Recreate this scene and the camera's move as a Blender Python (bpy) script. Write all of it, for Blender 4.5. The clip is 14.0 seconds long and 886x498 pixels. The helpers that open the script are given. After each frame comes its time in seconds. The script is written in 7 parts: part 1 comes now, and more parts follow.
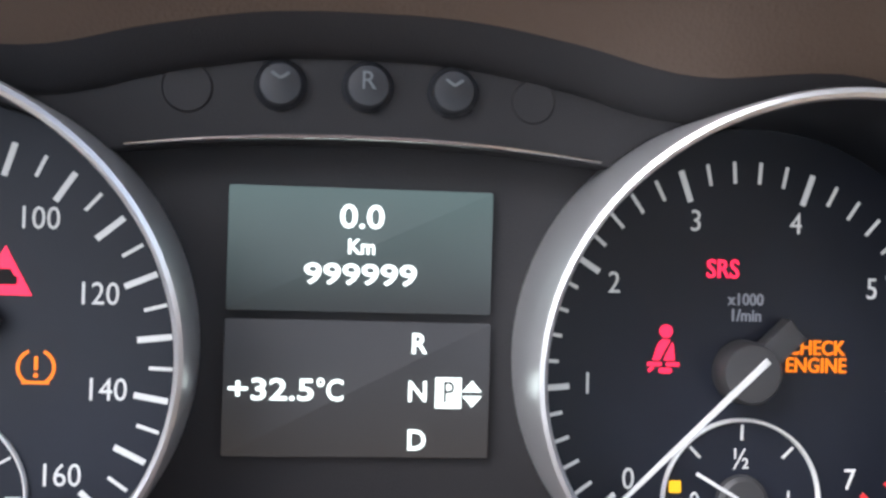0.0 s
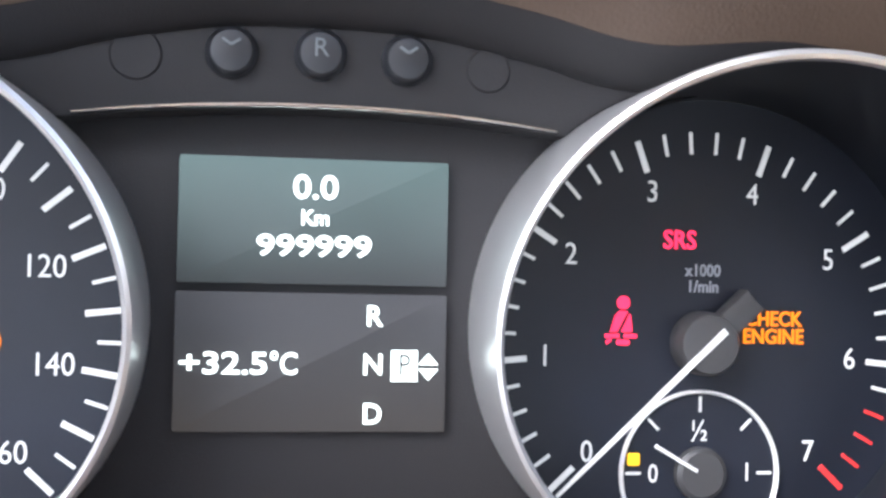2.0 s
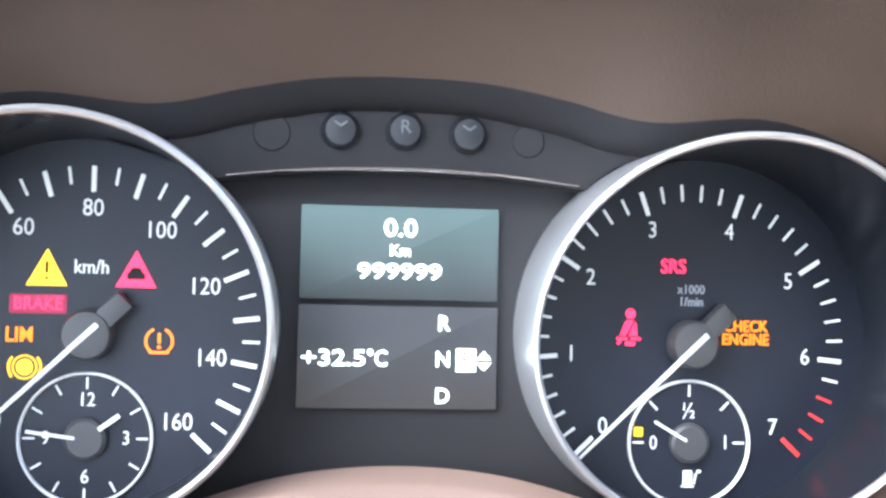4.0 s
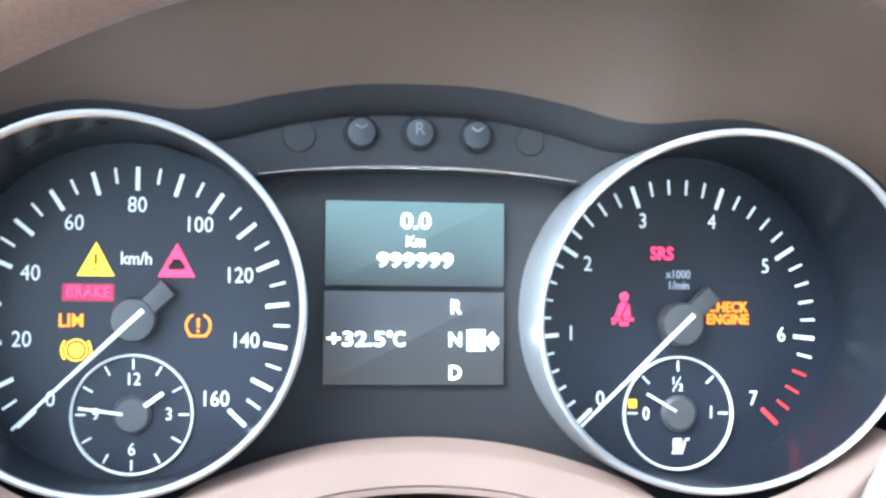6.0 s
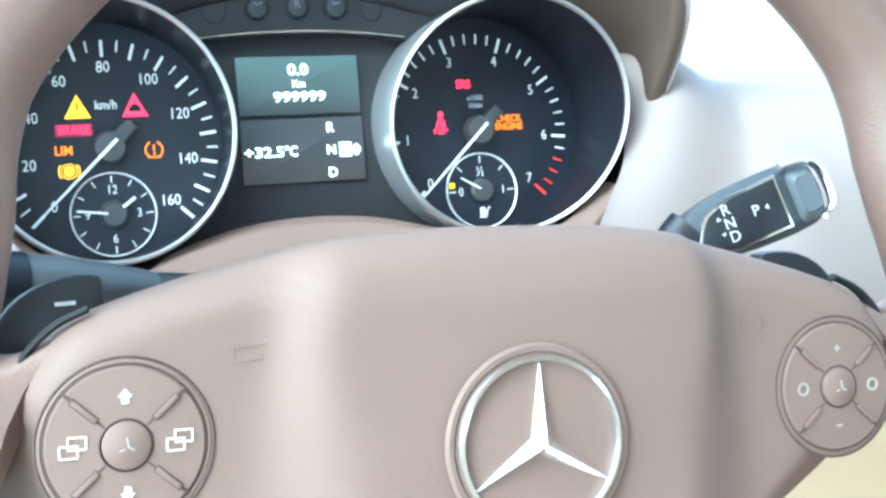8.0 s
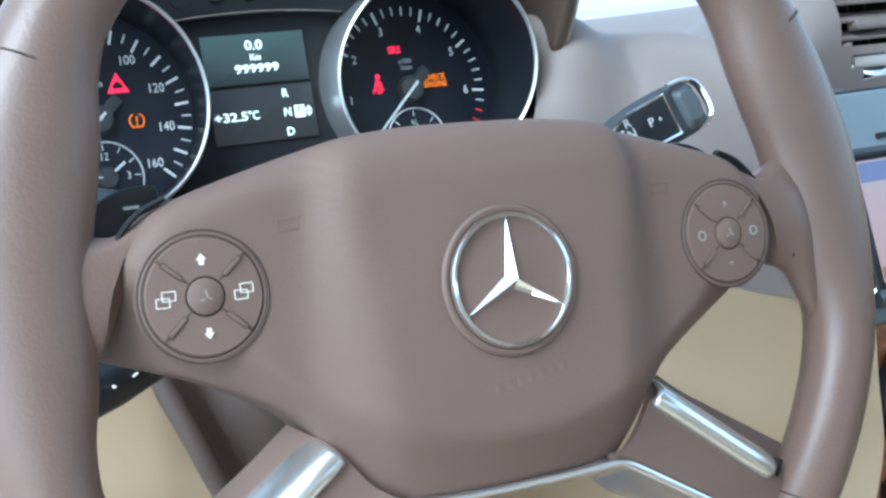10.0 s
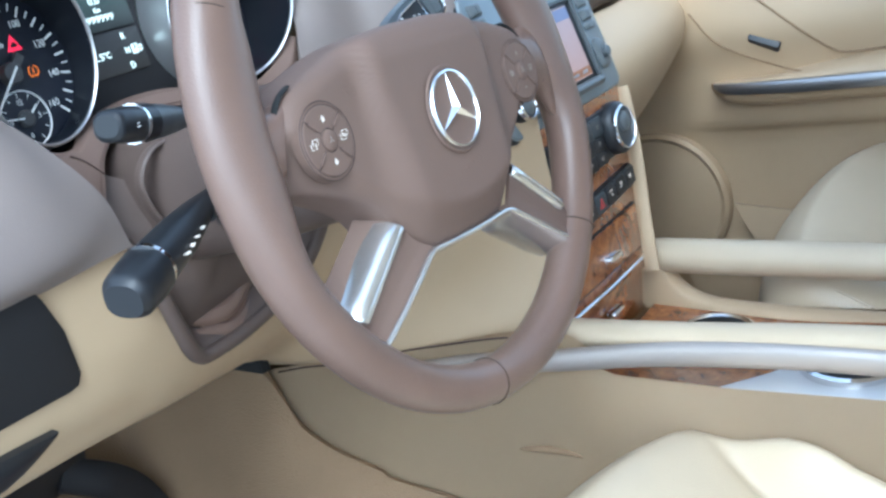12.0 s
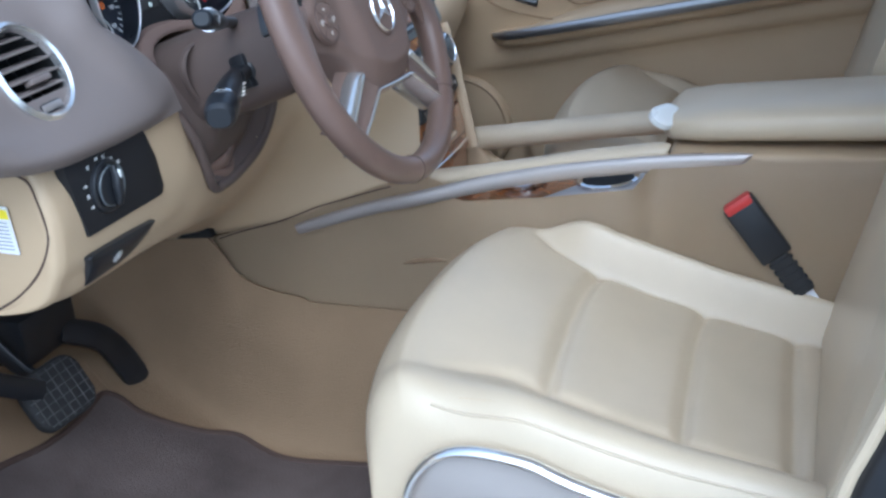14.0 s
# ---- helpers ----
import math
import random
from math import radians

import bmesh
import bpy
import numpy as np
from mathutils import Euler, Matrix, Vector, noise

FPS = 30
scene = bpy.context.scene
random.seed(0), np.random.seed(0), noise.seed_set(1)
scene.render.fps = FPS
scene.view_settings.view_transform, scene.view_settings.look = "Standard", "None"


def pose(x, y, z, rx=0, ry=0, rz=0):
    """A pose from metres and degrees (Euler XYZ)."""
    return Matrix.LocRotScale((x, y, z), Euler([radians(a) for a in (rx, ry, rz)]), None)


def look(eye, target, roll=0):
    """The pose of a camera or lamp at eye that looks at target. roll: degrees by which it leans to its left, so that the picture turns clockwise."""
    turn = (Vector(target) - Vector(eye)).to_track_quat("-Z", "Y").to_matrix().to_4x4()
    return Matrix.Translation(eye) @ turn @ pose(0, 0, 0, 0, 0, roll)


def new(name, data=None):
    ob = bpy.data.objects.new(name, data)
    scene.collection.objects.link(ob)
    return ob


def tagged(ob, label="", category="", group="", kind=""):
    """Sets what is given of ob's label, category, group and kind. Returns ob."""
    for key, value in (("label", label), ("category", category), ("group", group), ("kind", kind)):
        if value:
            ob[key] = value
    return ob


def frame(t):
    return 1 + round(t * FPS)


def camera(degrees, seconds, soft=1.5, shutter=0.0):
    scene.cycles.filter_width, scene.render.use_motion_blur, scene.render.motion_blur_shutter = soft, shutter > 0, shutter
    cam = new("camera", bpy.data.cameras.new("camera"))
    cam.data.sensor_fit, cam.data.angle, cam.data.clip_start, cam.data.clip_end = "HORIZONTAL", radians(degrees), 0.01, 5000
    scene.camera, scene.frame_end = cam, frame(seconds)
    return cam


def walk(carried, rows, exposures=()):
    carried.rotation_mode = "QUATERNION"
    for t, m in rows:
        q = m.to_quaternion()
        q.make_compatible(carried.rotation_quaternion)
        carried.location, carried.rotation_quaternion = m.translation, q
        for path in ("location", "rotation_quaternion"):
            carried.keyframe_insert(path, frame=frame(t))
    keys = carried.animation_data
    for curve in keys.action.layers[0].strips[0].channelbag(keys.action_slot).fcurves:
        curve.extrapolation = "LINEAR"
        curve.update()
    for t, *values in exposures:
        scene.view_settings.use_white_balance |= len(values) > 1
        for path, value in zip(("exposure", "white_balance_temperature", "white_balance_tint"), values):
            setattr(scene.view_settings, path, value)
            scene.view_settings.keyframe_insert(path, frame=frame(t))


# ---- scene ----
cam = camera(41.3, 14.0, 2.7)
PATH = [
    (0, (-0.01463, -0.26754, 0.86593), (0.10477, 0.67990, 0.56912), 3.803),
    (0.5, (-0.01645, -0.26318, 0.85867), (0.13526, 0.67832, 0.55775), 5.178),
    (1, (-0.01566, -0.26329, 0.86033), (0.14187, 0.67608, 0.55574), 4.770),
    (1.5, (-0.01393, -0.26471, 0.85841), (0.14281, 0.67653, 0.55923), 4.412),
    (2, (-0.01258, -0.26710, 0.85568), (0.13965, 0.67891, 0.56950), 4.045),
    (2.5, (-0.01072, -0.26924, 0.85543), (0.12985, 0.68112, 0.57782), 3.576),
    (3, (-0.01496, -0.28605, 0.86110), (0.12442, 0.66542, 0.58673), 3.186),
    (3.5, (-0.02382, -0.31801, 0.87632), (0.11132, 0.63313, 0.59872), 3.830),
    (4, (-0.02960, -0.36028, 0.88810), (0.08319, 0.59344, 0.60937), 3.349),
    (4.2, (-0.03409, -0.37585, 0.87824), (0.07954, 0.58567, 0.62808), 2.993),
    (6.3, (-0.05257, -0.41102, 0.88966), (0.08614, 0.54355, 0.62594), 2.804),
    (6.5, (-0.06479, -0.42548, 0.87739), (0.08451, 0.53510, 0.64286), 2.366),
    (7, (-0.09590, -0.48682, 0.88173), (0.12320, 0.45715, 0.63492), 2.666),
    (7.5, (-0.12668, -0.54107, 0.88241), (0.13123, 0.38917, 0.62139), 2.912),
    (8, (-0.14539, -0.59307, 0.88191), (0.19453, 0.29927, 0.58494), 1.754),
    (8.2, (-0.15373, -0.61313, 0.88406), (0.21112, 0.26878, 0.58553), 1.414),
    (10.3, (-0.22373, -0.69723, 0.86547), (0.22095, 0.15165, 0.57968), -2.529),
    (10.5, (-0.22987, -0.70627, 0.88435), (0.23800, 0.11145, 0.54905), -2.194),
    (11, (-0.34167, -0.71338, 0.89135), (0.25901, 0.00989, 0.55068), -2.860),
    (11.5, (-0.50461, -0.70853, 0.89810), (0.21998, -0.11246, 0.55217), -3.454),
    (12, (-0.63838, -0.70478, 0.91850), (0.14557, -0.20008, 0.55698), -4.169),
    (12.5, (-0.79580, -0.72242, 0.92753), (0.01680, -0.25926, 0.57374), -3.684),
    (13, (-0.99809, -0.76255, 0.93541), (-0.16339, -0.33563, 0.58756), -1.985),
    (13.5, (-1.14759, -0.78971, 0.94564), (-0.28966, -0.42317, 0.58562), -3.101),
    (14, (-1.23487, -0.80622, 0.94755), (-0.35694, -0.49143, 0.58679), -4.370),
]
EXPOSURES = [(0, 2.2, 5950, 11), (0.5, 2.4, 5900, 11), (3, 2.82, 5850, 11), (3.5, 2.68, 5980, 10), (4, 3.27, 5500, 7), (6.5, 3.6, 5050, -5), (7, 3.62, 4980, -10), (7.5, 3.43, 4880, -14), (8.2, 2.86, 4850, -12), (10.5, 1.81, 4880, -5), (11, 1.9, 4860, -8), (11.5, 1.84, 4880, -5), (12.2, 1.8, 4940, -2), (13, 1.65, 4900, 1), (13.5, 1.4, 4900, 2), (14, 1.08, 4900, 3)]
walk(cam, [(t, look(eye, target, roll)) for t, eye, target, roll in PATH], EXPOSURES)

# ---- daylight ----
world = bpy.data.worlds.new("sky")
scene.world = world
world.use_nodes = True
wn, wl = world.node_tree.nodes, world.node_tree.links
sky = wn.new("ShaderNodeTexSky")
sky.sky_type, sky.sun_disc = "NISHITA", False
sky.sun_elevation, sky.sun_rotation = radians(48), radians(-114.9)
sky.air_density, sky.dust_density, sky.ozone_density = 0.9, 3.0, 0.4
wn["Background"].inputs["Strength"].default_value = 0.15
haze = wn.new("ShaderNodeHueSaturation")
haze.inputs["Saturation"].default_value = 0.5
wl.new(sky.outputs["Color"], haze.inputs["Color"])
wl.new(haze.outputs["Color"], wn["Background"].inputs["Color"])
sun = new("sun", bpy.data.lights.new("sun", "SUN"))
sun.data.energy, sun.data.angle, sun.data.color = 0.18, radians(40), (0.96, 0.98, 1.0)
sun.matrix_world = look((-2.0, -0.93, 2.45), (0, 0, 0))

# ---- materials ----
def material(name, color, rough=0.5, metal=0.0, vary=0.12, scale=6.0, grain=0.0, grain_scale=900.0, spec=0.5, emit=0.0, coat=0.0):
    """A surface with slow and fine variation of colour and gloss, and fine relief (metres)."""
    m = bpy.data.materials.new(name)
    m.use_nodes = True
    n, l = m.node_tree.nodes, m.node_tree.links
    b = n["Principled BSDF"]
    tc = n.new("ShaderNodeTexCoord")
    slow = n.new("ShaderNodeTexNoise")
    slow.inputs["Scale"].default_value, slow.inputs["Detail"].default_value = scale, 6
    l.new(tc.outputs["Object"], slow.inputs["Vector"])
    ramp = n.new("ShaderNodeMapRange")
    ramp.inputs["From Min"].default_value, ramp.inputs["From Max"].default_value = 0.3, 0.7
    ramp.inputs["To Min"].default_value, ramp.inputs["To Max"].default_value = 1 - vary, 1 + vary
    l.new(slow.outputs["Fac"], ramp.inputs["Value"])
    mul = n.new("ShaderNodeVectorMath")
    mul.operation = "SCALE"
    mul.inputs[0].default_value = color
    l.new(ramp.outputs["Result"], mul.inputs["Scale"])
    l.new(mul.outputs["Vector"], b.inputs["Base Color"])
    rr = n.new("ShaderNodeMapRange")
    rr.inputs["To Min"].default_value, rr.inputs["To Max"].default_value = max(0.03, rough - 0.07), min(1, rough + 0.07)
    l.new(slow.outputs["Fac"], rr.inputs["Value"])
    l.new(rr.outputs["Result"], b.inputs["Roughness"])
    b.inputs["Metallic"].default_value = metal
    b.inputs["Specular IOR Level"].default_value = spec
    b.inputs["Coat Weight"].default_value, b.inputs["Coat Roughness"].default_value = coat, 0.08
    if grain:
        g = n.new("ShaderNodeTexVoronoi")
        g.inputs["Scale"].default_value = grain_scale
        l.new(tc.outputs["Object"], g.inputs["Vector"])
        bump = n.new("ShaderNodeBump")
        bump.inputs["Strength"].default_value, bump.inputs["Distance"].default_value = 0.5, grain
        l.new(g.outputs["Distance"], bump.inputs["Height"])
        l.new(bump.outputs["Normal"], b.inputs["Normal"])
    if emit:
        b.inputs["Emission Color"].default_value, b.inputs["Emission Strength"].default_value = (*color, 1), emit
        if emit > 0.12:
            mul.inputs[0].default_value = [c * 0.15 for c in color]
    return m


BROWN = material("brown_soft_plastic", (0.165, 0.109, 0.085), 0.64, grain=0.00015, grain_scale=1400, vary=0.06, spec=0.32)
DASH = material("brown_dashboard_vinyl", (0.2, 0.162, 0.144), 0.6, grain=0.0002, grain_scale=900, vary=0.05, spec=0.45)
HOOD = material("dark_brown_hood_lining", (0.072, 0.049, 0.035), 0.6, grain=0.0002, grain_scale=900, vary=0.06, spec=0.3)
SLATE_NAV = material("silver_grey_plastic", (0.2, 0.235, 0.26), 0.33, 0.25, vary=0.06)
WHEEL = material("brown_leather", (0.16, 0.102, 0.078), 0.33, grain=0.0002, grain_scale=700, vary=0.1, scale=14)
BEIGE = material("beige_plastic", (0.49, 0.366, 0.228), 0.5, grain=0.00015, grain_scale=1200, vary=0.05)
CREAM = material("cream_leather", (0.54, 0.44, 0.305), 0.35, grain=0.00025, grain_scale=520, vary=0.06, scale=9)
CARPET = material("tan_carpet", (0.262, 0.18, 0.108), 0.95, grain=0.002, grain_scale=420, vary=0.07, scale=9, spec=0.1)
MAT = material("brown_floor_mat", (0.112, 0.088, 0.08), 0.95, grain=0.002, grain_scale=380, vary=0.32, scale=7, spec=0.1)
MAT_EDGE = material("dark_mat_binding", (0.07, 0.043, 0.033), 0.8)
BLACK = material("black_plastic", (0.016, 0.017, 0.02), 0.38, vary=0.2, scale=20)
FASCIA = material("dark_fascia", (0.018, 0.0172, 0.0182), 0.6, grain=0.0001, grain_scale=2500, vary=0.15, spec=0.25)
# colour lifted towards navy for the reflected veil of an unmodelled cover glass
FACE = material("gauge_face", (0.01, 0.012, 0.0195), 0.4, vary=0.3, scale=25, spec=0.4)
SHROUD = material("dark_brown_column_plastic", (0.098, 0.07, 0.058), 0.5, grain=0.00015, grain_scale=1400, vary=0.08, spec=0.45)
WELL = material("gloss_black_tube", (0.009, 0.0105, 0.0145), 0.3, vary=0.2, scale=20, spec=0.3)
PALE_RING = material("pale_metal_ring", (0.82, 0.82, 0.8), 0.3, 0.1, vary=0.03)
RUBBER = material("black_rubber", (0.025, 0.024, 0.024), 0.75, vary=0.3, scale=40)
WORN = material("worn_rubber", (0.075, 0.07, 0.068), 0.85, vary=0.5, scale=60)
DARK = material("dark_recess", (0.01, 0.01, 0.01), 0.8)
SILVER = material("satin_silver", (0.82, 0.82, 0.81), 0.24, 0.9, vary=0.05)
BEZEL = material("satin_bezel_metal", (0.7, 0.7, 0.705), 0.32, 0.85, vary=0.05)
SILVER_RAIL = material("satin_silver_paint", (0.47, 0.42, 0.385), 0.38, 0.6, vary=0.05)
# white that stands for the sky reflected in the glossy wood tray
TRAY_REFLECTION = material("white_tray_reflection", (0.8, 0.81, 0.82), 0.2, 0.0, vary=0.03)
CHROME = material("chrome", (0.86, 0.86, 0.87), 0.07, 1.0, vary=0.02)
SLATE = material("blue_grey_plastic", (0.05, 0.057, 0.063), 0.4, vary=0.1)
SLATE_BUTTON = material("grey_button", (0.12, 0.133, 0.14), 0.35, vary=0.1)
# dial print and needles below get a faint added glow to read brighter
DIAL_INK = material("glowing_white_dial_print", (0.6, 0.6, 0.58), 0.5, emit=0.08, vary=0.02)
PULL = material("brushed_grey_metal", (0.3, 0.3, 0.31), 0.32, 0.85, vary=0.08)
NEEDLE = material("glowing_white_needle", (0.65, 0.65, 0.63), 0.4, emit=0.04, vary=0.02)
HUBGREY = material("grey_needle_cap", (0.05, 0.049, 0.05), 0.5)
RED_INK = material("glowing_red_dial_print", (0.6, 0.03, 0.03), 0.5, emit=0.1)
LCD_TEXT = material("lit_lcd_text", (0.92, 1.0, 0.9), 0.5, emit=0.5, vary=0.0)
AMBER = material("amber_lamp", (1.0, 0.21, 0.0), 0.5, emit=0.32, vary=0.0)
YELLOW = material("yellow_lamp", (1.0, 0.5, 0.01), 0.5, emit=0.32, vary=0.0)
RED = material("red_lamp", (1.0, 0.02, 0.07), 0.5, emit=0.45, vary=0.0)
RED_FIELD = material("dim_red_lamp_field", (0.25, 0.012, 0.045), 0.5, emit=0.12, vary=0.0)
WHITE_INK = material("white_symbol", (0.72, 0.72, 0.7), 0.5, vary=0.02)
BUTTON_INK = material("faded_button_print", (0.3, 0.26, 0.23), 0.5, vary=0.02)
SYMBOL = material("pale_button_symbol", (0.75, 0.68, 0.6), 0.5, vary=0.02)
RED_PLASTIC = material("red_release_button", (0.5, 0.04, 0.035), 0.4)
PAPER = material("white_label", (0.8, 0.8, 0.82), 0.5, vary=0.03)
YELLOW_INK = material("yellow_label_band", (0.85, 0.72, 0.02), 0.5, vary=0.03)
GREY_INK = material("grey_print", (0.32, 0.33, 0.36), 0.6, vary=0.03)
HEADLINER = material("beige_headliner", (0.6, 0.52, 0.42), 0.9, grain=0.0005, vary=0.06)
GROUND = material("pale_concrete", (0.42, 0.415, 0.4), 0.9, grain=0.002, grain_scale=60, vary=0.15, scale=1.5)


def wood_material():
    m = material("burl_wood", (0.3, 0.12, 0.04), 0.25, coat=0.9)
    n, l = m.node_tree.nodes, m.node_tree.links
    b, tc = n["Principled BSDF"], next(x for x in n if x.type == "TEX_COORD")
    big, fine = n.new("ShaderNodeTexNoise"), n.new("ShaderNodeTexNoise")
    big.inputs["Scale"].default_value, big.inputs["Detail"].default_value, big.inputs["Distortion"].default_value = 26, 8, 2.5
    fine.inputs["Scale"].default_value, fine.inputs["Detail"].default_value, fine.inputs["Distortion"].default_value = 120, 6, 1.2
    ramp = n.new("ShaderNodeValToRGB")
    ramp.color_ramp.elements[0].position, ramp.color_ramp.elements[0].color = 0.32, (0.085, 0.03, 0.012, 1)
    ramp.color_ramp.elements[1].position, ramp.color_ramp.elements[1].color = 0.72, (0.46, 0.19, 0.055, 1)
    e = ramp.color_ramp.elements.new(0.5)
    e.color = (0.26, 0.085, 0.025, 1)
    mix = n.new("ShaderNodeMath")
    mix.operation = "MULTIPLY_ADD"
    mix.inputs[1].default_value = 0.35
    for a in (big, fine):
        l.new(tc.outputs["Object"], a.inputs["Vector"])
    l.new(fine.outputs["Fac"], mix.inputs[0])
    half = n.new("ShaderNodeMath")
    half.operation = "MULTIPLY"
    half.inputs[1].default_value = 0.68
    l.new(big.outputs["Fac"], half.inputs[0])
    l.new(half.outputs["Value"], mix.inputs[2])
    l.new(mix.outputs["Value"], ramp.inputs["Fac"])
    l.new(ramp.outputs["Color"], b.inputs["Base Color"])
    return m


def screen_material(name, low, high, axis, lo, hi, strength):
    """A lit screen whose colour runs from low to high between two heights of the object's own space."""
    m = bpy.data.materials.new(name)
    m.use_nodes = True
    n, l = m.node_tree.nodes, m.node_tree.links
    b, tc, sep = n["Principled BSDF"], n.new("ShaderNodeTexCoord"), n.new("ShaderNodeSeparateXYZ")
    rng, ramp, noi = n.new("ShaderNodeMapRange"), n.new("ShaderNodeValToRGB"), n.new("ShaderNodeTexNoise")
    noi.inputs["Scale"].default_value = 30
    rng.inputs["From Min"].default_value, rng.inputs["From Max"].default_value = lo, hi
    l.new(tc.outputs["Object"], sep.inputs["Vector"])
    l.new(tc.outputs["Object"], noi.inputs["Vector"])
    add = n.new("ShaderNodeMath")
    add.operation = "MULTIPLY_ADD"
    add.inputs[1].default_value = (hi - lo) * 0.35
    l.new(noi.outputs["Fac"], add.inputs[0])
    l.new(sep.outputs[axis], add.inputs[2])
    l.new(add.outputs["Value"], rng.inputs["Value"])
    l.new(rng.outputs["Result"], ramp.inputs["Fac"])
    ramp.color_ramp.elements[0].color, ramp.color_ramp.elements[1].color = (*low, 1), (*high, 1)
    l.new(ramp.outputs["Color"], b.inputs["Emission Color"])
    b.inputs["Emission Strength"].default_value = strength
    b.inputs["Base Color"].default_value, b.inputs["Roughness"].default_value = (0.02, 0.02, 0.022, 1), 0.55
    return m


WOOD = wood_material()
LCD_TOP = screen_material("lcd_upper", (0.018, 0.024, 0.021), (0.085, 0.142, 0.125), "Z", 0.77, 0.8, 0.22)
LCD_LOW = screen_material("lcd_lower", (0.026, 0.02, 0.013), (0.014, 0.0145, 0.0145), "Z", 0.735, 0.76, 0.22)
NAV_SCREEN = screen_material("navigation_screen", (0.55, 0.33, 0.28), (0.5, 0.36, 0.37), "Z", 0.65, 0.71, 0.3)
NAV_STRIP = material("navigation_footer", (0.42, 0.17, 0.07), 0.3, emit=0.2)
NAV_BAND = material("navigation_header", (0.22, 0.24, 0.42), 0.3, emit=0.2)

# ---- mesh helpers ----
def mesh_object(name, bm, mat, smooth=35):
    bmesh.ops.recalc_face_normals(bm, faces=bm.faces)
    me = bpy.data.meshes.new(name)
    bm.to_mesh(me)
    bm.free()
    for p in me.polygons:
        p.use_smooth = True
    me.set_sharp_from_angle(angle=radians(smooth))
    me.materials.append(mat)
    return new(name, me)


def thing(name, base, label, category, group="", kind=""):
    ob = new(name)
    ob.location = base
    ob.empty_display_size = 0.02
    return tagged(ob, label, category, group, kind)


def part(name, bm, mat, parent, label="", smooth=35):
    ob = mesh_object(name, bm, mat, smooth)
    ob.parent = parent
    if parent.type == "EMPTY":
        ob.matrix_parent_inverse = Matrix.Translation(-Vector(parent.location))
    if label:
        ob["label"] = label
    return ob


def structure(name, bm, mat, label, category):
    return tagged(mesh_object(name, bm, mat), label, category, kind="structure")


def curve_points(pts, n=6, closed=False):
    """Points of a smooth curve through pts."""
    pts = [Vector(p) for p in pts]
    k = len(pts)
    if k < 3:
        return [pts[0].lerp(pts[1], i / n) for i in range(n + 1)]
    out = []
    for i in range(k if closed else k - 1):
        if closed:
            a, b, c, d = (pts[(i + j) % k] for j in (-1, 0, 1, 2))
        else:
            b, c = pts[i], pts[i + 1]
            a = pts[i - 1] if i else b * 2 - c
            d = pts[i + 2] if i + 2 < k else c * 2 - b
        for j in range(n):
            t = j / n
            out.append(0.5 * (2 * b + (c - a) * t + (2 * a - 5 * b + 4 * c - d) * t * t + (3 * b - a - 3 * c + d) * t ** 3))
    if not closed:
        out.append(pts[-1])
    return out


def grid_bm(rows, close_u=False, close_v=False):
    """A bmesh of quads over rows of points."""
    bm = bmesh.new()
    vs = [[bm.verts.new(p) for p in r] for r in rows]
    nr, nc = len(rows), len(rows[0])
    for i in range(nr if close_v else nr - 1):
        for j in range(nc if close_u else nc - 1):
            a, b, c, d = vs[i][j], vs[i][(j + 1) % nc], vs[(i + 1) % nr][(j + 1) % nc], vs[(i + 1) % nr][j]
            if len({a, b, c, d}) == 4:
                bm.faces.new((a, b, c, d))
    return bm, vs


def sheet(rows, n=5, m=5, thick=0.006, linear=False, hole=None):
    """A smooth skin through rows of control points, thickened; hole: a frame and the radius left open round its axis."""
    fine = [curve_points(r, n) for r in rows]
    cols = [curve_points(c, 1 if linear else m) for c in zip(*fine)]
    bm, _ = grid_bm([list(r) for r in zip(*cols)])
    if callable(hole):
        bmesh.ops.delete(bm, geom=[f for f in bm.faces if hole(f.calc_center_median())], context="FACES")
    elif hole:
        inv = hole[0].inverted()
        gone = [f for f in bm.faces if (inv @ f.calc_center_median()).to_2d().length < hole[1] and abs((inv @ f.calc_center_median()).z) < 0.06]
        bmesh.ops.delete(bm, geom=gone, context="FACES")
    bmesh.ops.recalc_face_normals(bm, faces=bm.faces)
    if thick:
        bmesh.ops.solidify(bm, geom=bm.faces[:], thickness=thick)
    return bm


def sweep(path, rx, ry, up=(0, 0, 1), sides=14, n=6, closed=False, power=1.0):
    """A rod of oval section along a smooth path; rx across, ry along up; each a number or one per path point."""
    pts = curve_points(path, n, closed)
    count = len(pts)
    near = lambda v, i: v if isinstance(v, (int, float)) else float(np.interp(i / (count if closed else count - 1) * (len(path) - (0 if closed else 1)), range(len(v) + (1 if closed else 0)), list(v) + ([v[0]] if closed else [])))
    rows = []
    for i, p in enumerate(pts):
        tan = (pts[(i + 1) % count] - pts[i - 1]) if closed else (pts[min(i + 1, count - 1)] - pts[max(i - 1, 0)])
        tan.normalize()
        side = tan.cross(Vector(up)).normalized()
        top = side.cross(tan)
        a, b = near(rx, i), near(ry, i)
        ring = []
        for k in range(sides):
            w = 2 * math.pi * k / sides
            cx, cy = math.cos(w), math.sin(w)
            ring.append(p + side * a * math.copysign(abs(cx) ** power, cx) + top * b * math.copysign(abs(cy) ** power, cy))
        rows.append(ring)
    bm, vs = grid_bm(rows, close_u=True, close_v=closed)
    if not closed:
        bm.faces.new(vs[0][::-1])
        bm.faces.new(vs[-1])
    return bm


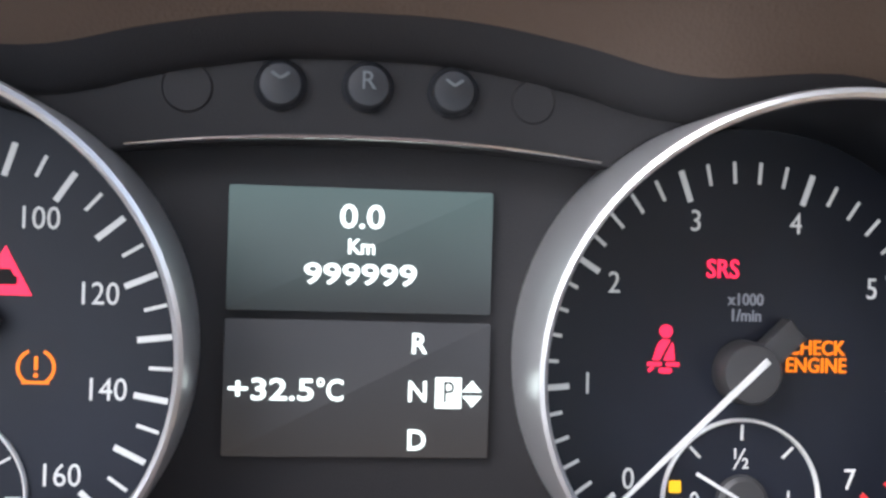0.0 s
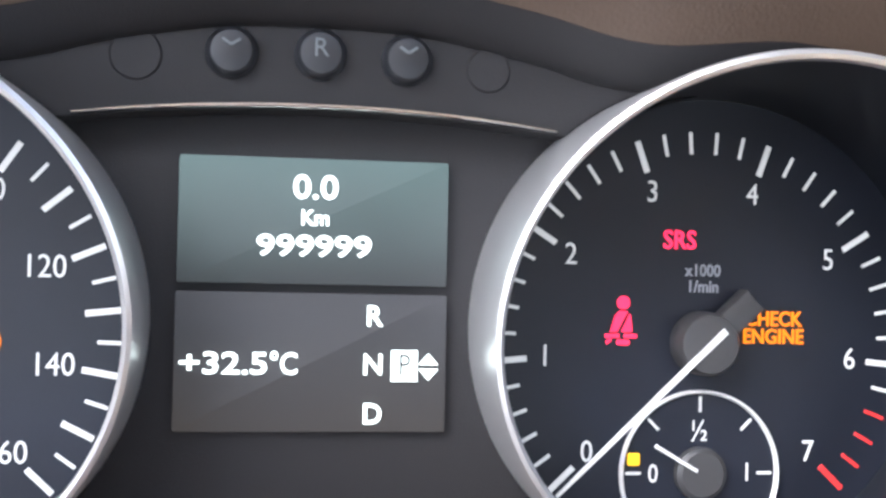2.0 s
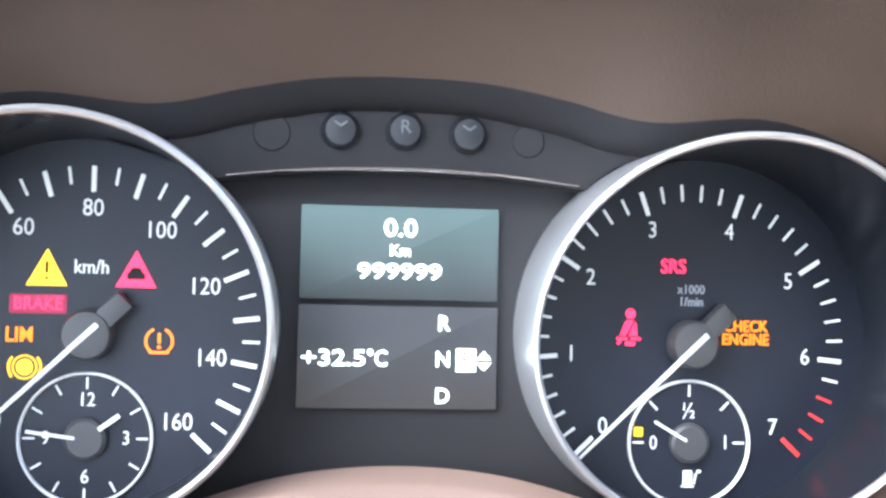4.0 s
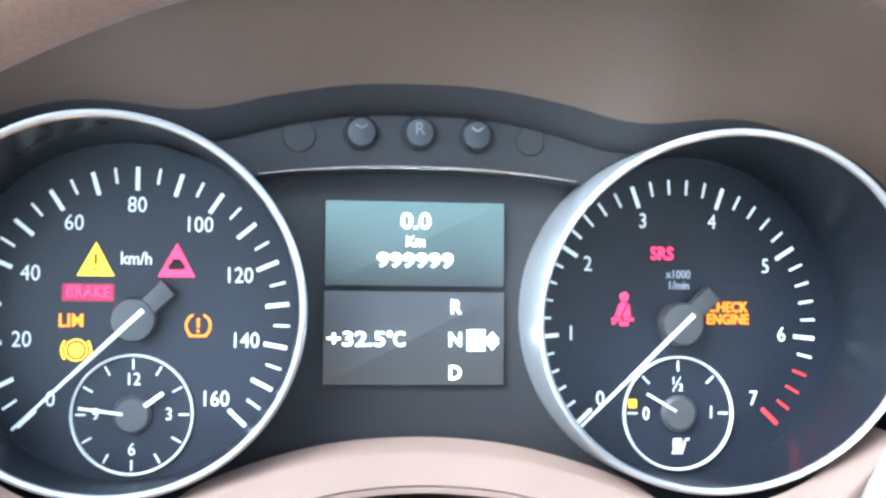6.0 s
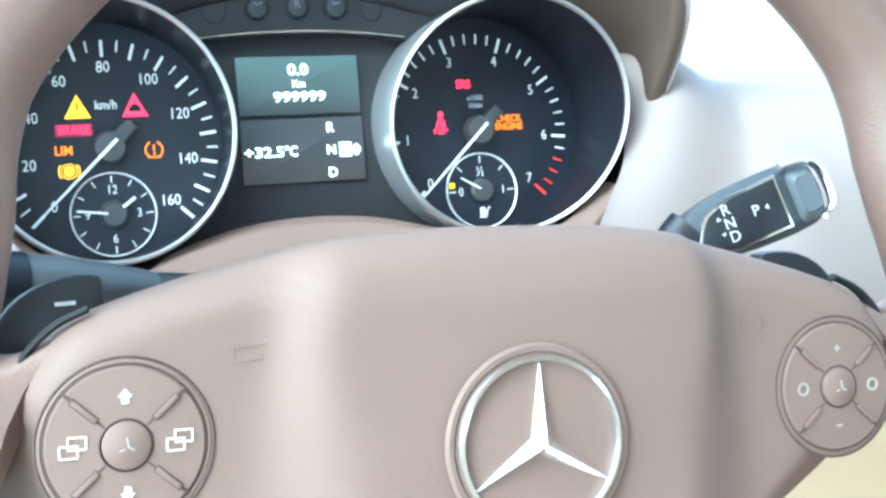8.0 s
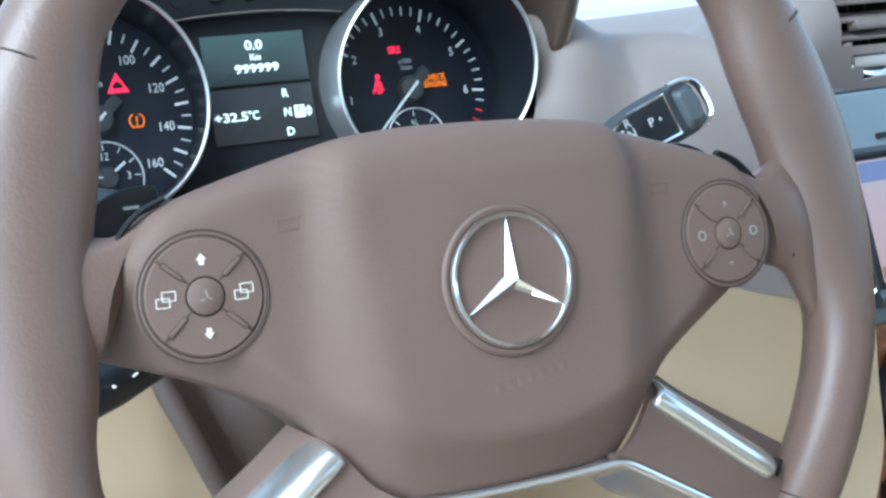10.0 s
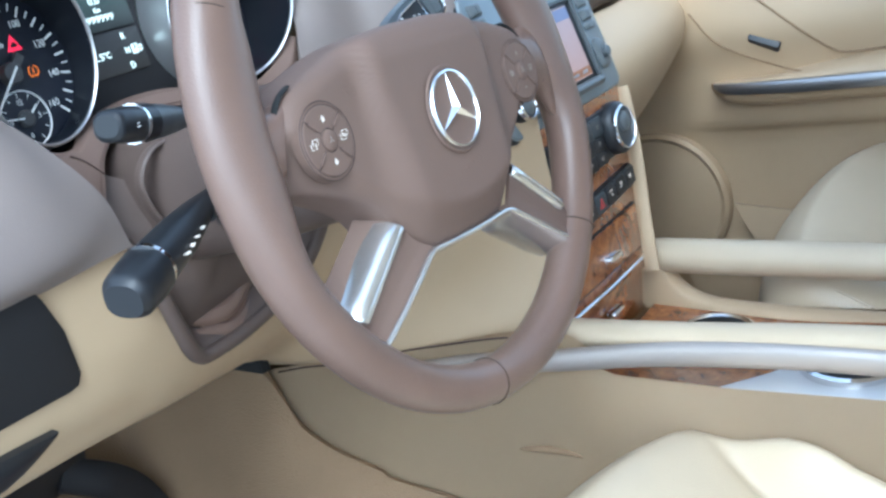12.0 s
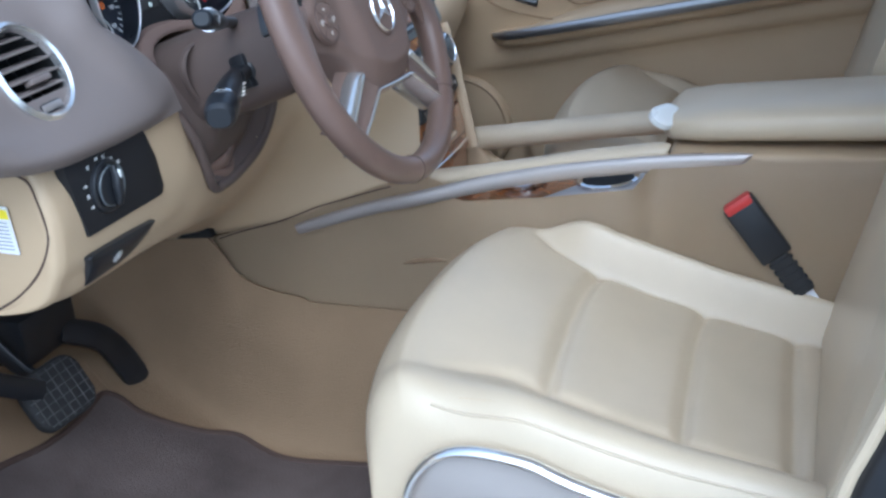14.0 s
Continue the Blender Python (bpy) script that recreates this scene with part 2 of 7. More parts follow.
def offset(outline, d):
    """The closed 2D outline moved inwards by d."""
    k, out = len(outline), []
    area = sum(outline[i - 1][0] * outline[i][1] - outline[i][0] * outline[i - 1][1] for i in range(k))
    sign = 1 if area > 0 else -1
    for i in range(k):
        a, b, c = Vector(outline[i - 1]), Vector(outline[i]), Vector(outline[(i + 1) % k])
        u, v = (b - a), (c - b)
        if u.length < 1e-9 or v.length < 1e-9:
            out.append(tuple(b))
            continue
        u.normalize(), v.normalize()
        na, nb = Vector((-u.y, u.x)) * sign, Vector((-v.y, v.x)) * sign
        m = na + nb
        if m.length < 0.2:
            m = na
        m.normalize()
        s = d / max(0.5, m.dot(na))
        out.append((b.x + m.x * s, b.y + m.y * s))
    return out


def slab(outline, m, z0, z1, bevel=0.001, steps=2):
    """An outline of the plane of m, from height z0 to z1, its upper edge rounded."""
    levels = [(0, z0), (0, z1 - bevel)]
    for i in range(1, steps + 1):
        w = math.pi / 2 * i / steps
        levels.append((bevel * (1 - math.cos(w)), z1 - bevel + bevel * math.sin(w)))
    rows = [[m @ Vector((x, y, z)) for x, y in (offset(outline, d) if d else outline)] for d, z in levels]
    bm, vs = grid_bm(rows, close_u=True)
    bm.faces.new(vs[-1])
    bm.faces.new(vs[0][::-1])
    bmesh.ops.triangulate(bm, faces=[f for f in bm.faces if len(f.verts) > 4])
    return bm


def rounded(w, h, r, n=4, cx=0.0, cy=0.0):
    """A rectangle with rounded corners."""
    out = []
    for sx, sy, a in ((1, 1, 0), (-1, 1, 90), (-1, -1, 180), (1, -1, 270)):
        for i in range(n + 1):
            w_ = radians(a + 90 * i / n)
            out.append((cx + sx * (w / 2 - r) + r * math.cos(w_), cy + sy * (h / 2 - r) + r * math.sin(w_)))
    return out


def disc(r, n=40, cx=0.0, cy=0.0):
    return [(cx + r * math.cos(2 * math.pi * i / n), cy + r * math.sin(2 * math.pi * i / n)) for i in range(n)]


def lathe(profile, m, n=56):
    """A profile of (radius, height) turned about the z axis of m."""
    rows = [[m @ Vector((r * math.cos(2 * math.pi * i / n), r * math.sin(2 * math.pi * i / n), z)) for i in range(n)] for r, z in profile]
    bm, vs = grid_bm(rows, close_u=True)
    for ring, (r, _) in ((vs[0], profile[0]), (vs[-1], profile[-1])):
        if 1e-6 < r < 0.02:
            bm.faces.new(ring)
    return bm


def pillow(outline, m, height, base, rings=10, n=4, closed_curve=True):
    """A domed cap over an outline: height(x, y, s) with s from 0 at the rim to 1 in the middle."""
    pts = [tuple(p)[:2] for p in curve_points([(x, y, 0) for x, y in outline], n, True)] if closed_curve else list(outline)
    cx, cy = sum(p[0] for p in pts) / len(pts), sum(p[1] for p in pts) / len(pts)
    rows = [[m @ Vector((x, y, base)) for x, y in pts]]
    for i in range(rings):
        s = i / rings
        k = 1 - s
        ring = [(cx + (x - cx) * k, cy + (y - cy) * k) for x, y in pts]
        rows.append([m @ Vector((x, y, height(x, y, s))) for x, y in ring])
    bm, vs = grid_bm(rows, close_u=True)
    mid = bm.verts.new(m @ Vector((cx, cy, height(cx, cy, 1.0))))
    for i in range(len(pts)):
        bm.faces.new((vs[-1][i], vs[-1][(i + 1) % len(pts)], mid))
    bm.faces.new(vs[0][::-1])
    return bm


def box(m, sx, sy, sz, bevel=0.002, seg=2):
    bm = bmesh.new()
    bmesh.ops.create_cube(bm, size=1.0, matrix=m @ Matrix.Diagonal((sx, sy, sz, 1)))
    if bevel:
        bmesh.ops.bevel(bm, geom=bm.edges[:], offset=bevel, segments=seg, affect="EDGES", profile=0.5)
    return bm


def letters(text, size, m, depth=0.0003, squeeze=1.0, align="CENTER", bold=0.0):
    """Raised writing as a bmesh, its middle at the origin of m."""
    cu = bpy.data.curves.new("writing", "FONT")
    cu.body, cu.size, cu.extrude, cu.align_x, cu.align_y = text, size, depth, align, "CENTER"
    cu.resolution_u, cu.offset = 3, bold
    ob = new("writing", cu)
    bpy.context.view_layer.update()
    me = bpy.data.meshes.new_from_object(ob.evaluated_get(bpy.context.evaluated_depsgraph_get()))
    bpy.data.objects.remove(ob)
    bpy.data.curves.remove(cu)
    bm = bmesh.new()
    bm.from_mesh(me)
    bpy.data.meshes.remove(me)
    bmesh.ops.remove_doubles(bm, verts=bm.verts, dist=0.000001)
    bm.transform(m @ Matrix.Diagonal((squeeze, 1, 1, 1)))
    return bm


def join(*bms):
    """Several bmeshes as one."""
    out = bms[0]
    for other in bms[1:]:
        me = bpy.data.meshes.new("joined")
        other.to_mesh(me)
        other.free()
        out.from_mesh(me)
        bpy.data.meshes.remove(me)
    return out


def bar2d(x0, y0, x1, y1, w):
    """The outline of a straight stroke."""
    d = Vector((x1 - x0, y1 - y0)).normalized()
    p = Vector((-d.y, d.x)) * w / 2
    return [(x0 + p.x, y0 + p.y), (x0 - p.x, y0 - p.y), (x1 - p.x, y1 - p.y), (x1 + p.x, y1 + p.y)]


def flat(outline, m, z=0.0, h=0.0003):
    """A thin printed shape."""
    return slab(outline, m, z, z + h, 0.00005, 1)


def at(m, x, y, z=0.0, turn=0.0):
    return m @ pose(x, y, z, 0, 0, turn)


def inside(p, loop):
    """Whether a 2D point lies within a closed loop."""
    odd = False
    for (x0, y0), (x1, y1) in zip(loop, loop[1:] + loop[:1]):
        if (y0 > p[1]) != (y1 > p[1]) and p[0] < x0 + (x1 - x0) * (p[1] - y0) / (y1 - y0):
            odd = not odd
    return odd

# ---- the car's shell ----
CL = Matrix(((1, 0, 0, 0), (0, math.sin(radians(18)), -math.cos(radians(18)), 0), (0, math.cos(radians(18)), math.sin(radians(18)), 0.75), (0, 0, 0, 1)))


def floor_height(y):
    """The footwell: level, then rising to the bulkhead."""
    return 0.012 + (0.0 if y < -0.02 else 0.105 * min(1, (y + 0.02) / 0.26) ** 1.6 + max(0, y - 0.24) * 1.05)


def floor_rows(x0, x1, ys, lift=0.0):
    return [[(x0 + (x1 - x0) * i / 4, y, floor_height(y) + lift) for i in range(5)] for y in ys]


structure("ground", box(pose(0, 0, -0.6), 120, 120, 0.1, 0), GROUND, "pale concrete ground outside the car", "ground")
structure("floor", sheet(floor_rows(-0.5, 1.1, [-1.9, -1.2, -0.6, -0.3] + [-0.03 + 0.02 * i for i in range(30)]), 1, 1, -0.01, True), CARPET, "tan carpeted car floor rising to the bulkhead", "floor")
structure("wall_front", box(pose(0.35, 0.62, 0.345), 1.7, 0.04, 0.69, 0), CARPET, "carpeted bulkhead in front of the footwell", "wall")
# roof edge and low rear walls are out of view, sized to admit light
structure("ceiling", box(pose(0.37, -1.17, 1.27), 1.5, 1.46, 0.04, 0.01), HEADLINER, "beige fabric headliner of the car roof", "ceiling")
structure("wall_rear", box(pose(0.33, -1.9, 0.39), 1.7, 0.04, 0.98, 0), HEADLINER, "unseen low beige wall closing the rear of the cabin", "wall")

# plain slab for the open door, out of view, added to dim the footwell
structure("door_1", box(Matrix.Translation((-0.86, 0.5, 0.33)) @ pose(0, 0, 0, 0, 0, -28), 0.9, 0.08, 0.9, 0.03, 3), BEIGE, "unseen open driver's door, added to keep light off the footwell", "car door")
structure("wall_left", box(pose(-0.48, -1.52, 0.36), 0.04, 0.74, 0.88, 0), HEADLINER, "unseen low beige wall closing the rear cabin on the driver's side", "wall")
structure("wall_right", box(pose(1.12, -1.48, 0.36), 0.04, 0.82, 0.88, 0), HEADLINER, "unseen low beige wall closing the rear cabin on the passenger's side", "wall")
# panel added to stop light entering the passenger footwell, and the dashboard top towards the windscreen
structure("trim_6", box(pose(1.085, 0.4, 0.34), 0.03, 0.42, 0.7, 0.008), BEIGE, "unseen beige panel added to keep light out on the passenger's side", "trim")
structure("trim_7", sheet([[(-0.5, y, z), (-0.2, y, z + 0.012), (0.2, y, z), (0.6, y, z - 0.01), (1.1, y, z - 0.02)] for y, z in ((0.395, 0.735), (0.5, 0.715), (0.64, 0.69))], 4, 3, 0.008), DASH, "brown dashboard top below the windscreen", "trim")
structure("trim_8", sheet([[(x, y, z) for x in (-0.215, -0.1, 0.0, 0.1, 0.185)] for y, z in ((0.07, 0.828), (0.2, 0.795), (0.42, 0.735))], 4, 3, 0.008), DASH, "brown dashboard top behind the cluster hood", "trim")
# kick panel beside the pedals
structure("trim_1", sheet([[(-0.415, y, z) for y in (0.04, 0.15, 0.3, 0.58)] for z in (0.0, 0.2, 0.36, 0.47)], 3, 3, 0.012), BEIGE, "beige plastic kick panel beside the pedals", "trim")
structure("trim_2", box(Matrix.Translation((-0.462, -0.62, -0.01)), 0.07, 1.3, 0.14, 0.016, 3), BEIGE, "beige plastic door sill trim", "trim")

# tunnel carpet beside the console
structure("trim_3", sheet([
    [(x, y, floor_height(y) + 0.001) for x, y in ((0.12, 0.5), (0.12, 0.32), (0.11, 0.2), (0.1, 0.08), (0.09, 0.0), (0.09, -0.1), (0.09, -0.3), (0.09, -1.2))],
    [(0.2, 0.5, 0.4), (0.195, 0.32, 0.215), (0.192, 0.2, 0.11), (0.176, 0.08, 0.05), (0.166, 0.0, 0.026), (0.162, -0.1, 0.022), (0.16, -0.3, 0.02), (0.16, -1.2, 0.02)],
    [(0.232, 0.5, 0.44), (0.22, 0.32, 0.3), (0.214, 0.2, 0.19), (0.196, 0.08, 0.13), (0.189, 0.0, 0.09), (0.186, -0.1, 0.085), (0.185, -0.3, 0.08), (0.185, -1.2, 0.08)],
    [(0.238, 0.5, 0.48), (0.232, 0.32, 0.4), (0.226, 0.2, 0.32), (0.205, 0.08, 0.25), (0.199, 0.02, 0.2), (0.197, -0.08, 0.18), (0.196, -0.25, 0.175), (0.196, -1.2, 0.17)],
    [(0.24, 0.5, 0.5), (0.238, 0.32, 0.47), (0.232, 0.2, 0.425), (0.214, 0.083, 0.352), (0.218, 0.04, 0.289), (0.218, -0.05, 0.263), (0.218, -0.2, 0.252), (0.218, -1.2, 0.25)]], 6, 5, 0.008), CARPET, "tan carpet on the side of the centre tunnel", "trim")


def smooth(a, b, x):
    t = max(0.0, min(1.0, (x - a) / (b - a)))
    return t * t * (3 - 2 * t)


# ---- dashboard ----
FRONT = Matrix(((1, 0, 0, 0), (0, 0, -1, 0), (0, 1, 0, 0), (0, 0, 0, 1)))  # plane facing the rear of the car
VENT_OUTER = Matrix.Translation((-0.3055, -0.0675, 0.7261)) @ FRONT.to_3x3().to_4x4() @ pose(0, 0, 0, -27, 3, 0)
VENT_CENTRE = Matrix.Translation((0.377, -0.112, 0.79)) @ FRONT.to_3x3().to_4x4() @ pose(0, 0, 0, -14, 0, 0)


COLUMN_LOOP = [(-0.1, -0.06, 0.69), (-0.112, -0.074, 0.66), (-0.1, -0.092, 0.63), (-0.086, -0.101, 0.595), (-0.075, -0.102, 0.565), (-0.064, -0.1, 0.54), (-0.052, -0.097, 0.526), (-0.035, -0.096, 0.522), (0.012, -0.096, 0.525), (0.07, -0.099, 0.543), (0.105, -0.104, 0.58), (0.117, -0.106, 0.625), (0.112, -0.085, 0.66), (0.1, -0.06, 0.69)]


def build_dashboard():
    dash = thing("dashboard", (0.0, 0.1, 0.5), "brown upper and beige lower dashboard of soft plastic", "dashboard")
    # upper skin beside the cluster, rolling over to the windscreen
    part("upper_skin", sheet([
        [(-0.47, 0.42, 0.74), (-0.38, 0.42, 0.75), (-0.3, 0.42, 0.76), (-0.24, 0.42, 0.765), (-0.21, 0.42, 0.768), (-0.19, 0.42, 0.77)],
        [(-0.46, 0.1, 0.80), (-0.38, 0.1, 0.815), (-0.3, 0.1, 0.825), (-0.24, 0.1, 0.83), (-0.215, 0.1, 0.83), (-0.195, 0.1, 0.83)],
        [(-0.45, 0.02, 0.79), (-0.38, 0.012, 0.802), (-0.3, 0.008, 0.805), (-0.24, 0.005, 0.81), (-0.205, -0.005, 0.822), (-0.182, 0.0, 0.815)],
        [(-0.456, -0.045, 0.74), (-0.38, -0.055, 0.742), (-0.3, -0.0565, 0.737), (-0.235, -0.046, 0.75), (-0.193, -0.05, 0.782), (-0.17, -0.0305, 0.768)],
        [(-0.442, -0.085, 0.7), (-0.37, -0.083, 0.692), (-0.28, -0.083, 0.692), (-0.222, -0.07, 0.714), (-0.188, -0.066, 0.744), (-0.1635, -0.05, 0.743)],
        [(-0.438, -0.098, 0.688), (-0.37, -0.102, 0.671), (-0.27, -0.102, 0.668), (-0.2, -0.096, 0.678), (-0.165, -0.085, 0.705), (-0.143, -0.069, 0.718)],
        [(-0.442, -0.095, 0.673), (-0.365, -0.112, 0.658), (-0.27, -0.112, 0.651), (-0.19, -0.108, 0.651), (-0.15, -0.102, 0.66), (-0.117, -0.09, 0.678)],
        [(-0.442, -0.072, 0.665), (-0.36, -0.1, 0.647), (-0.27, -0.1, 0.638), (-0.19, -0.099, 0.636), (-0.145, -0.1, 0.637), (-0.104, -0.098, 0.636)]], 22, 12, -0.004, hole=(VENT_OUTER, 0.047)), DASH, dash, "brown soft plastic")
    end = ((-0.456, -0.045, 0.74), (-0.442, -0.085, 0.7), (-0.438, -0.098, 0.688), (-0.442, -0.095, 0.673), (-0.442, -0.072, 0.665))
    part("end_skin", sheet([[(x, y, z), (x - 0.002, y + 0.02, z - 0.002), (x + 0.004, y + 0.08, z - 0.004), (x + 0.02, y + 0.28, z - 0.01)] for x, y, z in end] + [[(-0.4, -0.07, 0.657), (-0.4, -0.05, 0.655), (-0.4, 0.0, 0.652), (-0.39, 0.21, 0.64)]], 4, 4, 0.004), DASH, dash, "brown end of the dashboard")
    # skin between the cluster and the centre
    part("upper_skin", sheet([
        [(0.15, 0.42, 0.73), (0.2, 0.42, 0.73), (0.24, 0.42, 0.73), (0.258, 0.42, 0.73), (0.3, 0.42, 0.73), (0.42, 0.42, 0.73), (0.7, 0.42, 0.72), (1.05, 0.42, 0.7)],
        [(0.17, 0.06, 0.76), (0.2, 0.06, 0.757), (0.24, 0.06, 0.752), (0.258, 0.05, 0.752), (0.3, 0.05, 0.755), (0.42, 0.02, 0.79), (0.7, 0.05, 0.76), (1.05, 0.1, 0.73)],
        [(0.175, -0.01, 0.79), (0.199, -0.016, 0.79), (0.232, -0.02, 0.776), (0.258, -0.06, 0.778), (0.285, -0.07, 0.78), (0.4, -0.07, 0.835), (0.7, -0.02, 0.755), (1.05, 0.05, 0.72)],
        [(0.1705, -0.0305, 0.768), (0.192, -0.05, 0.78), (0.23, -0.07, 0.754), (0.2575, -0.135, 0.758), (0.285, -0.135, 0.768), (0.4, -0.115, 0.8), (0.7, -0.055, 0.735), (1.05, 0.0, 0.7)],
        [(0.1645, -0.05, 0.743), (0.184, -0.066, 0.744), (0.224, -0.092, 0.716), (0.2575, -0.163, 0.716), (0.275, -0.13, 0.71), (0.4, -0.13, 0.72), (0.7, -0.075, 0.69), (1.05, -0.02, 0.66)],
        [(0.143, -0.069, 0.718), (0.163, -0.085, 0.705), (0.216, -0.112, 0.68), (0.2575, -0.181, 0.68), (0.275, -0.14, 0.676), (0.4, -0.13, 0.69), (0.7, -0.08, 0.672), (1.05, -0.025, 0.642)],
        [(0.116, -0.09, 0.678), (0.15, -0.102, 0.655), (0.208, -0.13, 0.64), (0.257, -0.199, 0.64), (0.275, -0.15, 0.64), (0.4, -0.13, 0.66), (0.7, -0.085, 0.655), (1.05, -0.03, 0.625)]], 12, 10, -0.004, hole=(VENT_CENTRE, 0.044)), DASH, dash, "brown soft plastic")
    # apron under the dials, with the arch over the column
    half = [((0.0, -0.0435, 0.014), (0.0, -0.0545, 0.02)), ((0.03, -0.0455, 0.016), (0.028, -0.0565, 0.022)), ((0.055, -0.051, 0.02), (0.051, -0.062, 0.026)), ((0.075, -0.058, 0.027), (0.068, -0.0685, 0.032)), ((0.096, -0.0665, 0.037), (0.081, -0.0765, 0.039)), ((0.119, -0.064, 0.0435), (0.092, -0.089, 0.045)), ((0.142, -0.0535, 0.049), (0.102, -0.103, 0.049)), ((0.161, -0.036, 0.046), (0.113, -0.114, 0.051))]
    ends = [[[-p[0], p[1], p[2]] for p in c] for c in half[:0:-1]] + [[list(p) for p in c] for c in half]
    rows = [[], [], [], [], [], [], []]
    for t, b in ends:
        t, b = Vector(t), Vector(b)
        pull = Vector((0.0, 0.004, -0.012)) if abs(t.x) < 0.09 else Vector((-0.05 * t.x, 0.004, -0.012))
        for k, p in enumerate((t + pull, t + pull * 0.2, t.lerp(b, 0.12), t.lerp(b, 0.85) + Vector((0, 0, 0.0012)), b, b + Vector((-0.02 * b.x, -0.003, -0.004)), b + Vector((-0.03 * b.x, -0.003, -0.045)))):
            rows[k].append(CL @ p)
    part("apron", sheet(rows, 5, 3, 0.0015), BROWN, dash, "brown apron arching over the column")
    for s_ in (-1, 1):
        part("apron_seam", sweep([CL @ Vector((s_ * 0.1075, -0.0664, 0.0415)), CL @ Vector((s_ * 0.0985, -0.0735, 0.0433)), CL @ Vector((s_ * 0.089, -0.086, 0.0452))], 0.0006, 0.0008, CL.to_3x3() @ Vector((0, 0, 1)), 6, 3), MAT_EDGE, dash, "thin dark seam")
    # beige knee panel
    # its outer end rolls round towards the door opening
    roll = lambda dx, dy, z: [(-0.335 + dx, 0.14, z), (-0.347 + dx, -0.02 + dy * 0.5, z), (-0.3535 + dx, -0.07 + dy, z), (-0.3565 + dx, -0.09 + dy, z), (-0.35 + dx, -0.0985 + dy, z), (-0.336 + dx, -0.101 + dy, z)]
    top = roll(0.004, 0.02, 0.656) + [(-0.3, -0.095, 0.645), (-0.18, -0.095, 0.645), (-0.11, -0.096, 0.645), (-0.06, -0.09, 0.6), (0.08, -0.09, 0.6), (0.19, -0.13, 0.64), (0.245, -0.19, 0.64), (0.288, -0.22, 0.64)]
    upper = roll(-0.002, 0.001, 0.605) + [(-0.3, -0.1, 0.605), (-0.18, -0.1, 0.605), (-0.11, -0.098, 0.605), (-0.06, -0.092, 0.575), (0.08, -0.092, 0.57), (0.187, -0.12, 0.595), (0.243, -0.19, 0.595), (0.286, -0.23, 0.595)]
    mid = roll(-0.002, 0.0, 0.565) + [(-0.3, -0.101, 0.565), (-0.18, -0.101, 0.565), (-0.11, -0.1, 0.56), (-0.06, -0.096, 0.55), (0.08, -0.096, 0.54), (0.18, -0.11, 0.55), (0.24, -0.19, 0.55), (0.284, -0.24, 0.55)]
    low = roll(0.0, 0.011, 0.527) + [(-0.3, -0.0925, 0.527), (-0.18, -0.09, 0.52), (-0.11, -0.085, 0.513), (-0.06, -0.08, 0.5), (0.08, -0.06, 0.48), (0.18, -0.05, 0.47), (0.232, -0.14, 0.475), (0.268, -0.245, 0.49)]
    bot = roll(0.006, 0.055, 0.49) + [(-0.3, -0.055, 0.489), (-0.18, -0.05, 0.483), (-0.11, -0.045, 0.476), (-0.06, -0.03, 0.465), (0.08, 0.01, 0.43), (0.195, 0.06, 0.378), (0.226, -0.08, 0.402), (0.255, -0.245, 0.45)]
    und = [(-0.32, 0.141, 0.468), (-0.322, 0.136, 0.467), (-0.324, 0.131, 0.466), (-0.326, 0.126, 0.466), (-0.32, 0.122, 0.466), (-0.312, 0.118, 0.466), (-0.3, 0.11, 0.466), (-0.18, 0.1, 0.46), (-0.11, 0.1, 0.46), (-0.06, 0.12, 0.455), (0.08, 0.14, 0.42), (0.2, 0.16, 0.35), (0.24, -0.06, 0.375), (0.27, -0.235, 0.42)]
    ring = [(0.96 * x, 0.61 + 0.96 * (z - 0.61)) for x, y, z in COLUMN_LOOP]
    part("knee_panel", sheet([top, upper, mid, low, bot, und], 12, 12, 0.005, hole=lambda c: c.y > -0.14 and inside((c.x, c.z), ring)), BEIGE, dash, "beige plastic knee panel")
    groove = [(-0.047, 0.643), (-0.078, 0.634), (-0.087, 0.614), (-0.0915, 0.592), (-0.091, 0.574), (-0.081, 0.553), (-0.063, 0.531), (-0.033, 0.507), (0.0, 0.488)]
    part("cap_joint", sweep([(float(np.interp(y, (-0.09, -0.07, -0.02, 0.14), (-0.3588, -0.356, -0.3495, -0.3375))) + 0.005 * smooth(0.53, 0.49, z), y, z) for y, z in groove], 0.0007, 0.0014, (0, 0, 1), 6, 6), MAT_EDGE, dash, "dark joint of the end cap")
    # solid black triangle in place of the shade inside an open gap
    part("gap", slab([(-0.126, 0.356), (-0.073, 0.392), (-0.064, 0.361)], Matrix(((0, 0, -1, 0.19), (-1, 0, 0, 0), (0, 1, 0, 0), (0, 0, 0, 1))), -0.012, 0.001, 0.0004), DARK, dash, "black slab for the shade in the gap beside the tunnel")
    part("panel_joint", sweep([(0.22, 0.07, 0.3475), (0.221, 0.034, 0.3602), (0.2215, 0.0, 0.3695), (0.2225, -0.03, 0.378), (0.2245, -0.06, 0.389), (0.2268, -0.096, 0.403), (0.2336, -0.132, 0.4125), (0.2368, -0.176, 0.4255), (0.238, -0.206, 0.4335)], 0.0012, 0.001, (0, 0, 1), 8, 5), MAT_EDGE, dash, "thin joint above the console")
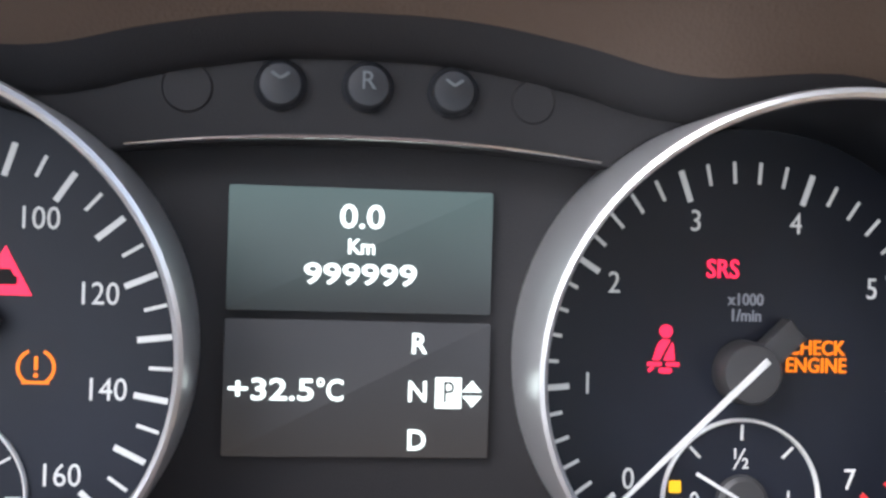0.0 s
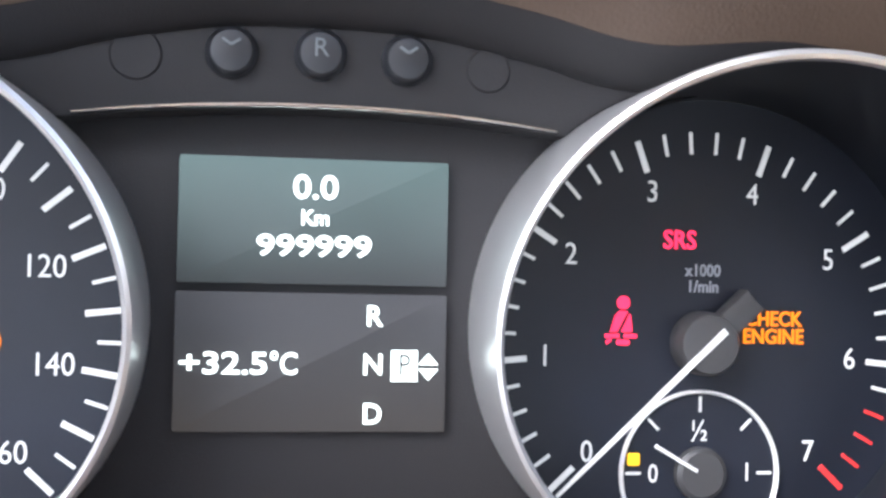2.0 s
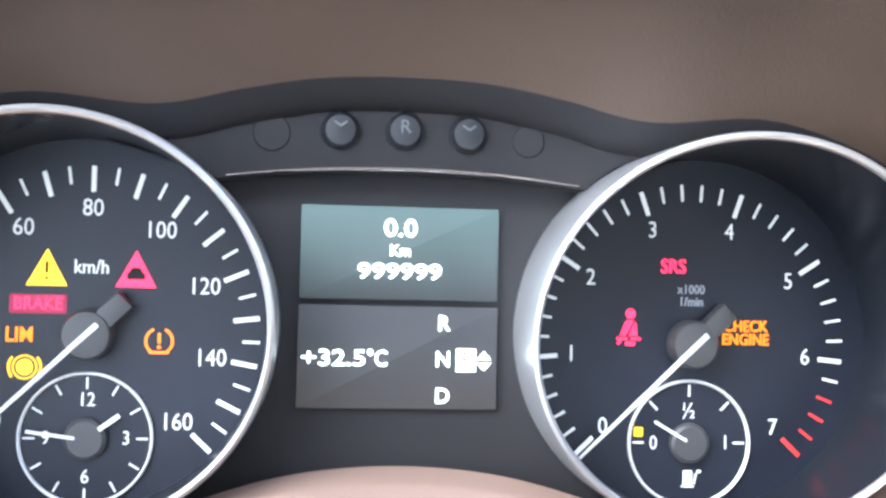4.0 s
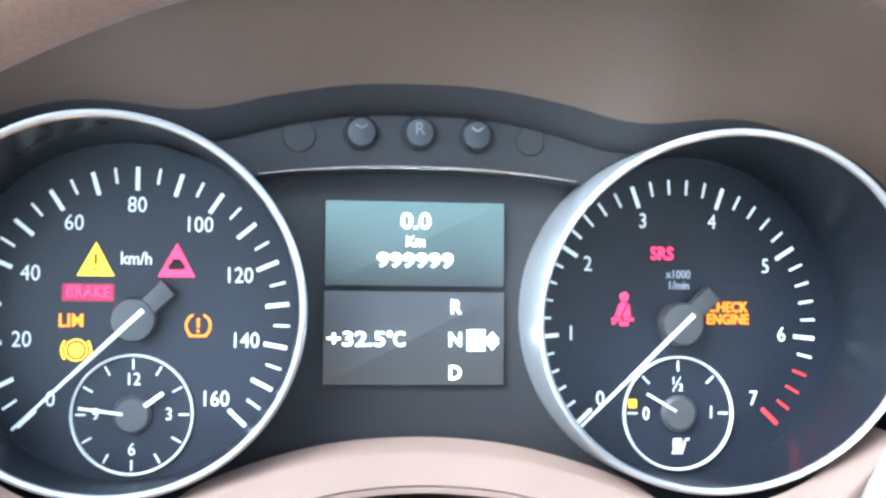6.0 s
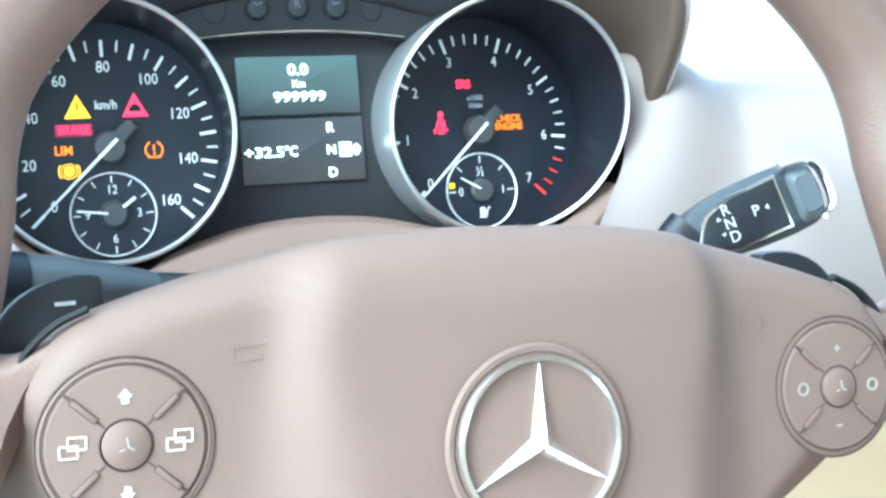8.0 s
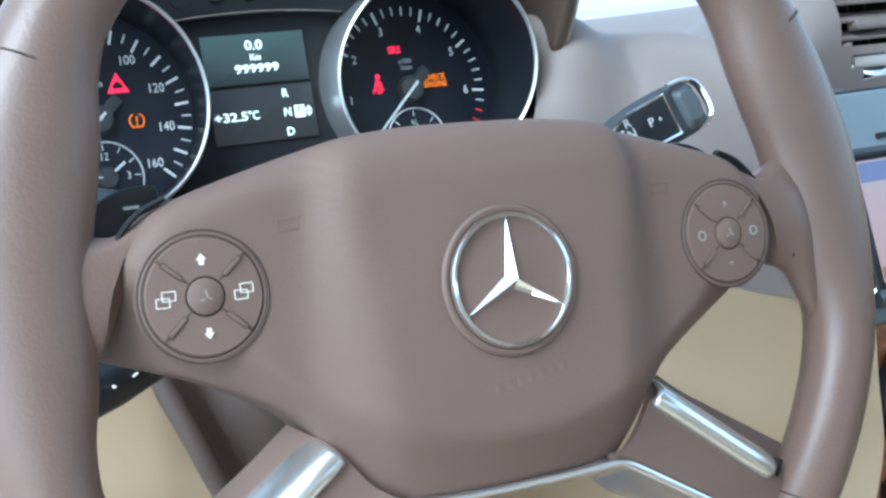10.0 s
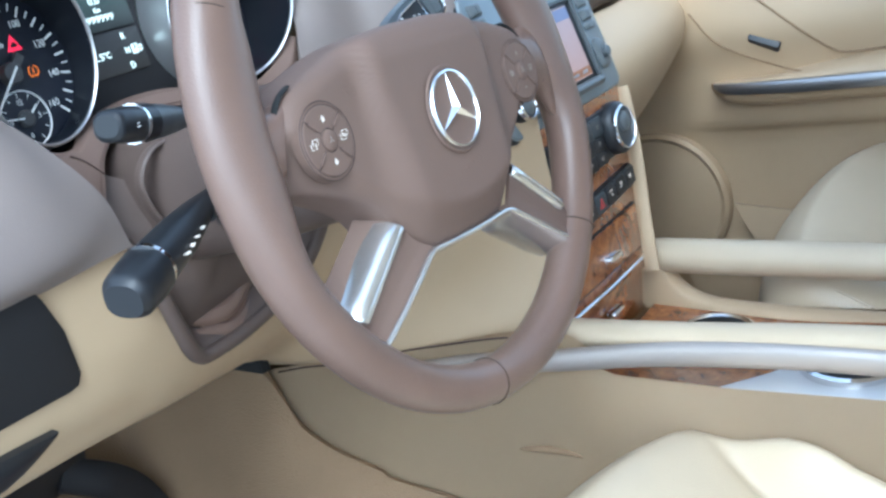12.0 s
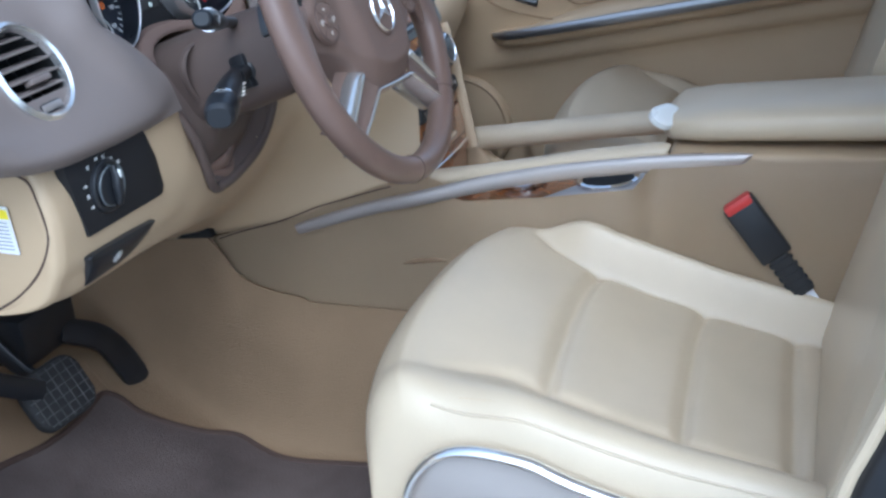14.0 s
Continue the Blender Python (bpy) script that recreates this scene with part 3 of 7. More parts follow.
    # passenger side, beige bulge below a fold followed by a dark brown strip
    part("lower_skin", sheet([
        [(0.5, -0.1, 0.655), (0.7, -0.1, 0.65), (0.9, -0.07, 0.645), (1.06, -0.03, 0.63)],
        [(0.5, -0.17, 0.62), (0.7, -0.16, 0.62), (0.9, -0.12, 0.61), (1.06, -0.07, 0.6)],
        [(0.5, -0.17, 0.56), (0.7, -0.15, 0.55), (0.9, -0.11, 0.55), (1.06, -0.06, 0.54)],
        [(0.5, -0.1, 0.47), (0.7, -0.07, 0.46), (0.9, -0.03, 0.46), (1.06, 0.0, 0.46)],
        [(0.5, 0.2, 0.4), (0.7, 0.2, 0.4), (0.9, 0.2, 0.4), (1.06, 0.2, 0.4)]], 4, 5, -0.006), BEIGE, dash, "beige plastic glove box side")
    part("fold_strip", sweep([(0.52, -0.105, 0.662), (0.6, -0.1, 0.668), (0.74, -0.09, 0.671), (0.85, -0.065, 0.661), (1.0, -0.04, 0.65)], 0.01, 0.012, (0, 0, 1), 10, 5), HOOD, dash, "dark brown strip along the fold under the dashboard edge")
    lock = Matrix.Translation((0.537, -0.172, 0.648)) @ FRONT.to_3x3().to_4x4() @ pose(0, 0, 0, -20, 0, 0)
    plate = part("lock_plate", pillow(rounded(0.022, 0.036, 0.009, 4), lock, lambda x, y, s: 0.003 * min(1, s / 0.3), -0.02, 5, 1, False), BEIGE, dash, "beige lock plate")
    part("lock_cylinder", lathe([(0.006, 0.002), (0.0058, 0.005), (0.004, 0.0056), (0.0001, 0.0054)], at(lock, 0, 0.006), 24), CHROME, plate, "chrome lock")
    # hood over the cluster
    back = [(0.188, -0.01), (0.185, 0.03), (0.166, 0.056), (0.122, 0.071), (0.078, 0.068), (0.05, 0.074), (0.025, 0.0785), (0.0, 0.0795)]
    lip = [(0.179, 0.008), (0.1775, 0.05), (0.162, 0.088), (0.12, 0.122), (0.085, 0.132), (0.055, 0.1375), (0.028, 0.1395), (0.0, 0.14)]
    outer = [(0.187, 0.004), (0.1865, 0.051), (0.17, 0.097), (0.126, 0.134), (0.09, 0.145), (0.058, 0.1505), (0.03, 0.1525), (0.0, 0.153)]
    rear = [(0.198, -0.006), (0.197, 0.026), (0.182, 0.076), (0.134, 0.108), (0.095, 0.116), (0.06, 0.119), (0.03, 0.12), (0.0, 0.12)]
    both = lambda a: list(a) + [(-x, z) for x, z in a[-2::-1]]
    ends = lambda a: [(a[0][0] + 0.003, -0.018)] + list(a)
    foot = lambda i, n, d: d * 0.25 if i in (0, n - 1) else (d * 0.6 if i in (1, n - 2) else d)
    rows = [[CL @ Vector((x, z, foot(i, 17, d))) for i, (x, z) in enumerate(both(ends(a)))] for a, d in ((back, 0.0), (back, 0.012), ([((p[0] + q[0]) / 2, (p[1] + q[1]) / 2 + 0.003) for p, q in zip(back, lip)], 0.04), (lip, 0.082), ([((p[0] + q[0]) / 2, (p[1] + q[1]) / 2) for p, q in zip(outer, lip)], 0.088), (outer, 0.078), (rear, -0.06))]
    inv = CL.inverted()
    near = lambda c: (inv @ c).z < 0.017
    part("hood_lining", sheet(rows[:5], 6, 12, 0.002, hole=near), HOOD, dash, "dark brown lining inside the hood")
    part("lining_edge", sheet(rows[:5], 6, 12, 0.002, hole=lambda c: not near(c)), FASCIA, dash, "black edge between the lining and the cluster")
    part("cluster_hood", sheet([[p + CL.to_3x3() @ Vector((0, 0, 0.0012)) for p in rows[3]]] + rows[4:], 6, 4, 0.002), DASH, dash, "brown hood over the cluster")
    return dash


build_dashboard()

# ---- instrument cluster ----
def printed(name, outlines, m, mat, parent, z, label="", h=0.0003):
    return part(name, join(*[flat(o, m, z, h) for o in outlines]), mat, parent, label, 20)


def written(name, text, size, m, mat, parent, label="", squeeze=1.0, bold=0.0):
    return part(name, letters(text, size, m, 0.0002, squeeze, "CENTER", bold), mat, parent, label, 20)


def arc2d(r0, r1, a0, a1, n=16):
    a = [radians(a0 + (a1 - a0) * i / n) for i in range(n + 1)]
    return [(r1 * math.cos(w), r1 * math.sin(w)) for w in a] + [(r0 * math.cos(w), r0 * math.sin(w)) for w in a[::-1]]


def ring2d(r0, r1):
    return [arc2d(r0, r1, 0, 180), arc2d(r0, r1, 180, 360)]


FACE_D = 0.0


def build_gauge(cluster, side):
    hub = (side * 0.0985, 0.0015)
    mid = at(CL, side * 0.101, 0.0047)
    face = part("dial_face", lathe([(0.0, FACE_D), (0.03, FACE_D), (0.0605, FACE_D)], mid, 64), FACE, cluster, "near-black dial face")

    def tube(profile):
        """Rings of a tube cut off aslant: (radius, height above the face, share of the slant)."""
        rows = []
        for r, d, k in profile:
            rows.append([mid @ Vector((r * math.cos(w), r * math.sin(w), d + k * (0.045 + 0.0605 * (side * 0.24 * math.cos(w) + 0.224 * math.sin(w))))) for w in [2 * math.pi * i / 96 for i in range(96)]])
        return grid_bm(rows, close_u=True)[0]

    rows = []
    for k in range(4):
        ring = []
        for i in range(96):
            w = 2 * math.pi * i / 96
            out = smooth(-0.1, 0.6, side * math.cos(w)) * smooth(0.95, 0.6, math.sin(w)) * smooth(-1.0, -0.75, math.sin(w))
            lip = 0.045 + 0.0605 * (side * 0.24 * math.cos(w) + 0.224 * math.sin(w))
            r, d = ((0.06, 0.0), (0.0605 + 0.0024 * out, (lip - 0.009) * out), (0.0608 + 0.003 * out, lip * 0.6 * out), (0.0608 + 0.009 * out, 0.022 * out))[k]
            ring.append(mid @ Vector((r * math.cos(w), r * math.sin(w), d)))
        rows.append(ring)
    part("collar", grid_bm(rows, close_u=True)[0], FASCIA, cluster, "black collar round the dial tube")
    part("bezel_ring", tube([(0.0625, -0.003, 0), (0.0623, 0.0, 0.5), (0.062, -0.003, 1), (0.0615, -0.001, 1), (0.0605, -0.0002, 1), (0.0596, -0.001, 1), (0.0593, -0.003, 1)]), BEZEL, cluster, "satin silver ring round the dial")
    part("bezel_wall", tube([(0.0593, -0.0028, 1), (0.0592, 0.0, 0.5), (0.059, 0.0, 0)]), WELL, cluster, "gloss black tube wall")
    m = at(CL, hub[0], hub[1], FACE_D)
    n_ticks, per = (32, 2) if side < 0 else (35, 5)
    for i in range(n_ticks + 1):
        w = radians(90 + 133.8 - 267.6 * i / n_ticks)
        big = i % per == 0
        r0, r1, wd = (0.0455, 0.0538, 0.0015) if big else (0.0482, 0.0538, 0.0009)
        red = side > 0 and i > 31
        c, s = math.cos(w), math.sin(w)
        printed("tick", [bar2d(c * r0, s * r0, c * r1, s * r1, wd)], m, RED_INK if red else DIAL_INK, cluster, 0.0)
    if side < 0:
        for k, v in enumerate(range(0, 161, 20)):
            w = radians(90 + 133.8 - 267.6 * k / 8)
            written("numeral", str(v), 0.0078, at(m, math.cos(w) * 0.0388, math.sin(w) * 0.0402), DIAL_INK, cluster, squeeze=0.88)
    else:
        for v in range(8):
            w = radians(90 + 133.8 - 267.6 * v / 7)
            written("numeral", str(v), 0.0078, at(m, math.cos(w) * 0.0408, math.sin(w) * 0.0402), DIAL_INK, cluster, squeeze=0.88)
    # needle resting on nought
    w = radians(90 + 133.8)
    c, s = math.cos(w), math.sin(w)
    up = at(m, 0, 0, 0.0066)
    part("needle_tail", slab(bar2d(-c * 0.0165, -s * 0.0165, 0, 0, 0.0068), at(m, 0, 0, 0.0015), 0, 0.0055, 0.0008), HUBGREY, cluster)
    part("needle_cap", lathe([(0.0082, 0.0), (0.008, 0.0062), (0.0072, 0.0075), (0.005, 0.0079), (0.0001, 0.008)], m, 40), HUBGREY, cluster, "dark grey needle cap")
    part("needle", slab([(c * 0.054 - s * 0.0004, s * 0.054 + c * 0.0004), (c * 0.054 + s * 0.0004, s * 0.054 - c * 0.0004), (s * 0.0009 - c * 0.005, -c * 0.0009 - s * 0.005), (-s * 0.0009 - c * 0.005, c * 0.0009 - s * 0.005)], up, 0.0009, 0.0019, 0.0002), NEEDLE, cluster, "white needle resting at nought")
    # small dial below
    sub = at(CL, side * 0.0987, -0.0316, FACE_D)
    part("small_dial_ring", lathe([(0.0212, 0.0), (0.0211, 0.0012), (0.0207, 0.0016), (0.0203, 0.0012), (0.0202, 0.0)], sub, 64), PALE_RING, cluster, "thin pale metal ring")
    part("needle_cap", lathe([(0.0068, 0.0), (0.0066, 0.002), (0.0055, 0.003), (0.0001, 0.0031)], sub, 32), HUBGREY, cluster)
    if side < 0:
        for k in range(12):
            w = radians(90 - 30 * k)
            printed("tick", [bar2d(math.cos(w) * 0.0158, math.sin(w) * 0.0158, math.cos(w) * 0.0194, math.sin(w) * 0.0194, 0.0006)], sub, DIAL_INK, cluster, 0.0)
        for t, a in (("12", 90), ("3", 0), ("6", 270), ("9", 180)):
            written("numeral", t, 0.0062, at(sub, 0.0125 * math.cos(radians(a)), 0.0122 * math.sin(radians(a))), DIAL_INK, cluster, squeeze=0.88)
        for a, r0, r1, wd in ((36, 0.0055, 0.0132, 0.0015), (172, 0.003, 0.018, 0.001)):
            w = radians(a)
            part("hand", slab(bar2d(math.cos(w) * r0, math.sin(w) * r0, math.cos(w) * r1, math.sin(w) * r1, wd), sub, 0.0031, 0.0038, 0.0001), NEEDLE, cluster, "white clock hand")
    else:
        for a in (0, 45, 90, 135, 180):
            w = radians(a)
            printed("tick", [bar2d(math.cos(w) * 0.0155, math.sin(w) * 0.0155, math.cos(w) * 0.0194, math.sin(w) * 0.0194, 0.0007)], sub, DIAL_INK, cluster, 0.0)
        for t, x, y, z in (("½", 0.0, 0.0105, 0.0075), ("0", -0.0122, -0.0003, 0.0066), ("1", 0.0128, 0.0, 0.0066)):
            written("numeral", t, z, at(sub, x, y), DIAL_INK, cluster, squeeze=0.85)
        w = radians(150)
        part("hand", slab(bar2d(math.cos(w) * 0.002, math.sin(w) * 0.002, math.cos(w) * 0.0148, math.sin(w) * 0.0148, 0.0009), sub, 0.0031, 0.0038, 0.0001), NEEDLE, cluster, "white fuel needle above nought")
        printed("fuel_symbol", [rounded(0.0032, 0.005, 0.0004, 2, -0.0002, -0.0118), bar2d(-0.0024, -0.0146, 0.002, -0.0146, 0.0006), bar2d(0.002, -0.0138, 0.0027, -0.0102, 0.0006), bar2d(0.003, -0.0096, 0.0044, -0.0096, 0.0008)], sub, DIAL_INK, cluster, 0.0)
        printed("reserve_lamp", [rounded(0.0031, 0.0031, 0.0004, 2, -0.0175, 0.0036)], sub, YELLOW, cluster, 0.0004, "lit amber reserve lamp")
    return face


def tri2d(x, y, w, h):
    return [(x - w / 2, y - h / 2), (x + w / 2, y - h / 2), (x, y + h / 2)]


def build_cluster():
    cluster = thing("instrument_cluster", (0, 0.03, 0.69), "instrument cluster with two silver-ringed dials and a lit display", "instrument cluster")
    outline = [(-0.19, -0.07), (-0.1, -0.0715), (-0.07, -0.06), (-0.04, -0.0505), (0.0, -0.048), (0.04, -0.0505), (0.07, -0.06), (0.1, -0.0715), (0.19, -0.07), (0.19, 0.05), (0.17, 0.085), (0.13, 0.1), (-0.13, 0.1), (-0.17, 0.085), (-0.19, 0.05)]
    part("fascia", slab(outline, CL, -0.02, -0.0015, 0.001), FASCIA, cluster, "matt black fascia")
    # upper brow that carries the buttons, cut round the dials
    arc = [(0.101 + 0.0622 * math.cos(radians(w)), 0.0047 + 0.0622 * math.sin(radians(w))) for w in (131, 120, 108, 96, 84, 70, 56, 42)]
    under = [(-0.045, 0.0533), (-0.03, 0.0545), (-0.015, 0.0553), (0.0, 0.0556), (0.015, 0.0553), (0.03, 0.0545), (0.045, 0.0533)]
    brow = under + arc + [(0.165, 0.1), (-0.165, 0.1)] + [(-x, z) for x, z in arc[::-1]]
    part("brow", slab(brow, CL, -0.01, 0.008, 0.001), FASCIA, cluster, "black brow above the display")
    part("chrome_strip", sweep([CL @ Vector((x, 0.0567 - 0.00105 * (x / 0.03) ** 2, 0.009)) for x in (-0.0565, -0.04, -0.02, 0.0, 0.02, 0.04, 0.0575)], [0.0003, 0.0006, 0.0008, 0.0008, 0.0008, 0.0006, 0.0003], 0.0009, CL.to_3x3() @ Vector((0, 0, 1)), 10, 6), CHROME, cluster, "thin curved chrome strip")
    for side in (-1, 1):
        build_gauge(cluster, side)
    top = at(CL, 0, 0)
    part("display", slab(rounded(0.065, 0.0305, 0.0007, 3, 0.0, 0.0297), top, 0, 0.0008, 0.0002), LCD_TOP, cluster, "lit grey-green display")
    part("display", slab(rounded(0.0655, 0.0335, 0.0007, 3, 0.0, -0.0044), top, 0, 0.0006, 0.0002), LCD_LOW, cluster, "dark lower display")
    for t, x, y, z, sq in (("0.0", 0, 0.0377, 0.0082, 1.12), ("Km", 0.0, 0.0304, 0.0052, 0.95), ("999999", 0.0, 0.0235, 0.0072, 1.3), ("+32.5", -0.021, -0.005, 0.0074, 1.26), ("°C", -0.0068, -0.005, 0.0074, 0.86), ("R", 0.0148, 0.0068, 0.0071, 0.95), ("N", 0.0148, -0.005, 0.0071, 0.95), ("D", 0.0148, -0.017, 0.0071, 0.95)):
        written("display_text", t, z, at(CL, x, y, 0.001), LCD_TEXT, cluster, "lit white characters", sq, 0.00012)
    frame_ = [[(0.0192, -0.0088), (0.0257, -0.0088), (0.0257, -0.0012), (0.0192, -0.0012)]]
    printed("gear_box", frame_, CL, LCD_TEXT, cluster, 0.001)
    part("gear_letter", letters("P", 0.0075, at(CL, 0.0224, -0.005, 0.0015), 0.0002, 0.8), DARK, cluster)
    printed("gear_arrow", [tri2d(0.0284, -0.0033, 0.005, 0.0028), [(0.0259, -0.0057), (0.0284, -0.0085), (0.0309, -0.0057)]], CL, LCD_TEXT, cluster, 0.001)
    # brow buttons
    for x, r, y in ((-0.0425, 0.0056, 0.0688), (-0.0207, 0.0059, 0.0702), (0.0, 0.0059, 0.0706), (0.0206, 0.0059, 0.0702), (0.0405, 0.005, 0.0688)):
        live = abs(x) < 0.03
        m = at(CL, x, y - 0.0018, 0.0082)
        b = part("button", lathe([(r + 0.0006, -0.001), (r + 0.0004, 0.0), (r, 0.0004)] + ([(r * 0.98, 0.002), (r * 0.8, 0.0033), (r * 0.4, 0.0037), (0.0001, 0.0038)] if live else [(r * 0.9, 0.0004), (0.0001, 0.0003)]), m, 32), FASCIA if not live else BLACK, cluster, "small round black button")
        if x == 0.0:
            part("symbol", letters("R", 0.0062, at(m, 0, 0.001, 0.0039), 0.0001), SLATE_BUTTON, b)
        elif live:
            printed("symbol", [bar2d(-0.0021, 0.0026, 0, 0.0012, 0.0007), bar2d(0.0021, 0.0026, 0, 0.0012, 0.0007)], m, SLATE_BUTTON, b, 0.0038)
    # lit warning lamps
    lamp = at(CL, 0, 0, FACE_D)
    y_lamp = part("warning_lamp", flat(tri2d(-0.1122, 0.0226, 0.0128, 0.0118), lamp), YELLOW, cluster, "lit yellow triangle lamp")
    printed("symbol", [bar2d(-0.1122, 0.0245, -0.1122, 0.0208, 0.0009), disc(0.0005, 10, -0.1122, 0.0192)], lamp, DARK, y_lamp, 0.0004)
    r_lamp = part("warning_lamp", flat(tri2d(-0.0845, 0.0226, 0.0128, 0.0118), lamp), RED, cluster, "lit red triangle lamp")
    printed("symbol", [rounded(0.0058, 0.0022, 0.0005, 2, -0.0845, 0.0203), [(-0.0868, 0.0212), (-0.0822, 0.0212), (-0.0832, 0.023), (-0.0858, 0.023)]], lamp, DARK, r_lamp, 0.0004)
    part("warning_lamp", flat(rounded(0.0178, 0.0062, 0.0006, 2, -0.1146, 0.0109), lamp), RED_FIELD, cluster, "dim red field behind the brake warning")
    for t, x, y, z, mt in (("km/h", -0.0984, 0.0228, 0.0062, DIAL_INK), ("BRAKE", -0.1146, 0.0109, 0.0058, RED), ("LIM", -0.1201, 0.0009, 0.0066, AMBER), ("SRS", 0.0925, 0.0274, 0.0066, RED), ("CHECK", 0.118, 0.0077, 0.0053, AMBER), ("ENGINE", 0.118, 0.0032, 0.0053, AMBER), ("x1000", 0.0988, 0.0198, 0.0043, GREY_INK), ("1/min", 0.0988, 0.0157, 0.0043, GREY_INK)):
        written("lamp_text" if mt in (RED, AMBER) else "dial_text", t, z, at(lamp, x, y, 0.0003), mt, cluster, squeeze=0.88, bold=0.00008)
    part("warning_lamp", join(*[flat(o, at(lamp, -0.1182, -0.0092)) for o in [disc(0.0026, 20)] + ring2d(0.0034, 0.0039) + [arc2d(0.0046, 0.0053, 140, 220), arc2d(0.0046, 0.0053, -40, 40)]]), YELLOW, cluster, "lit amber brake system lamp")
    part("warning_lamp", join(*[flat(o, at(lamp, -0.0767, -0.0004)) for o in [arc2d(0.0038, 0.0046, 115, 235), arc2d(0.0038, 0.0046, -55, 65), bar2d(-0.0032, -0.0036, 0.0032, -0.0036, 0.0008), bar2d(0, 0.0026, 0, -0.0006, 0.0009), disc(0.0006, 10, 0, -0.0019)]]), AMBER, cluster, "lit amber tyre pressure lamp")
    part("warning_lamp", join(*[flat(o, at(lamp, 0.0776, 0.0064)) for o in [disc(0.0017, 16, 0.0004, 0.005), [(-0.003, -0.0024), (-0.0012, -0.0024), (0.0016, 0.0028), (-0.0006, 0.003), (-0.0018, 0.0016)], [(-0.0002, -0.0024), (0.0028, -0.0024), (0.0024, 0.0016), (0.002, 0.0022)], bar2d(-0.0043, -0.0034, -0.0006, -0.0034, 0.001), bar2d(0.0006, -0.0034, 0.004, -0.0034, 0.001), rounded(0.0034, 0.0014, 0.0005, 2, 0.0004, -0.005), bar2d(-0.004, -0.0052, -0.0028, -0.0042, 0.0008)]]), RED, cluster, "lit red belt reminder lamp")
    return cluster


build_cluster()

# ---- steering wheel ----
WH = at(CL, -0.008, -0.113, 0.284)
HUB = WH @ pose(0.0, 0.0, 0.0, 0, 0, -2.8)  # turned a little off straight ahead
RIM = WH @ pose(0.0055, 0.0014, -0.0195, -1.6, 0.65, 0)
RIM_R, RIM_A, RIM_B = 0.1877, 0.0155, 0.0165


def mirrored(half):
    return list(half) + [(-x, y) for x, y in half[::-1] if abs(x) > 1e-6]


def edge_distance(p, loop):
    """The distance of a 2D point from a closed loop."""
    best = 1.0
    for (ax, ay), (bx, by) in zip(loop, loop[1:] + loop[:1]):
        dx, dy = bx - ax, by - ay
        u = max(0.0, min(1.0, ((p[0] - ax) * dx + (p[1] - ay) * dy) / (dx * dx + dy * dy + 1e-12)))
        best = min(best, (ax + u * dx - p[0]) ** 2 + (ay + u * dy - p[1]) ** 2)
    return math.sqrt(best)


def pad_face(x, y):
    """The airbag cover's face: a raised middle that falls in two bevels to the wings, and folds back below."""
    ax = abs(x)
    inner = float(np.interp(y, (-0.085, -0.06, -0.036, 0.0, 0.026, 0.045, 0.06), (0.0462, 0.0475, 0.0515, 0.0575, 0.0635, 0.062, 0.06)))
    outer = float(np.interp(y, (-0.06, -0.027, 0.0, 0.045, 0.06), (0.079, 0.0785, 0.0765, 0.068, 0.066)))
    h = -0.0038 + 0.0108 * (1 - smooth(inner - 0.004, outer + 0.004, ax)) - 0.0035 * smooth(0.12, 0.157, ax)
    fold = -0.0645 + 0.021 * (ax / 0.07) ** 2
    return h - 0.62 * max(0.0, fold - y) - 0.25 * max(0.0, y - 0.038)


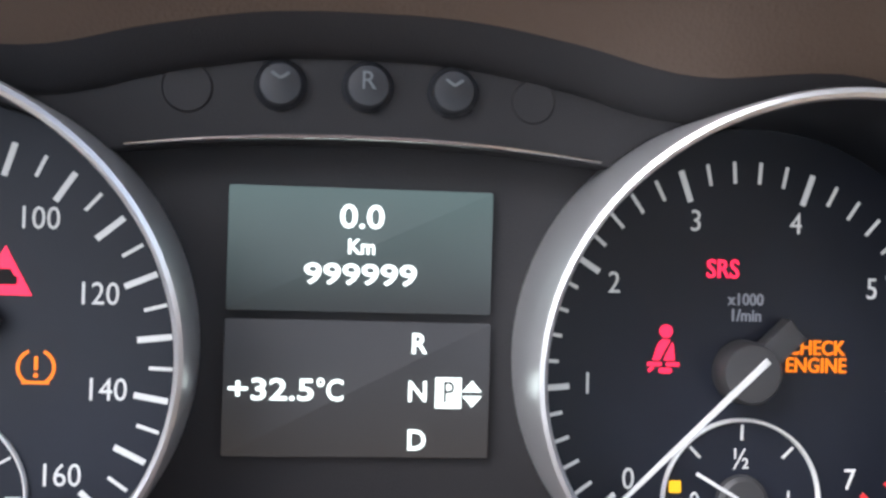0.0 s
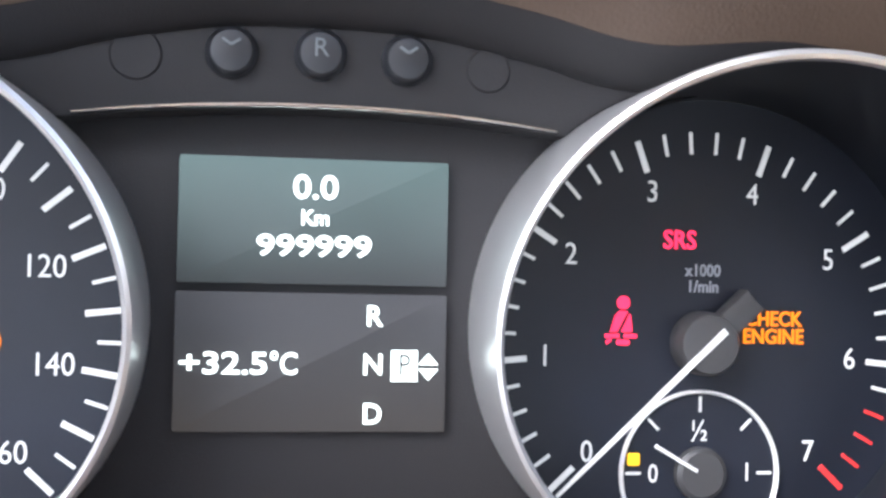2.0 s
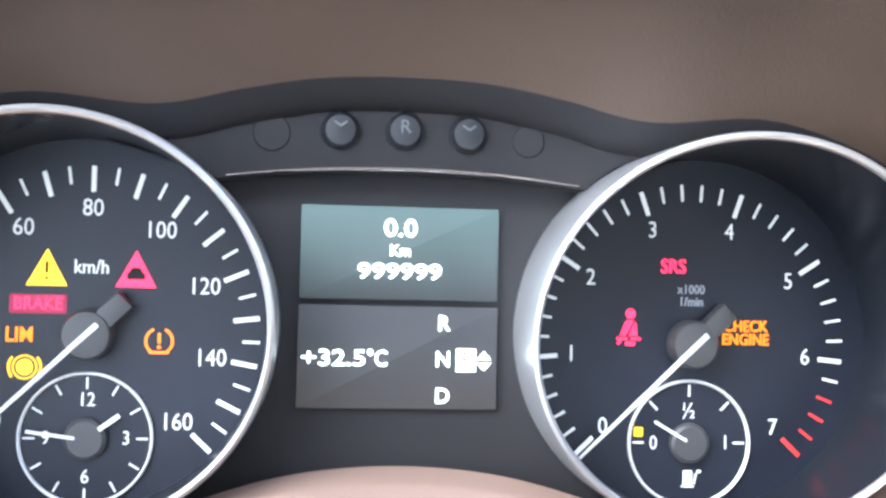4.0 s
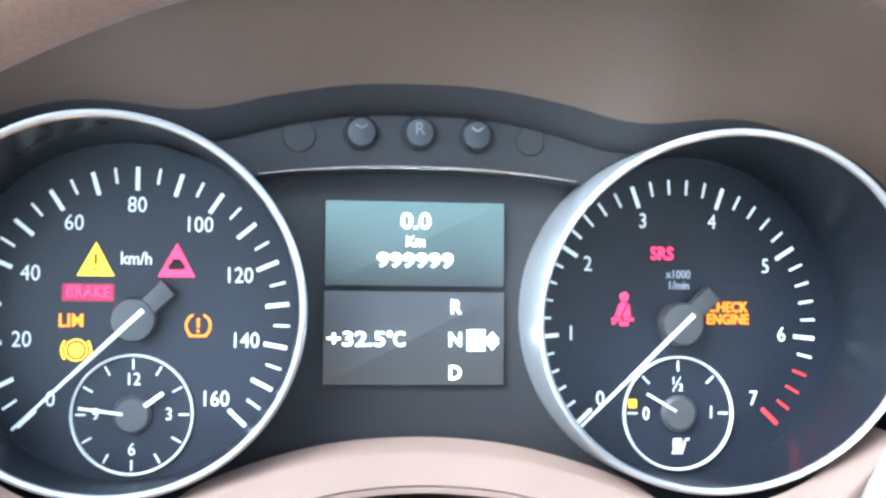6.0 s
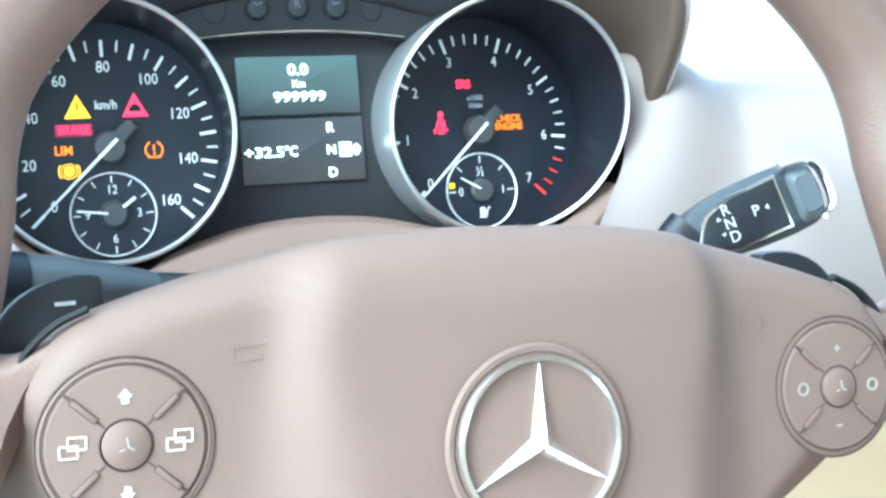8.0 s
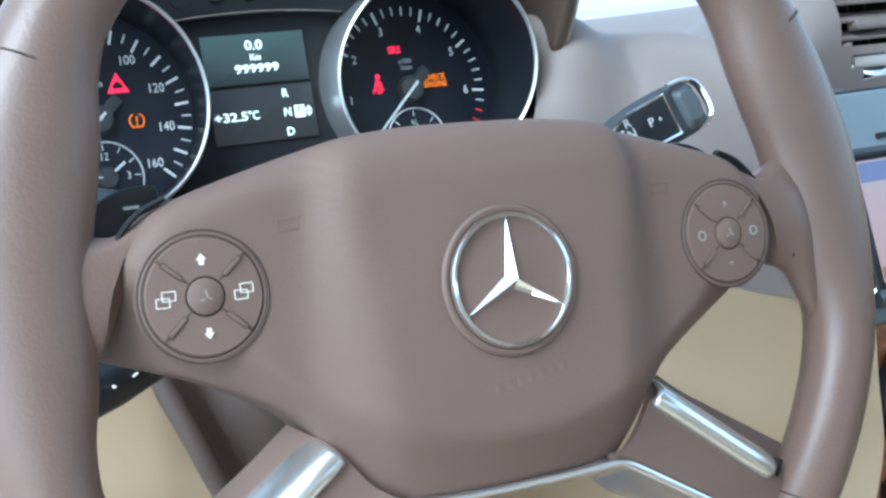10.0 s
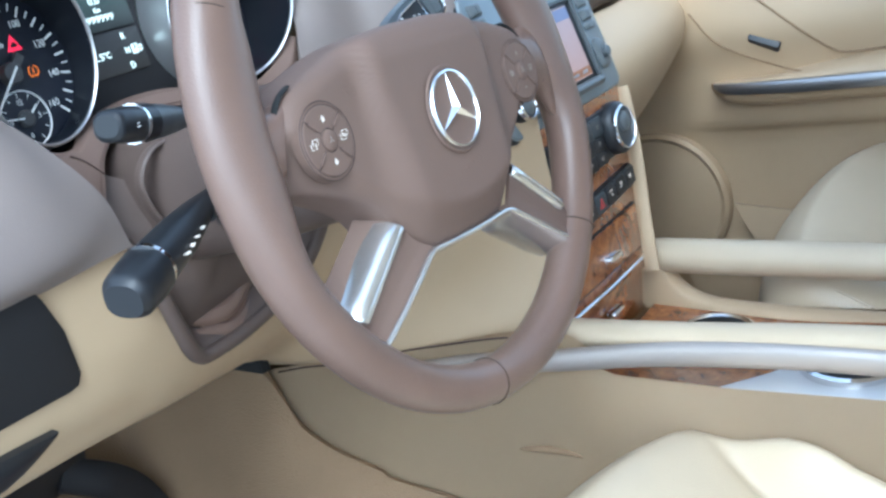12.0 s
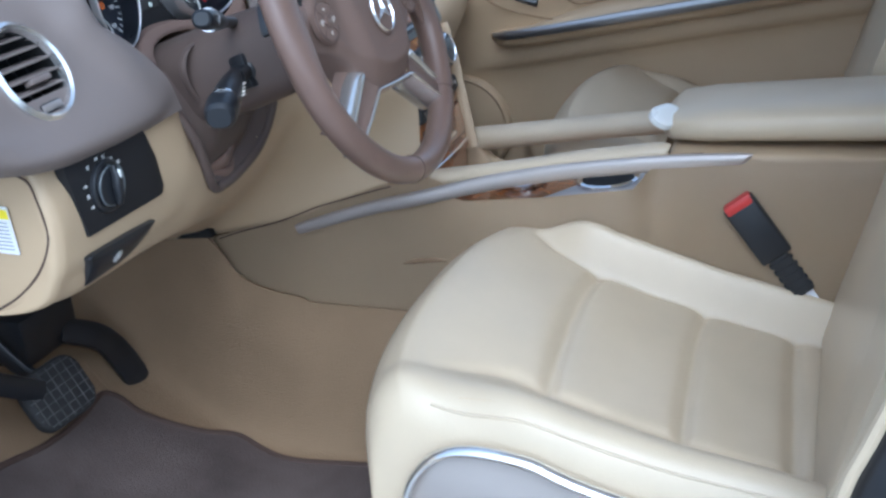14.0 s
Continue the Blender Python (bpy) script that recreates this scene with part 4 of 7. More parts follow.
def build_wheel():
    wheel = thing("steering_wheel", RIM @ Vector((0, -0.2, -0.02)), "brown leather four-spoke steering wheel with silver spoke trim", "steering wheel")
    axis = RIM.to_3x3() @ Vector((0, 0, 1))
    # fuller on the inside where the side arms meet it
    full = [0.0175 * sum(math.exp(-((((i * 6 - a + 180) % 360) - 180) / 21) ** 4) for a in (9, 171)) for i in range(60)]
    rim = [RIM @ Vector(((RIM_R - full[i] / 2) * math.cos(radians(6 * i)), (RIM_R - full[i] / 2) * math.sin(radians(6 * i)), 0)) for i in range(60)]
    swell = [0.0019 * sum(math.exp(-((((i * 6 - a + 180) % 360) - 180) / 15) ** 2) for a in (34, 146)) for i in range(60)]
    part("rim", sweep(rim, [RIM_A + k + f / 2 for k, f in zip(swell, full)], [RIM_B + 0.5 * k for k in swell], axis, 22, 3, True), WHEEL, wheel, "brown leather rim with stitched joints")
    for a in (27, 150, 258, 315):
        w = radians(a)
        ring = [RIM @ Vector(((RIM_R + (RIM_A + 0.0004) * math.cos(k)) * math.cos(w), (RIM_R + (RIM_A + 0.0004) * math.cos(k)) * math.sin(w), (RIM_B + 0.0004) * math.sin(k))) for k in [2 * math.pi * j / 20 for j in range(20)]]
        part("rim_seam", sweep(ring, 0.0005, 0.0005, RIM.to_3x3() @ Vector((math.cos(w + 1.57), math.sin(w + 1.57), 0)), 6, 1, True), HOOD, wheel)
    # airbag cover: crisp corners at the ends of the wings
    top = curve_points([(0.0, 0.0585, 0), (0.03, 0.058, 0), (0.06, 0.0545, 0), (0.095, 0.0455, 0), (0.12, 0.0375, 0), (0.131, 0.032, 0), (0.139, 0.0225, 0), (0.1465, 0.0083, 0), (0.1552, -0.0118, 0)], 5)
    under = curve_points([(0.1545, -0.0143, 0), (0.132, -0.0222, 0), (0.112, -0.03, 0), (0.095, -0.0385, 0), (0.081, -0.048, 0), (0.073, -0.0585, 0), (0.064, -0.072, 0), (0.052, -0.0845, 0)], 4)
    half = [(p.x, p.y) for p in top + under] + [(0.04, -0.0848), (0.02, -0.085), (0.0, -0.085)]
    loop = mirrored(half)
    mid = (0.0, -0.005)
    rows = [[HUB @ Vector((x, y, -0.046)) for x, y in loop], [HUB @ Vector((x, y, pad_face(x, y) - 0.012)) for x, y in loop]]
    for s in (0.006, 0.014, 0.026, 0.042, 0.062, 0.09, 0.12, 0.155, 0.19, 0.23, 0.27, 0.31, 0.35, 0.39, 0.43, 0.47, 0.51, 0.55, 0.59, 0.64, 0.7, 0.77, 0.85, 0.94):
        ring = []
        for x, y in loop:
            p = (mid[0] + (x - mid[0]) * (1 - s), mid[1] + (y - mid[1]) * (1 - s))
            d = edge_distance(p, loop)
            soft = 0.004 + 0.008 * smooth(0.0, 0.03, y)
            k = max(0.0, 1 - d / soft)
            ring.append(HUB @ Vector((p[0], p[1], pad_face(*p) - min(0.012, soft) * (1 - math.sqrt(max(0.0, 1 - k * k))))))
        rows.append(ring)
    bm, vs = grid_bm(rows, close_u=True)
    tip = bm.verts.new(HUB @ Vector((mid[0], mid[1], pad_face(*mid))))
    for i in range(len(loop)):
        bm.faces.new((vs[-1][i], vs[-1][(i + 1) % len(loop)], tip))
    bm.faces.new(vs[0][::-1])
    pad = part("airbag_pad", bm, BROWN, wheel, "brown airbag pad with soft creases", 42)
    for s in (-1, 1):
        # leather arm that fans out from the wing's end into the rim
        side = lambda pts: curve_points([(s * x, y, z) for x, y, z in pts], 5)
        lows = side(((0.1475, -0.0135, -0.0195), (0.159, -0.02, -0.019), (0.167, -0.036, -0.019), (0.183, -0.058, -0.0195)))
        mids = side(((0.142, 0.013, -0.019), (0.156, 0.0105, -0.0185), (0.17, 0.007, -0.0185), (0.192, 0.0, -0.0195)))
        tops = side(((0.124, 0.036, -0.0215), (0.1405, 0.0272, -0.02), (0.1535, 0.031, -0.0195), (0.172, 0.044, -0.0195)))
        rows = []
        for j, (lo, me, up) in enumerate(zip(lows, mids, tops)):
            ring, deep = [], 0.0105 - 0.005 * smooth(0.35, 0.9, j / (len(lows) - 1))
            for k in range(26):
                c, d = math.cos(2 * math.pi * k / 26), math.sin(2 * math.pi * k / 26)
                v = 0.5 + 0.5 * math.copysign(abs(c) ** 0.8, c)
                p = lo * (1 - v) * (1 - 2 * v) + me * 4 * v * (1 - v) + up * v * (2 * v - 1)
                ring.append(HUB @ (p + Vector((0, 0, deep * math.copysign(abs(d) ** 0.75, d)))))
            rows.append(ring)
        bm, vs = grid_bm(rows, close_u=True)
        bm.faces.new(vs[0]), bm.faces.new(vs[-1])
        part("side_arm", bm, WHEEL, wheel, "brown leather arm flowing into the rim", 70)
        # black strip draws the thin shadow between pad and arm
        joint = [HUB @ Vector((s * x, y, -0.0135)) for x, y in ((0.1225, 0.0385), (0.1325, 0.0335), (0.1412, 0.0238), (0.1488, 0.0088), (0.157, -0.0115))]
        part("pad_shadow", sweep(joint, 0.0011, 0.0028, HUB.to_3x3() @ Vector((0, 0, 1)), 8, 5), DARK, wheel, "thin shadow in the joint beside the pad, as a black strip")
        # lower spoke: a brown web between the silver bar and the trim
        web = [[HUB @ Vector((s * x, y, z)) for x, y, z in r] for r in (
            ((0.082, -0.05, -0.032), (0.1, -0.064, -0.034), (0.122, -0.078, -0.034), (0.158, -0.1, -0.034)),
            ((0.072, -0.058, -0.012), (0.092, -0.074, -0.0145), (0.115, -0.091, -0.015), (0.148, -0.114, -0.016)),
            ((0.066, -0.066, -0.0085), (0.085, -0.0805, -0.0095), (0.106, -0.096, -0.01), (0.139, -0.1195, -0.013)),
            ((0.058, -0.076, -0.0075), (0.079, -0.0895, -0.0085), (0.1, -0.103, -0.009), (0.133, -0.124, -0.0125)),
            ((0.046, -0.0838, -0.0065), (0.0545, -0.0872, -0.007), (0.085, -0.1055, -0.0075), (0.124, -0.1285, -0.0115)),
            ((0.046, -0.086, -0.03), (0.056, -0.092, -0.03), (0.085, -0.11, -0.03), (0.124, -0.133, -0.03)))]
        part("spoke", sheet(web, 5, 4, 0.003), BROWN, wheel, "brown lower spoke")
        # its silver bar is rounded over towards the back
        a0, a1, b0, b1 = Vector((0.0672, -0.0652, 0)), Vector((0.1245, -0.1083, 0)), Vector((0.0763, -0.0545, 0)), Vector((0.1368, -0.0985, 0))
        rows = []
        for f in (0.0, 0.012, 0.03, 0.2, 0.4, 0.6, 0.8, 0.96, 0.985, 1.0):
            end = 0.0022 if f in (0.0, 1.0) else (0.0007 if f in (0.012, 0.985) else 0.0)
            a, b = a0.lerp(a1, f), b0.lerp(b1, f)
            dip = -0.003 * f
            ring = []
            for v, z in ((0.0, -0.0125), (0.03, -0.0075), (0.12, -0.0052), (0.3, -0.0042), (0.5, -0.005), (0.7, -0.0078), (0.88, -0.0125), (1.0, -0.019), (1.06, -0.027), (1.06, -0.036)):
                p = a.lerp(b, v * (1 - 0.2 * end / 0.0022) + 0.1 * end / 0.0022)
                ring.append(HUB @ Vector((s * p.x, p.y, z + dip - end)))
            rows.append(ring)
        part("spoke_bar", sheet(rows, 1, 1, 0.0015), SILVER, wheel, "satin silver spoke bar", 60)
        part("spoke_gap", slab([(s * x, y) for x, y in ((0.1205, -0.1275), (0.1222, -0.129), (0.1382, -0.1015), (0.1365, -0.1))], HUB, -0.03, -0.0135, 0.0004), DARK, wheel, "dark gap between spoke and rim")
    line = sorted(mirrored([(0.0, -0.086), (0.025, -0.0858), (0.043, -0.0852), (0.0495, -0.0862), (0.056, -0.0893), (0.085, -0.1065), (0.105, -0.1182), (0.119, -0.1258)]), key=lambda p: p[0])
    rows = []
    for dv, dz in ((0.0022, -0.012), (0.002, -0.005), (0.0013, -0.0035), (-0.0004, -0.0032), (-0.002, -0.0048), (-0.0045, -0.012), (-0.0085, -0.022), (-0.0105, -0.031), (-0.009, -0.036)):
        rows.append([HUB @ Vector((x, y + dv * (1.15 if abs(x) > 0.05 else 0.8), dz - 0.004 * smooth(0.06, 0.12, abs(x)))) for x, y in line])
    part("lower_trim", sheet(rows, 4, 3, 0.0015), SILVER, wheel, "satin silver trim under the pad")
    # button pods
    for s in (-1, 1):
        m = at(HUB, s * 0.1143, 0.0023, -0.0038)
        pod = part("button_pod", lathe([(0.0235, -0.006), (0.0235, -0.0004), (0.0228, 0.0004), (0.022, 0.0006), (0.0214, 0.0), (0.0205, 0.0012), (0.0068, 0.0018), (0.0063, 0.0006)], m, 56), BROWN, wheel, "round pod of four brown buttons")
        for r in (0.0233, 0.0212):
            part("pod_groove", lathe([(r + 0.0004, 0.0003), (r, 0.0007), (r - 0.0004, 0.0003)], m, 56), MAT_EDGE, pod)
        part("centre_button", lathe([(0.0066, 0.0), (0.0064, 0.0024), (0.0054, 0.0031), (0.0001, 0.0033)], m, 32), BROWN, pod)
        part("button_groove", lathe([(0.0074, 0.0016), (0.007, 0.0021), (0.0066, 0.0016)], m, 40), MAT_EDGE, pod)
        for a in (42, 138, 222, 318):
            w = radians(a)
            part("divider_groove", slab(bar2d(math.cos(w) * 0.0072, math.sin(w) * 0.0072, math.cos(w) * 0.0212, math.sin(w) * 0.0212, 0.0008), m, 0.0005, 0.0018, 0.0002), MAT_EDGE, pod)
            part("divider_groove", slab(bar2d(math.cos(w) * 0.0098, math.sin(w) * 0.0098, math.cos(w) * 0.0188, math.sin(w) * 0.0188, 0.0021), m, 0.0005, 0.0018, 0.0002), MAT_EDGE, pod)
            part("divider", slab(bar2d(math.cos(w) * 0.0102, math.sin(w) * 0.0102, math.cos(w) * 0.0184, math.sin(w) * 0.0184, 0.0014), m, 0.001, 0.0025, 0.0003), BROWN, pod)
        up = at(m, 0, 0, 0.0017)
        part("symbol", join(*[flat(o, at(m, 0, 0, 0.0033), 0.0, 0.0002) for o in (bar2d(0.0, 0.0022, 0.0004, -0.0004, 0.0005), bar2d(0.0004, -0.0004, 0.002, -0.0012, 0.0005), bar2d(-0.002, -0.0014, -0.0004, -0.0008, 0.0004))]), BUTTON_INK, pod)
        if s < 0:
            for yy, k in ((0.0128, 1), (-0.0128, -1)):
                part("symbol", join(flat([(-0.0019, yy), (0.0019, yy), (0, yy + k * 0.0022)], up), flat(rounded(0.0019, 0.0019, 0.0002, 1, 0, yy - k * 0.0008), up)), SYMBOL, pod)
            for xx in (-0.0138, 0.0138):
                part("symbol", join(*[flat(b, at(up, xx + dx, dy)) for dx, dy in ((-0.001, -0.0008), (0.0012, 0.0014)) for b in ([bar2d(-0.0023, 0.0016, 0.0023, 0.0016, 0.0004), bar2d(-0.0023, -0.0016, 0.0023, -0.0016, 0.0004), bar2d(-0.0023, -0.0016, -0.0023, 0.0016, 0.0004), bar2d(0.0023, -0.0016, 0.0023, 0.0016, 0.0004)])]), SYMBOL, pod)
        else:
            for xx, yy in ((0, 0.0128), (0, -0.0128)):
                part("symbol", join(flat(bar2d(xx - 0.0012, yy, xx + 0.0012, yy, 0.0006), up), flat(bar2d(xx, yy - (0.0012 if yy > 0 else 0.0004), xx, yy + (0.0012 if yy > 0 else 0.0004), 0.0006), up)), BUTTON_INK, pod)
            for xx in (-0.0138, 0.0138):
                part("symbol", join(*[flat(o, at(up, xx, 0)) for o in ring2d(0.0014, 0.0022)]), BUTTON_INK, pod)
    # faint moulded marks low on the pad
    for i in range(7):
        x, y = -0.009 + 0.0048 * i, -0.0455 + 0.0007 * i
        h = pad_face(x, y)
        part("moulded_mark", slab(rounded(0.003, 0.0036, 0.0008, 2, x, y), HUB, h - 0.003, h + 0.00012, 0.0001), BROWN, pad)
    # faint moulded horn marks on the wings
    for x in (-0.081, 0.083):
        h = pad_face(x, 0.0245)
        part("horn_mark", join(*[slab(o, at(HUB, x, 0.0245, h), -0.002, 0.0003, 0.0001) for o in (bar2d(-0.006, 0.0022, 0.006, 0.0022, 0.0007), bar2d(-0.004, 0.0022, -0.004, -0.0018, 0.0006), bar2d(0.004, 0.0022, 0.004, -0.0018, 0.0006), bar2d(-0.004, -0.0018, 0.004, -0.0018, 0.0007))]), BROWN, pad)
    # three-armed chrome emblem in a ring, set in a shallow dish
    m = at(HUB, 0.0007, -0.0054, 0.0088)
    em = part("emblem_ring", lathe([(0.0262, -0.006), (0.0262, 0.0012), (0.0254, 0.0024), (0.0242, 0.0026), (0.0234, 0.0014), (0.0232, -0.003)], m, 72), CHROME, wheel, "chrome ring emblem")
    part("emblem_dish", lathe([(0.0292, -0.0005), (0.0282, 0.0006), (0.0268, 0.0002), (0.0262, -0.001)], m, 72), BROWN, em)
    part("emblem_well", lathe([(0.0236, 0.0), (0.012, 0.0005), (0.0001, 0.0006)], m, 48), BROWN, em)
    bm = bmesh.new()
    crest = bm.verts.new(m @ Vector((0, 0, 0.0052)))
    low = []
    for k in range(6):
        w = radians(90 + 60 * k)
        r = 0.0238 if k % 2 == 0 else 0.0036
        low.append((bm.verts.new(m @ Vector((r * math.cos(w), r * math.sin(w), 0.0012))), bm.verts.new(m @ Vector((r * math.cos(w), r * math.sin(w), -0.001)))))
    for k in range(6):
        a, b = low[k], low[(k + 1) % 6]
        bm.faces.new((crest, a[0], b[0]))
        bm.faces.new((a[0], a[1], b[1], b[0]))
    part("emblem_star", bm, CHROME, em, "", 10)
    # gear paddles
    for s in (-1, 1):
        dx, dy = (0.008, -0.012) if s > 0 else (0.0, 0.0)
        o = [(p.x, p.y) for p in curve_points([(s * (x + dx), y + dy, 0) for x, y in ((0.1135, 0.022), (0.1135, 0.048), (0.1165, 0.0535), (0.13, 0.0525), (0.1415, 0.046), (0.148, 0.035), (0.153, 0.018), (0.13, 0.016))], 3, True)]
        p = part("shift_paddle", slab(o, WH, -0.058, -0.05, 0.002, 2), BLACK, wheel, "black gear paddle behind the rim")
        part("symbol", flat(bar2d(s * (0.125 + dx) - 0.003, 0.0455 + dy, s * (0.125 + dx) + 0.003, 0.0455 + dy, 0.0012), at(WH, 0, 0, -0.05)), WHITE_INK, p)
    return wheel


build_wheel()


# ---- steering column and stalks ----
def rod(p, q, r0, r1=None, sides=18, n=6):
    return sweep([p, tuple((a + b) / 2 for a, b in zip(p, q)), q], [r0, (r0 + (r1 or r0)) / 2, r1 or r0], [r0, (r0 + (r1 or r0)) / 2, r1 or r0], (0, 0.3, 1), sides, n)


def build_column():
    col = thing("steering_column", (0, -0.1, 0.56), "brown plastic steering column shroud with folded gaiter", "steering column")
    ax = WH.to_3x3() @ Vector((0, 0, -1))
    c0 = WH @ Vector((0, -0.006, -0.05))
    rows = []
    for d, w, h in ((0.0, 0.035, 0.035), (0.005, 0.05, 0.046), (0.05, 0.056, 0.052), (0.12, 0.06, 0.056), (0.23, 0.06, 0.056)):
        ring = [(WH.to_3x3() @ Vector((w * math.copysign(abs(math.cos(k)) ** 0.7, math.cos(k)), h * math.copysign(abs(math.sin(k)) ** 0.7, math.sin(k)), 0))) + c0 + ax * d for k in [2 * math.pi * j / 28 for j in range(28)]]
        rows.append(ring)
    bm, vs = grid_bm(rows, close_u=True)
    bm.faces.new(vs[0])
    part("shroud", bm, SHROUD, col, "dark brown plastic shroud", 50)
    # raised rim that runs down from the arch and closes in a point below
    loop = COLUMN_LOOP
    part("surround_rim", sweep(loop[1:-1], 0.0065, 0.006, (0, -1, 0.2), 12, 5), SHROUD, col, "raised brown rim round the column")
    mid = Vector((0.0, -0.06, 0.63))
    rows = []
    for k, dy in ((1.0, 0.0), (0.93, 0.001), (0.87, 0.006), (0.82, 0.009), (0.76, 0.004), (0.5, -0.012), (0.1, -0.02)):
        rows.append([Vector((mid.x + (x - mid.x) * k, y + dy + (mid.y - y) * (1 - k) * 0.6, mid.z + (z - mid.z) * k)) for x, y, z in loop])
    part("surround", sheet(rows, 5, 3, 0.003), SHROUD, col, "recessed brown surround")
    inner = [(-0.02, -0.103, 0.7), (-0.05, -0.1, 0.7005), (-0.068, -0.098, 0.697), (-0.0785, -0.097, 0.688), (-0.083, -0.097, 0.675), (-0.0775, -0.098, 0.6555), (-0.0655, -0.1, 0.6355), (-0.056, -0.102, 0.615)]
    part("recess_back", box(Matrix.Translation((0, 0.012, 0.665)), 0.23, 0.01, 0.19, 0.003), SHROUD, col)
    part("surround_bead", sweep(inner, 0.0022, 0.0045, (0, -1, 0.2), 8, 5), SHROUD, col, "thin bead round the recess")
    for k in range(4):
        z = 0.562 - 0.0085 * k
        w = 0.058 - 0.003 * k
        part("gaiter_fold", sweep([(x - 0.004, -0.092 + 0.3 * abs(x) + 0.004 * (k % 2), z - 0.014 * (1 - (x / w) ** 2) + 0.1 * x + 0.003 * math.sin(90 * x + 2 * k)) for x in (-w * 0.85, -w * 0.5, -w * 0.1, w * 0.4, w * 0.95)], [0.003, 0.007, 0.008, 0.007, 0.003], 0.0052, (0, -1, 0), 10, 5), WHEEL, col, "creased leather gaiter fold")
    return col


build_column()


def build_stalks():
    lo = thing("wiper_stalk", (-0.06, -0.155, 0.66), "black combination stalk with white symbols and chrome ring", "control stalk")
    part("socket", lathe([(0.0001, -0.016), (0.009, -0.014), (0.0145, -0.006), (0.0155, 0.002), (0.0125, 0.01), (0.007, 0.014), (0.0001, 0.015)], Matrix.Translation((-0.056, -0.168, 0.671)), 24), BLACK, lo, "round black socket")
    part("mount", box(Matrix.Translation((-0.05, -0.163, 0.669)) @ pose(0, 0, 0, -18, 0, -12), 0.04, 0.03, 0.04, 0.003), BLACK, lo, "square black mount")
    part("neck", rod((-0.045, -0.164, 0.671), (-0.1, -0.1745, 0.672), 0.008, 0.009), BLACK, lo)
    part("grip", sweep([(-0.085, -0.166, 0.675), (-0.11, -0.175, 0.673), (-0.14, -0.186, 0.669), (-0.178, -0.1988, 0.664)], [0.0065, 0.0105, 0.0148, 0.0165], [0.0065, 0.0098, 0.0138, 0.0155], (0, 0, 1), 20, 6), BLACK, lo, "ribbed black grip")
    part("band", rod((-0.178, -0.1988, 0.664), (-0.181, -0.1998, 0.6636), 0.017, 0.017), CHROME, lo, "thin chrome ring")
    part("knob", sweep([(-0.181, -0.1998, 0.6636), (-0.194, -0.2043, 0.6614), (-0.208, -0.209, 0.659), (-0.214, -0.211, 0.658)], [0.0168, 0.017, 0.016, 0.012], [0.0155, 0.0158, 0.0148, 0.011], (0, 0, 1), 20, 5, power=0.8), BLACK, lo, "black twist knob")
    for f, mark in ((0.45, bar2d(-0.0012, -0.0005, 0.001, 0.0007, 0.0007)), (0.64, disc(0.0008, 10)), (0.82, bar2d(-0.0008, -0.0008, 0.0008, 0.0008, 0.0007)), (1.0, bar2d(-0.0016, 0.0, 0.0016, 0.0004, 0.001))):
        part("symbol", flat(mark, Matrix.Translation((-0.105 - 0.055 * f, -0.1885 - 0.026 * f, 0.677 - 0.008 * f)) @ FRONT.to_3x3().to_4x4() @ pose(0, 0, 0, -20, 0, 0), -0.004, 0.004), SYMBOL, lo)
    up = thing("cruise_stalk", (-0.06, -0.15, 0.715), "slim black cruise stalk with chrome band", "control stalk")
    part("neck", rod((-0.045, -0.15, 0.7225), (-0.104, -0.167, 0.7345), 0.0055, 0.0065), BLACK, up)
    part("grip", sweep([(-0.098, -0.1655, 0.7335), (-0.112, -0.1695, 0.7365), (-0.13, -0.175, 0.7405), (-0.146, -0.1795, 0.744)], [0.0062, 0.0085, 0.0108, 0.0118], [0.0062, 0.0085, 0.0106, 0.0114], (0, 0, 1), 18, 6), SLATE, up, "matt dark grey grip")
    part("gloss_band", rod((-0.145, -0.1793, 0.7438), (-0.1585, -0.183, 0.7468), 0.0119, 0.0119), WELL, up, "gloss black band")
    part("band", rod((-0.1575, -0.1828, 0.7466), (-0.1602, -0.1836, 0.7472), 0.0123, 0.0123), CHROME, up, "thin chrome ring")
    part("knob", sweep([(-0.16, -0.1836, 0.7472), (-0.172, -0.187, 0.7499), (-0.183, -0.1901, 0.7524), (-0.1865, -0.1911, 0.7532)], [0.0118, 0.0116, 0.0108, 0.008], [0.0112, 0.0108, 0.0098, 0.0066], (0, 0, 1), 18, 5, power=0.8), BLACK, up, "black end knob")
    for k in range(3):
        part("symbol", flat(bar2d(-0.0012, -0.002 + 0.002 * k, 0.0012, -0.002 + 0.002 * k, 0.0006), Matrix.Translation((-0.168, -0.1975, 0.751)) @ FRONT.to_3x3().to_4x4() @ pose(0, 0, 0, -25, 12, 0), -0.001, 0.0014), WHITE_INK, up)

    gear = thing("gear_selector", (0.1, -0.12, 0.7), "black column gear selector with chrome frame and white letters", "gear lever")
    g = at(CL, 0.152, -0.0575, 0.172) @ pose(0, 0, 0, -8, -10, 17) @ Matrix.Diagonal((0.8, 0.8, 0.8, 1))
    part("arm", sweep([CL @ Vector((0.06, -0.112, 0.135)), CL @ Vector((0.1, -0.09, 0.155)), g @ Vector((-0.03, 0, -0.008))], [0.009, 0.011, 0.015], [0.009, 0.01, 0.01], CL.to_3x3() @ Vector((0, 0, 1)), 16, 6), BLACK, gear)
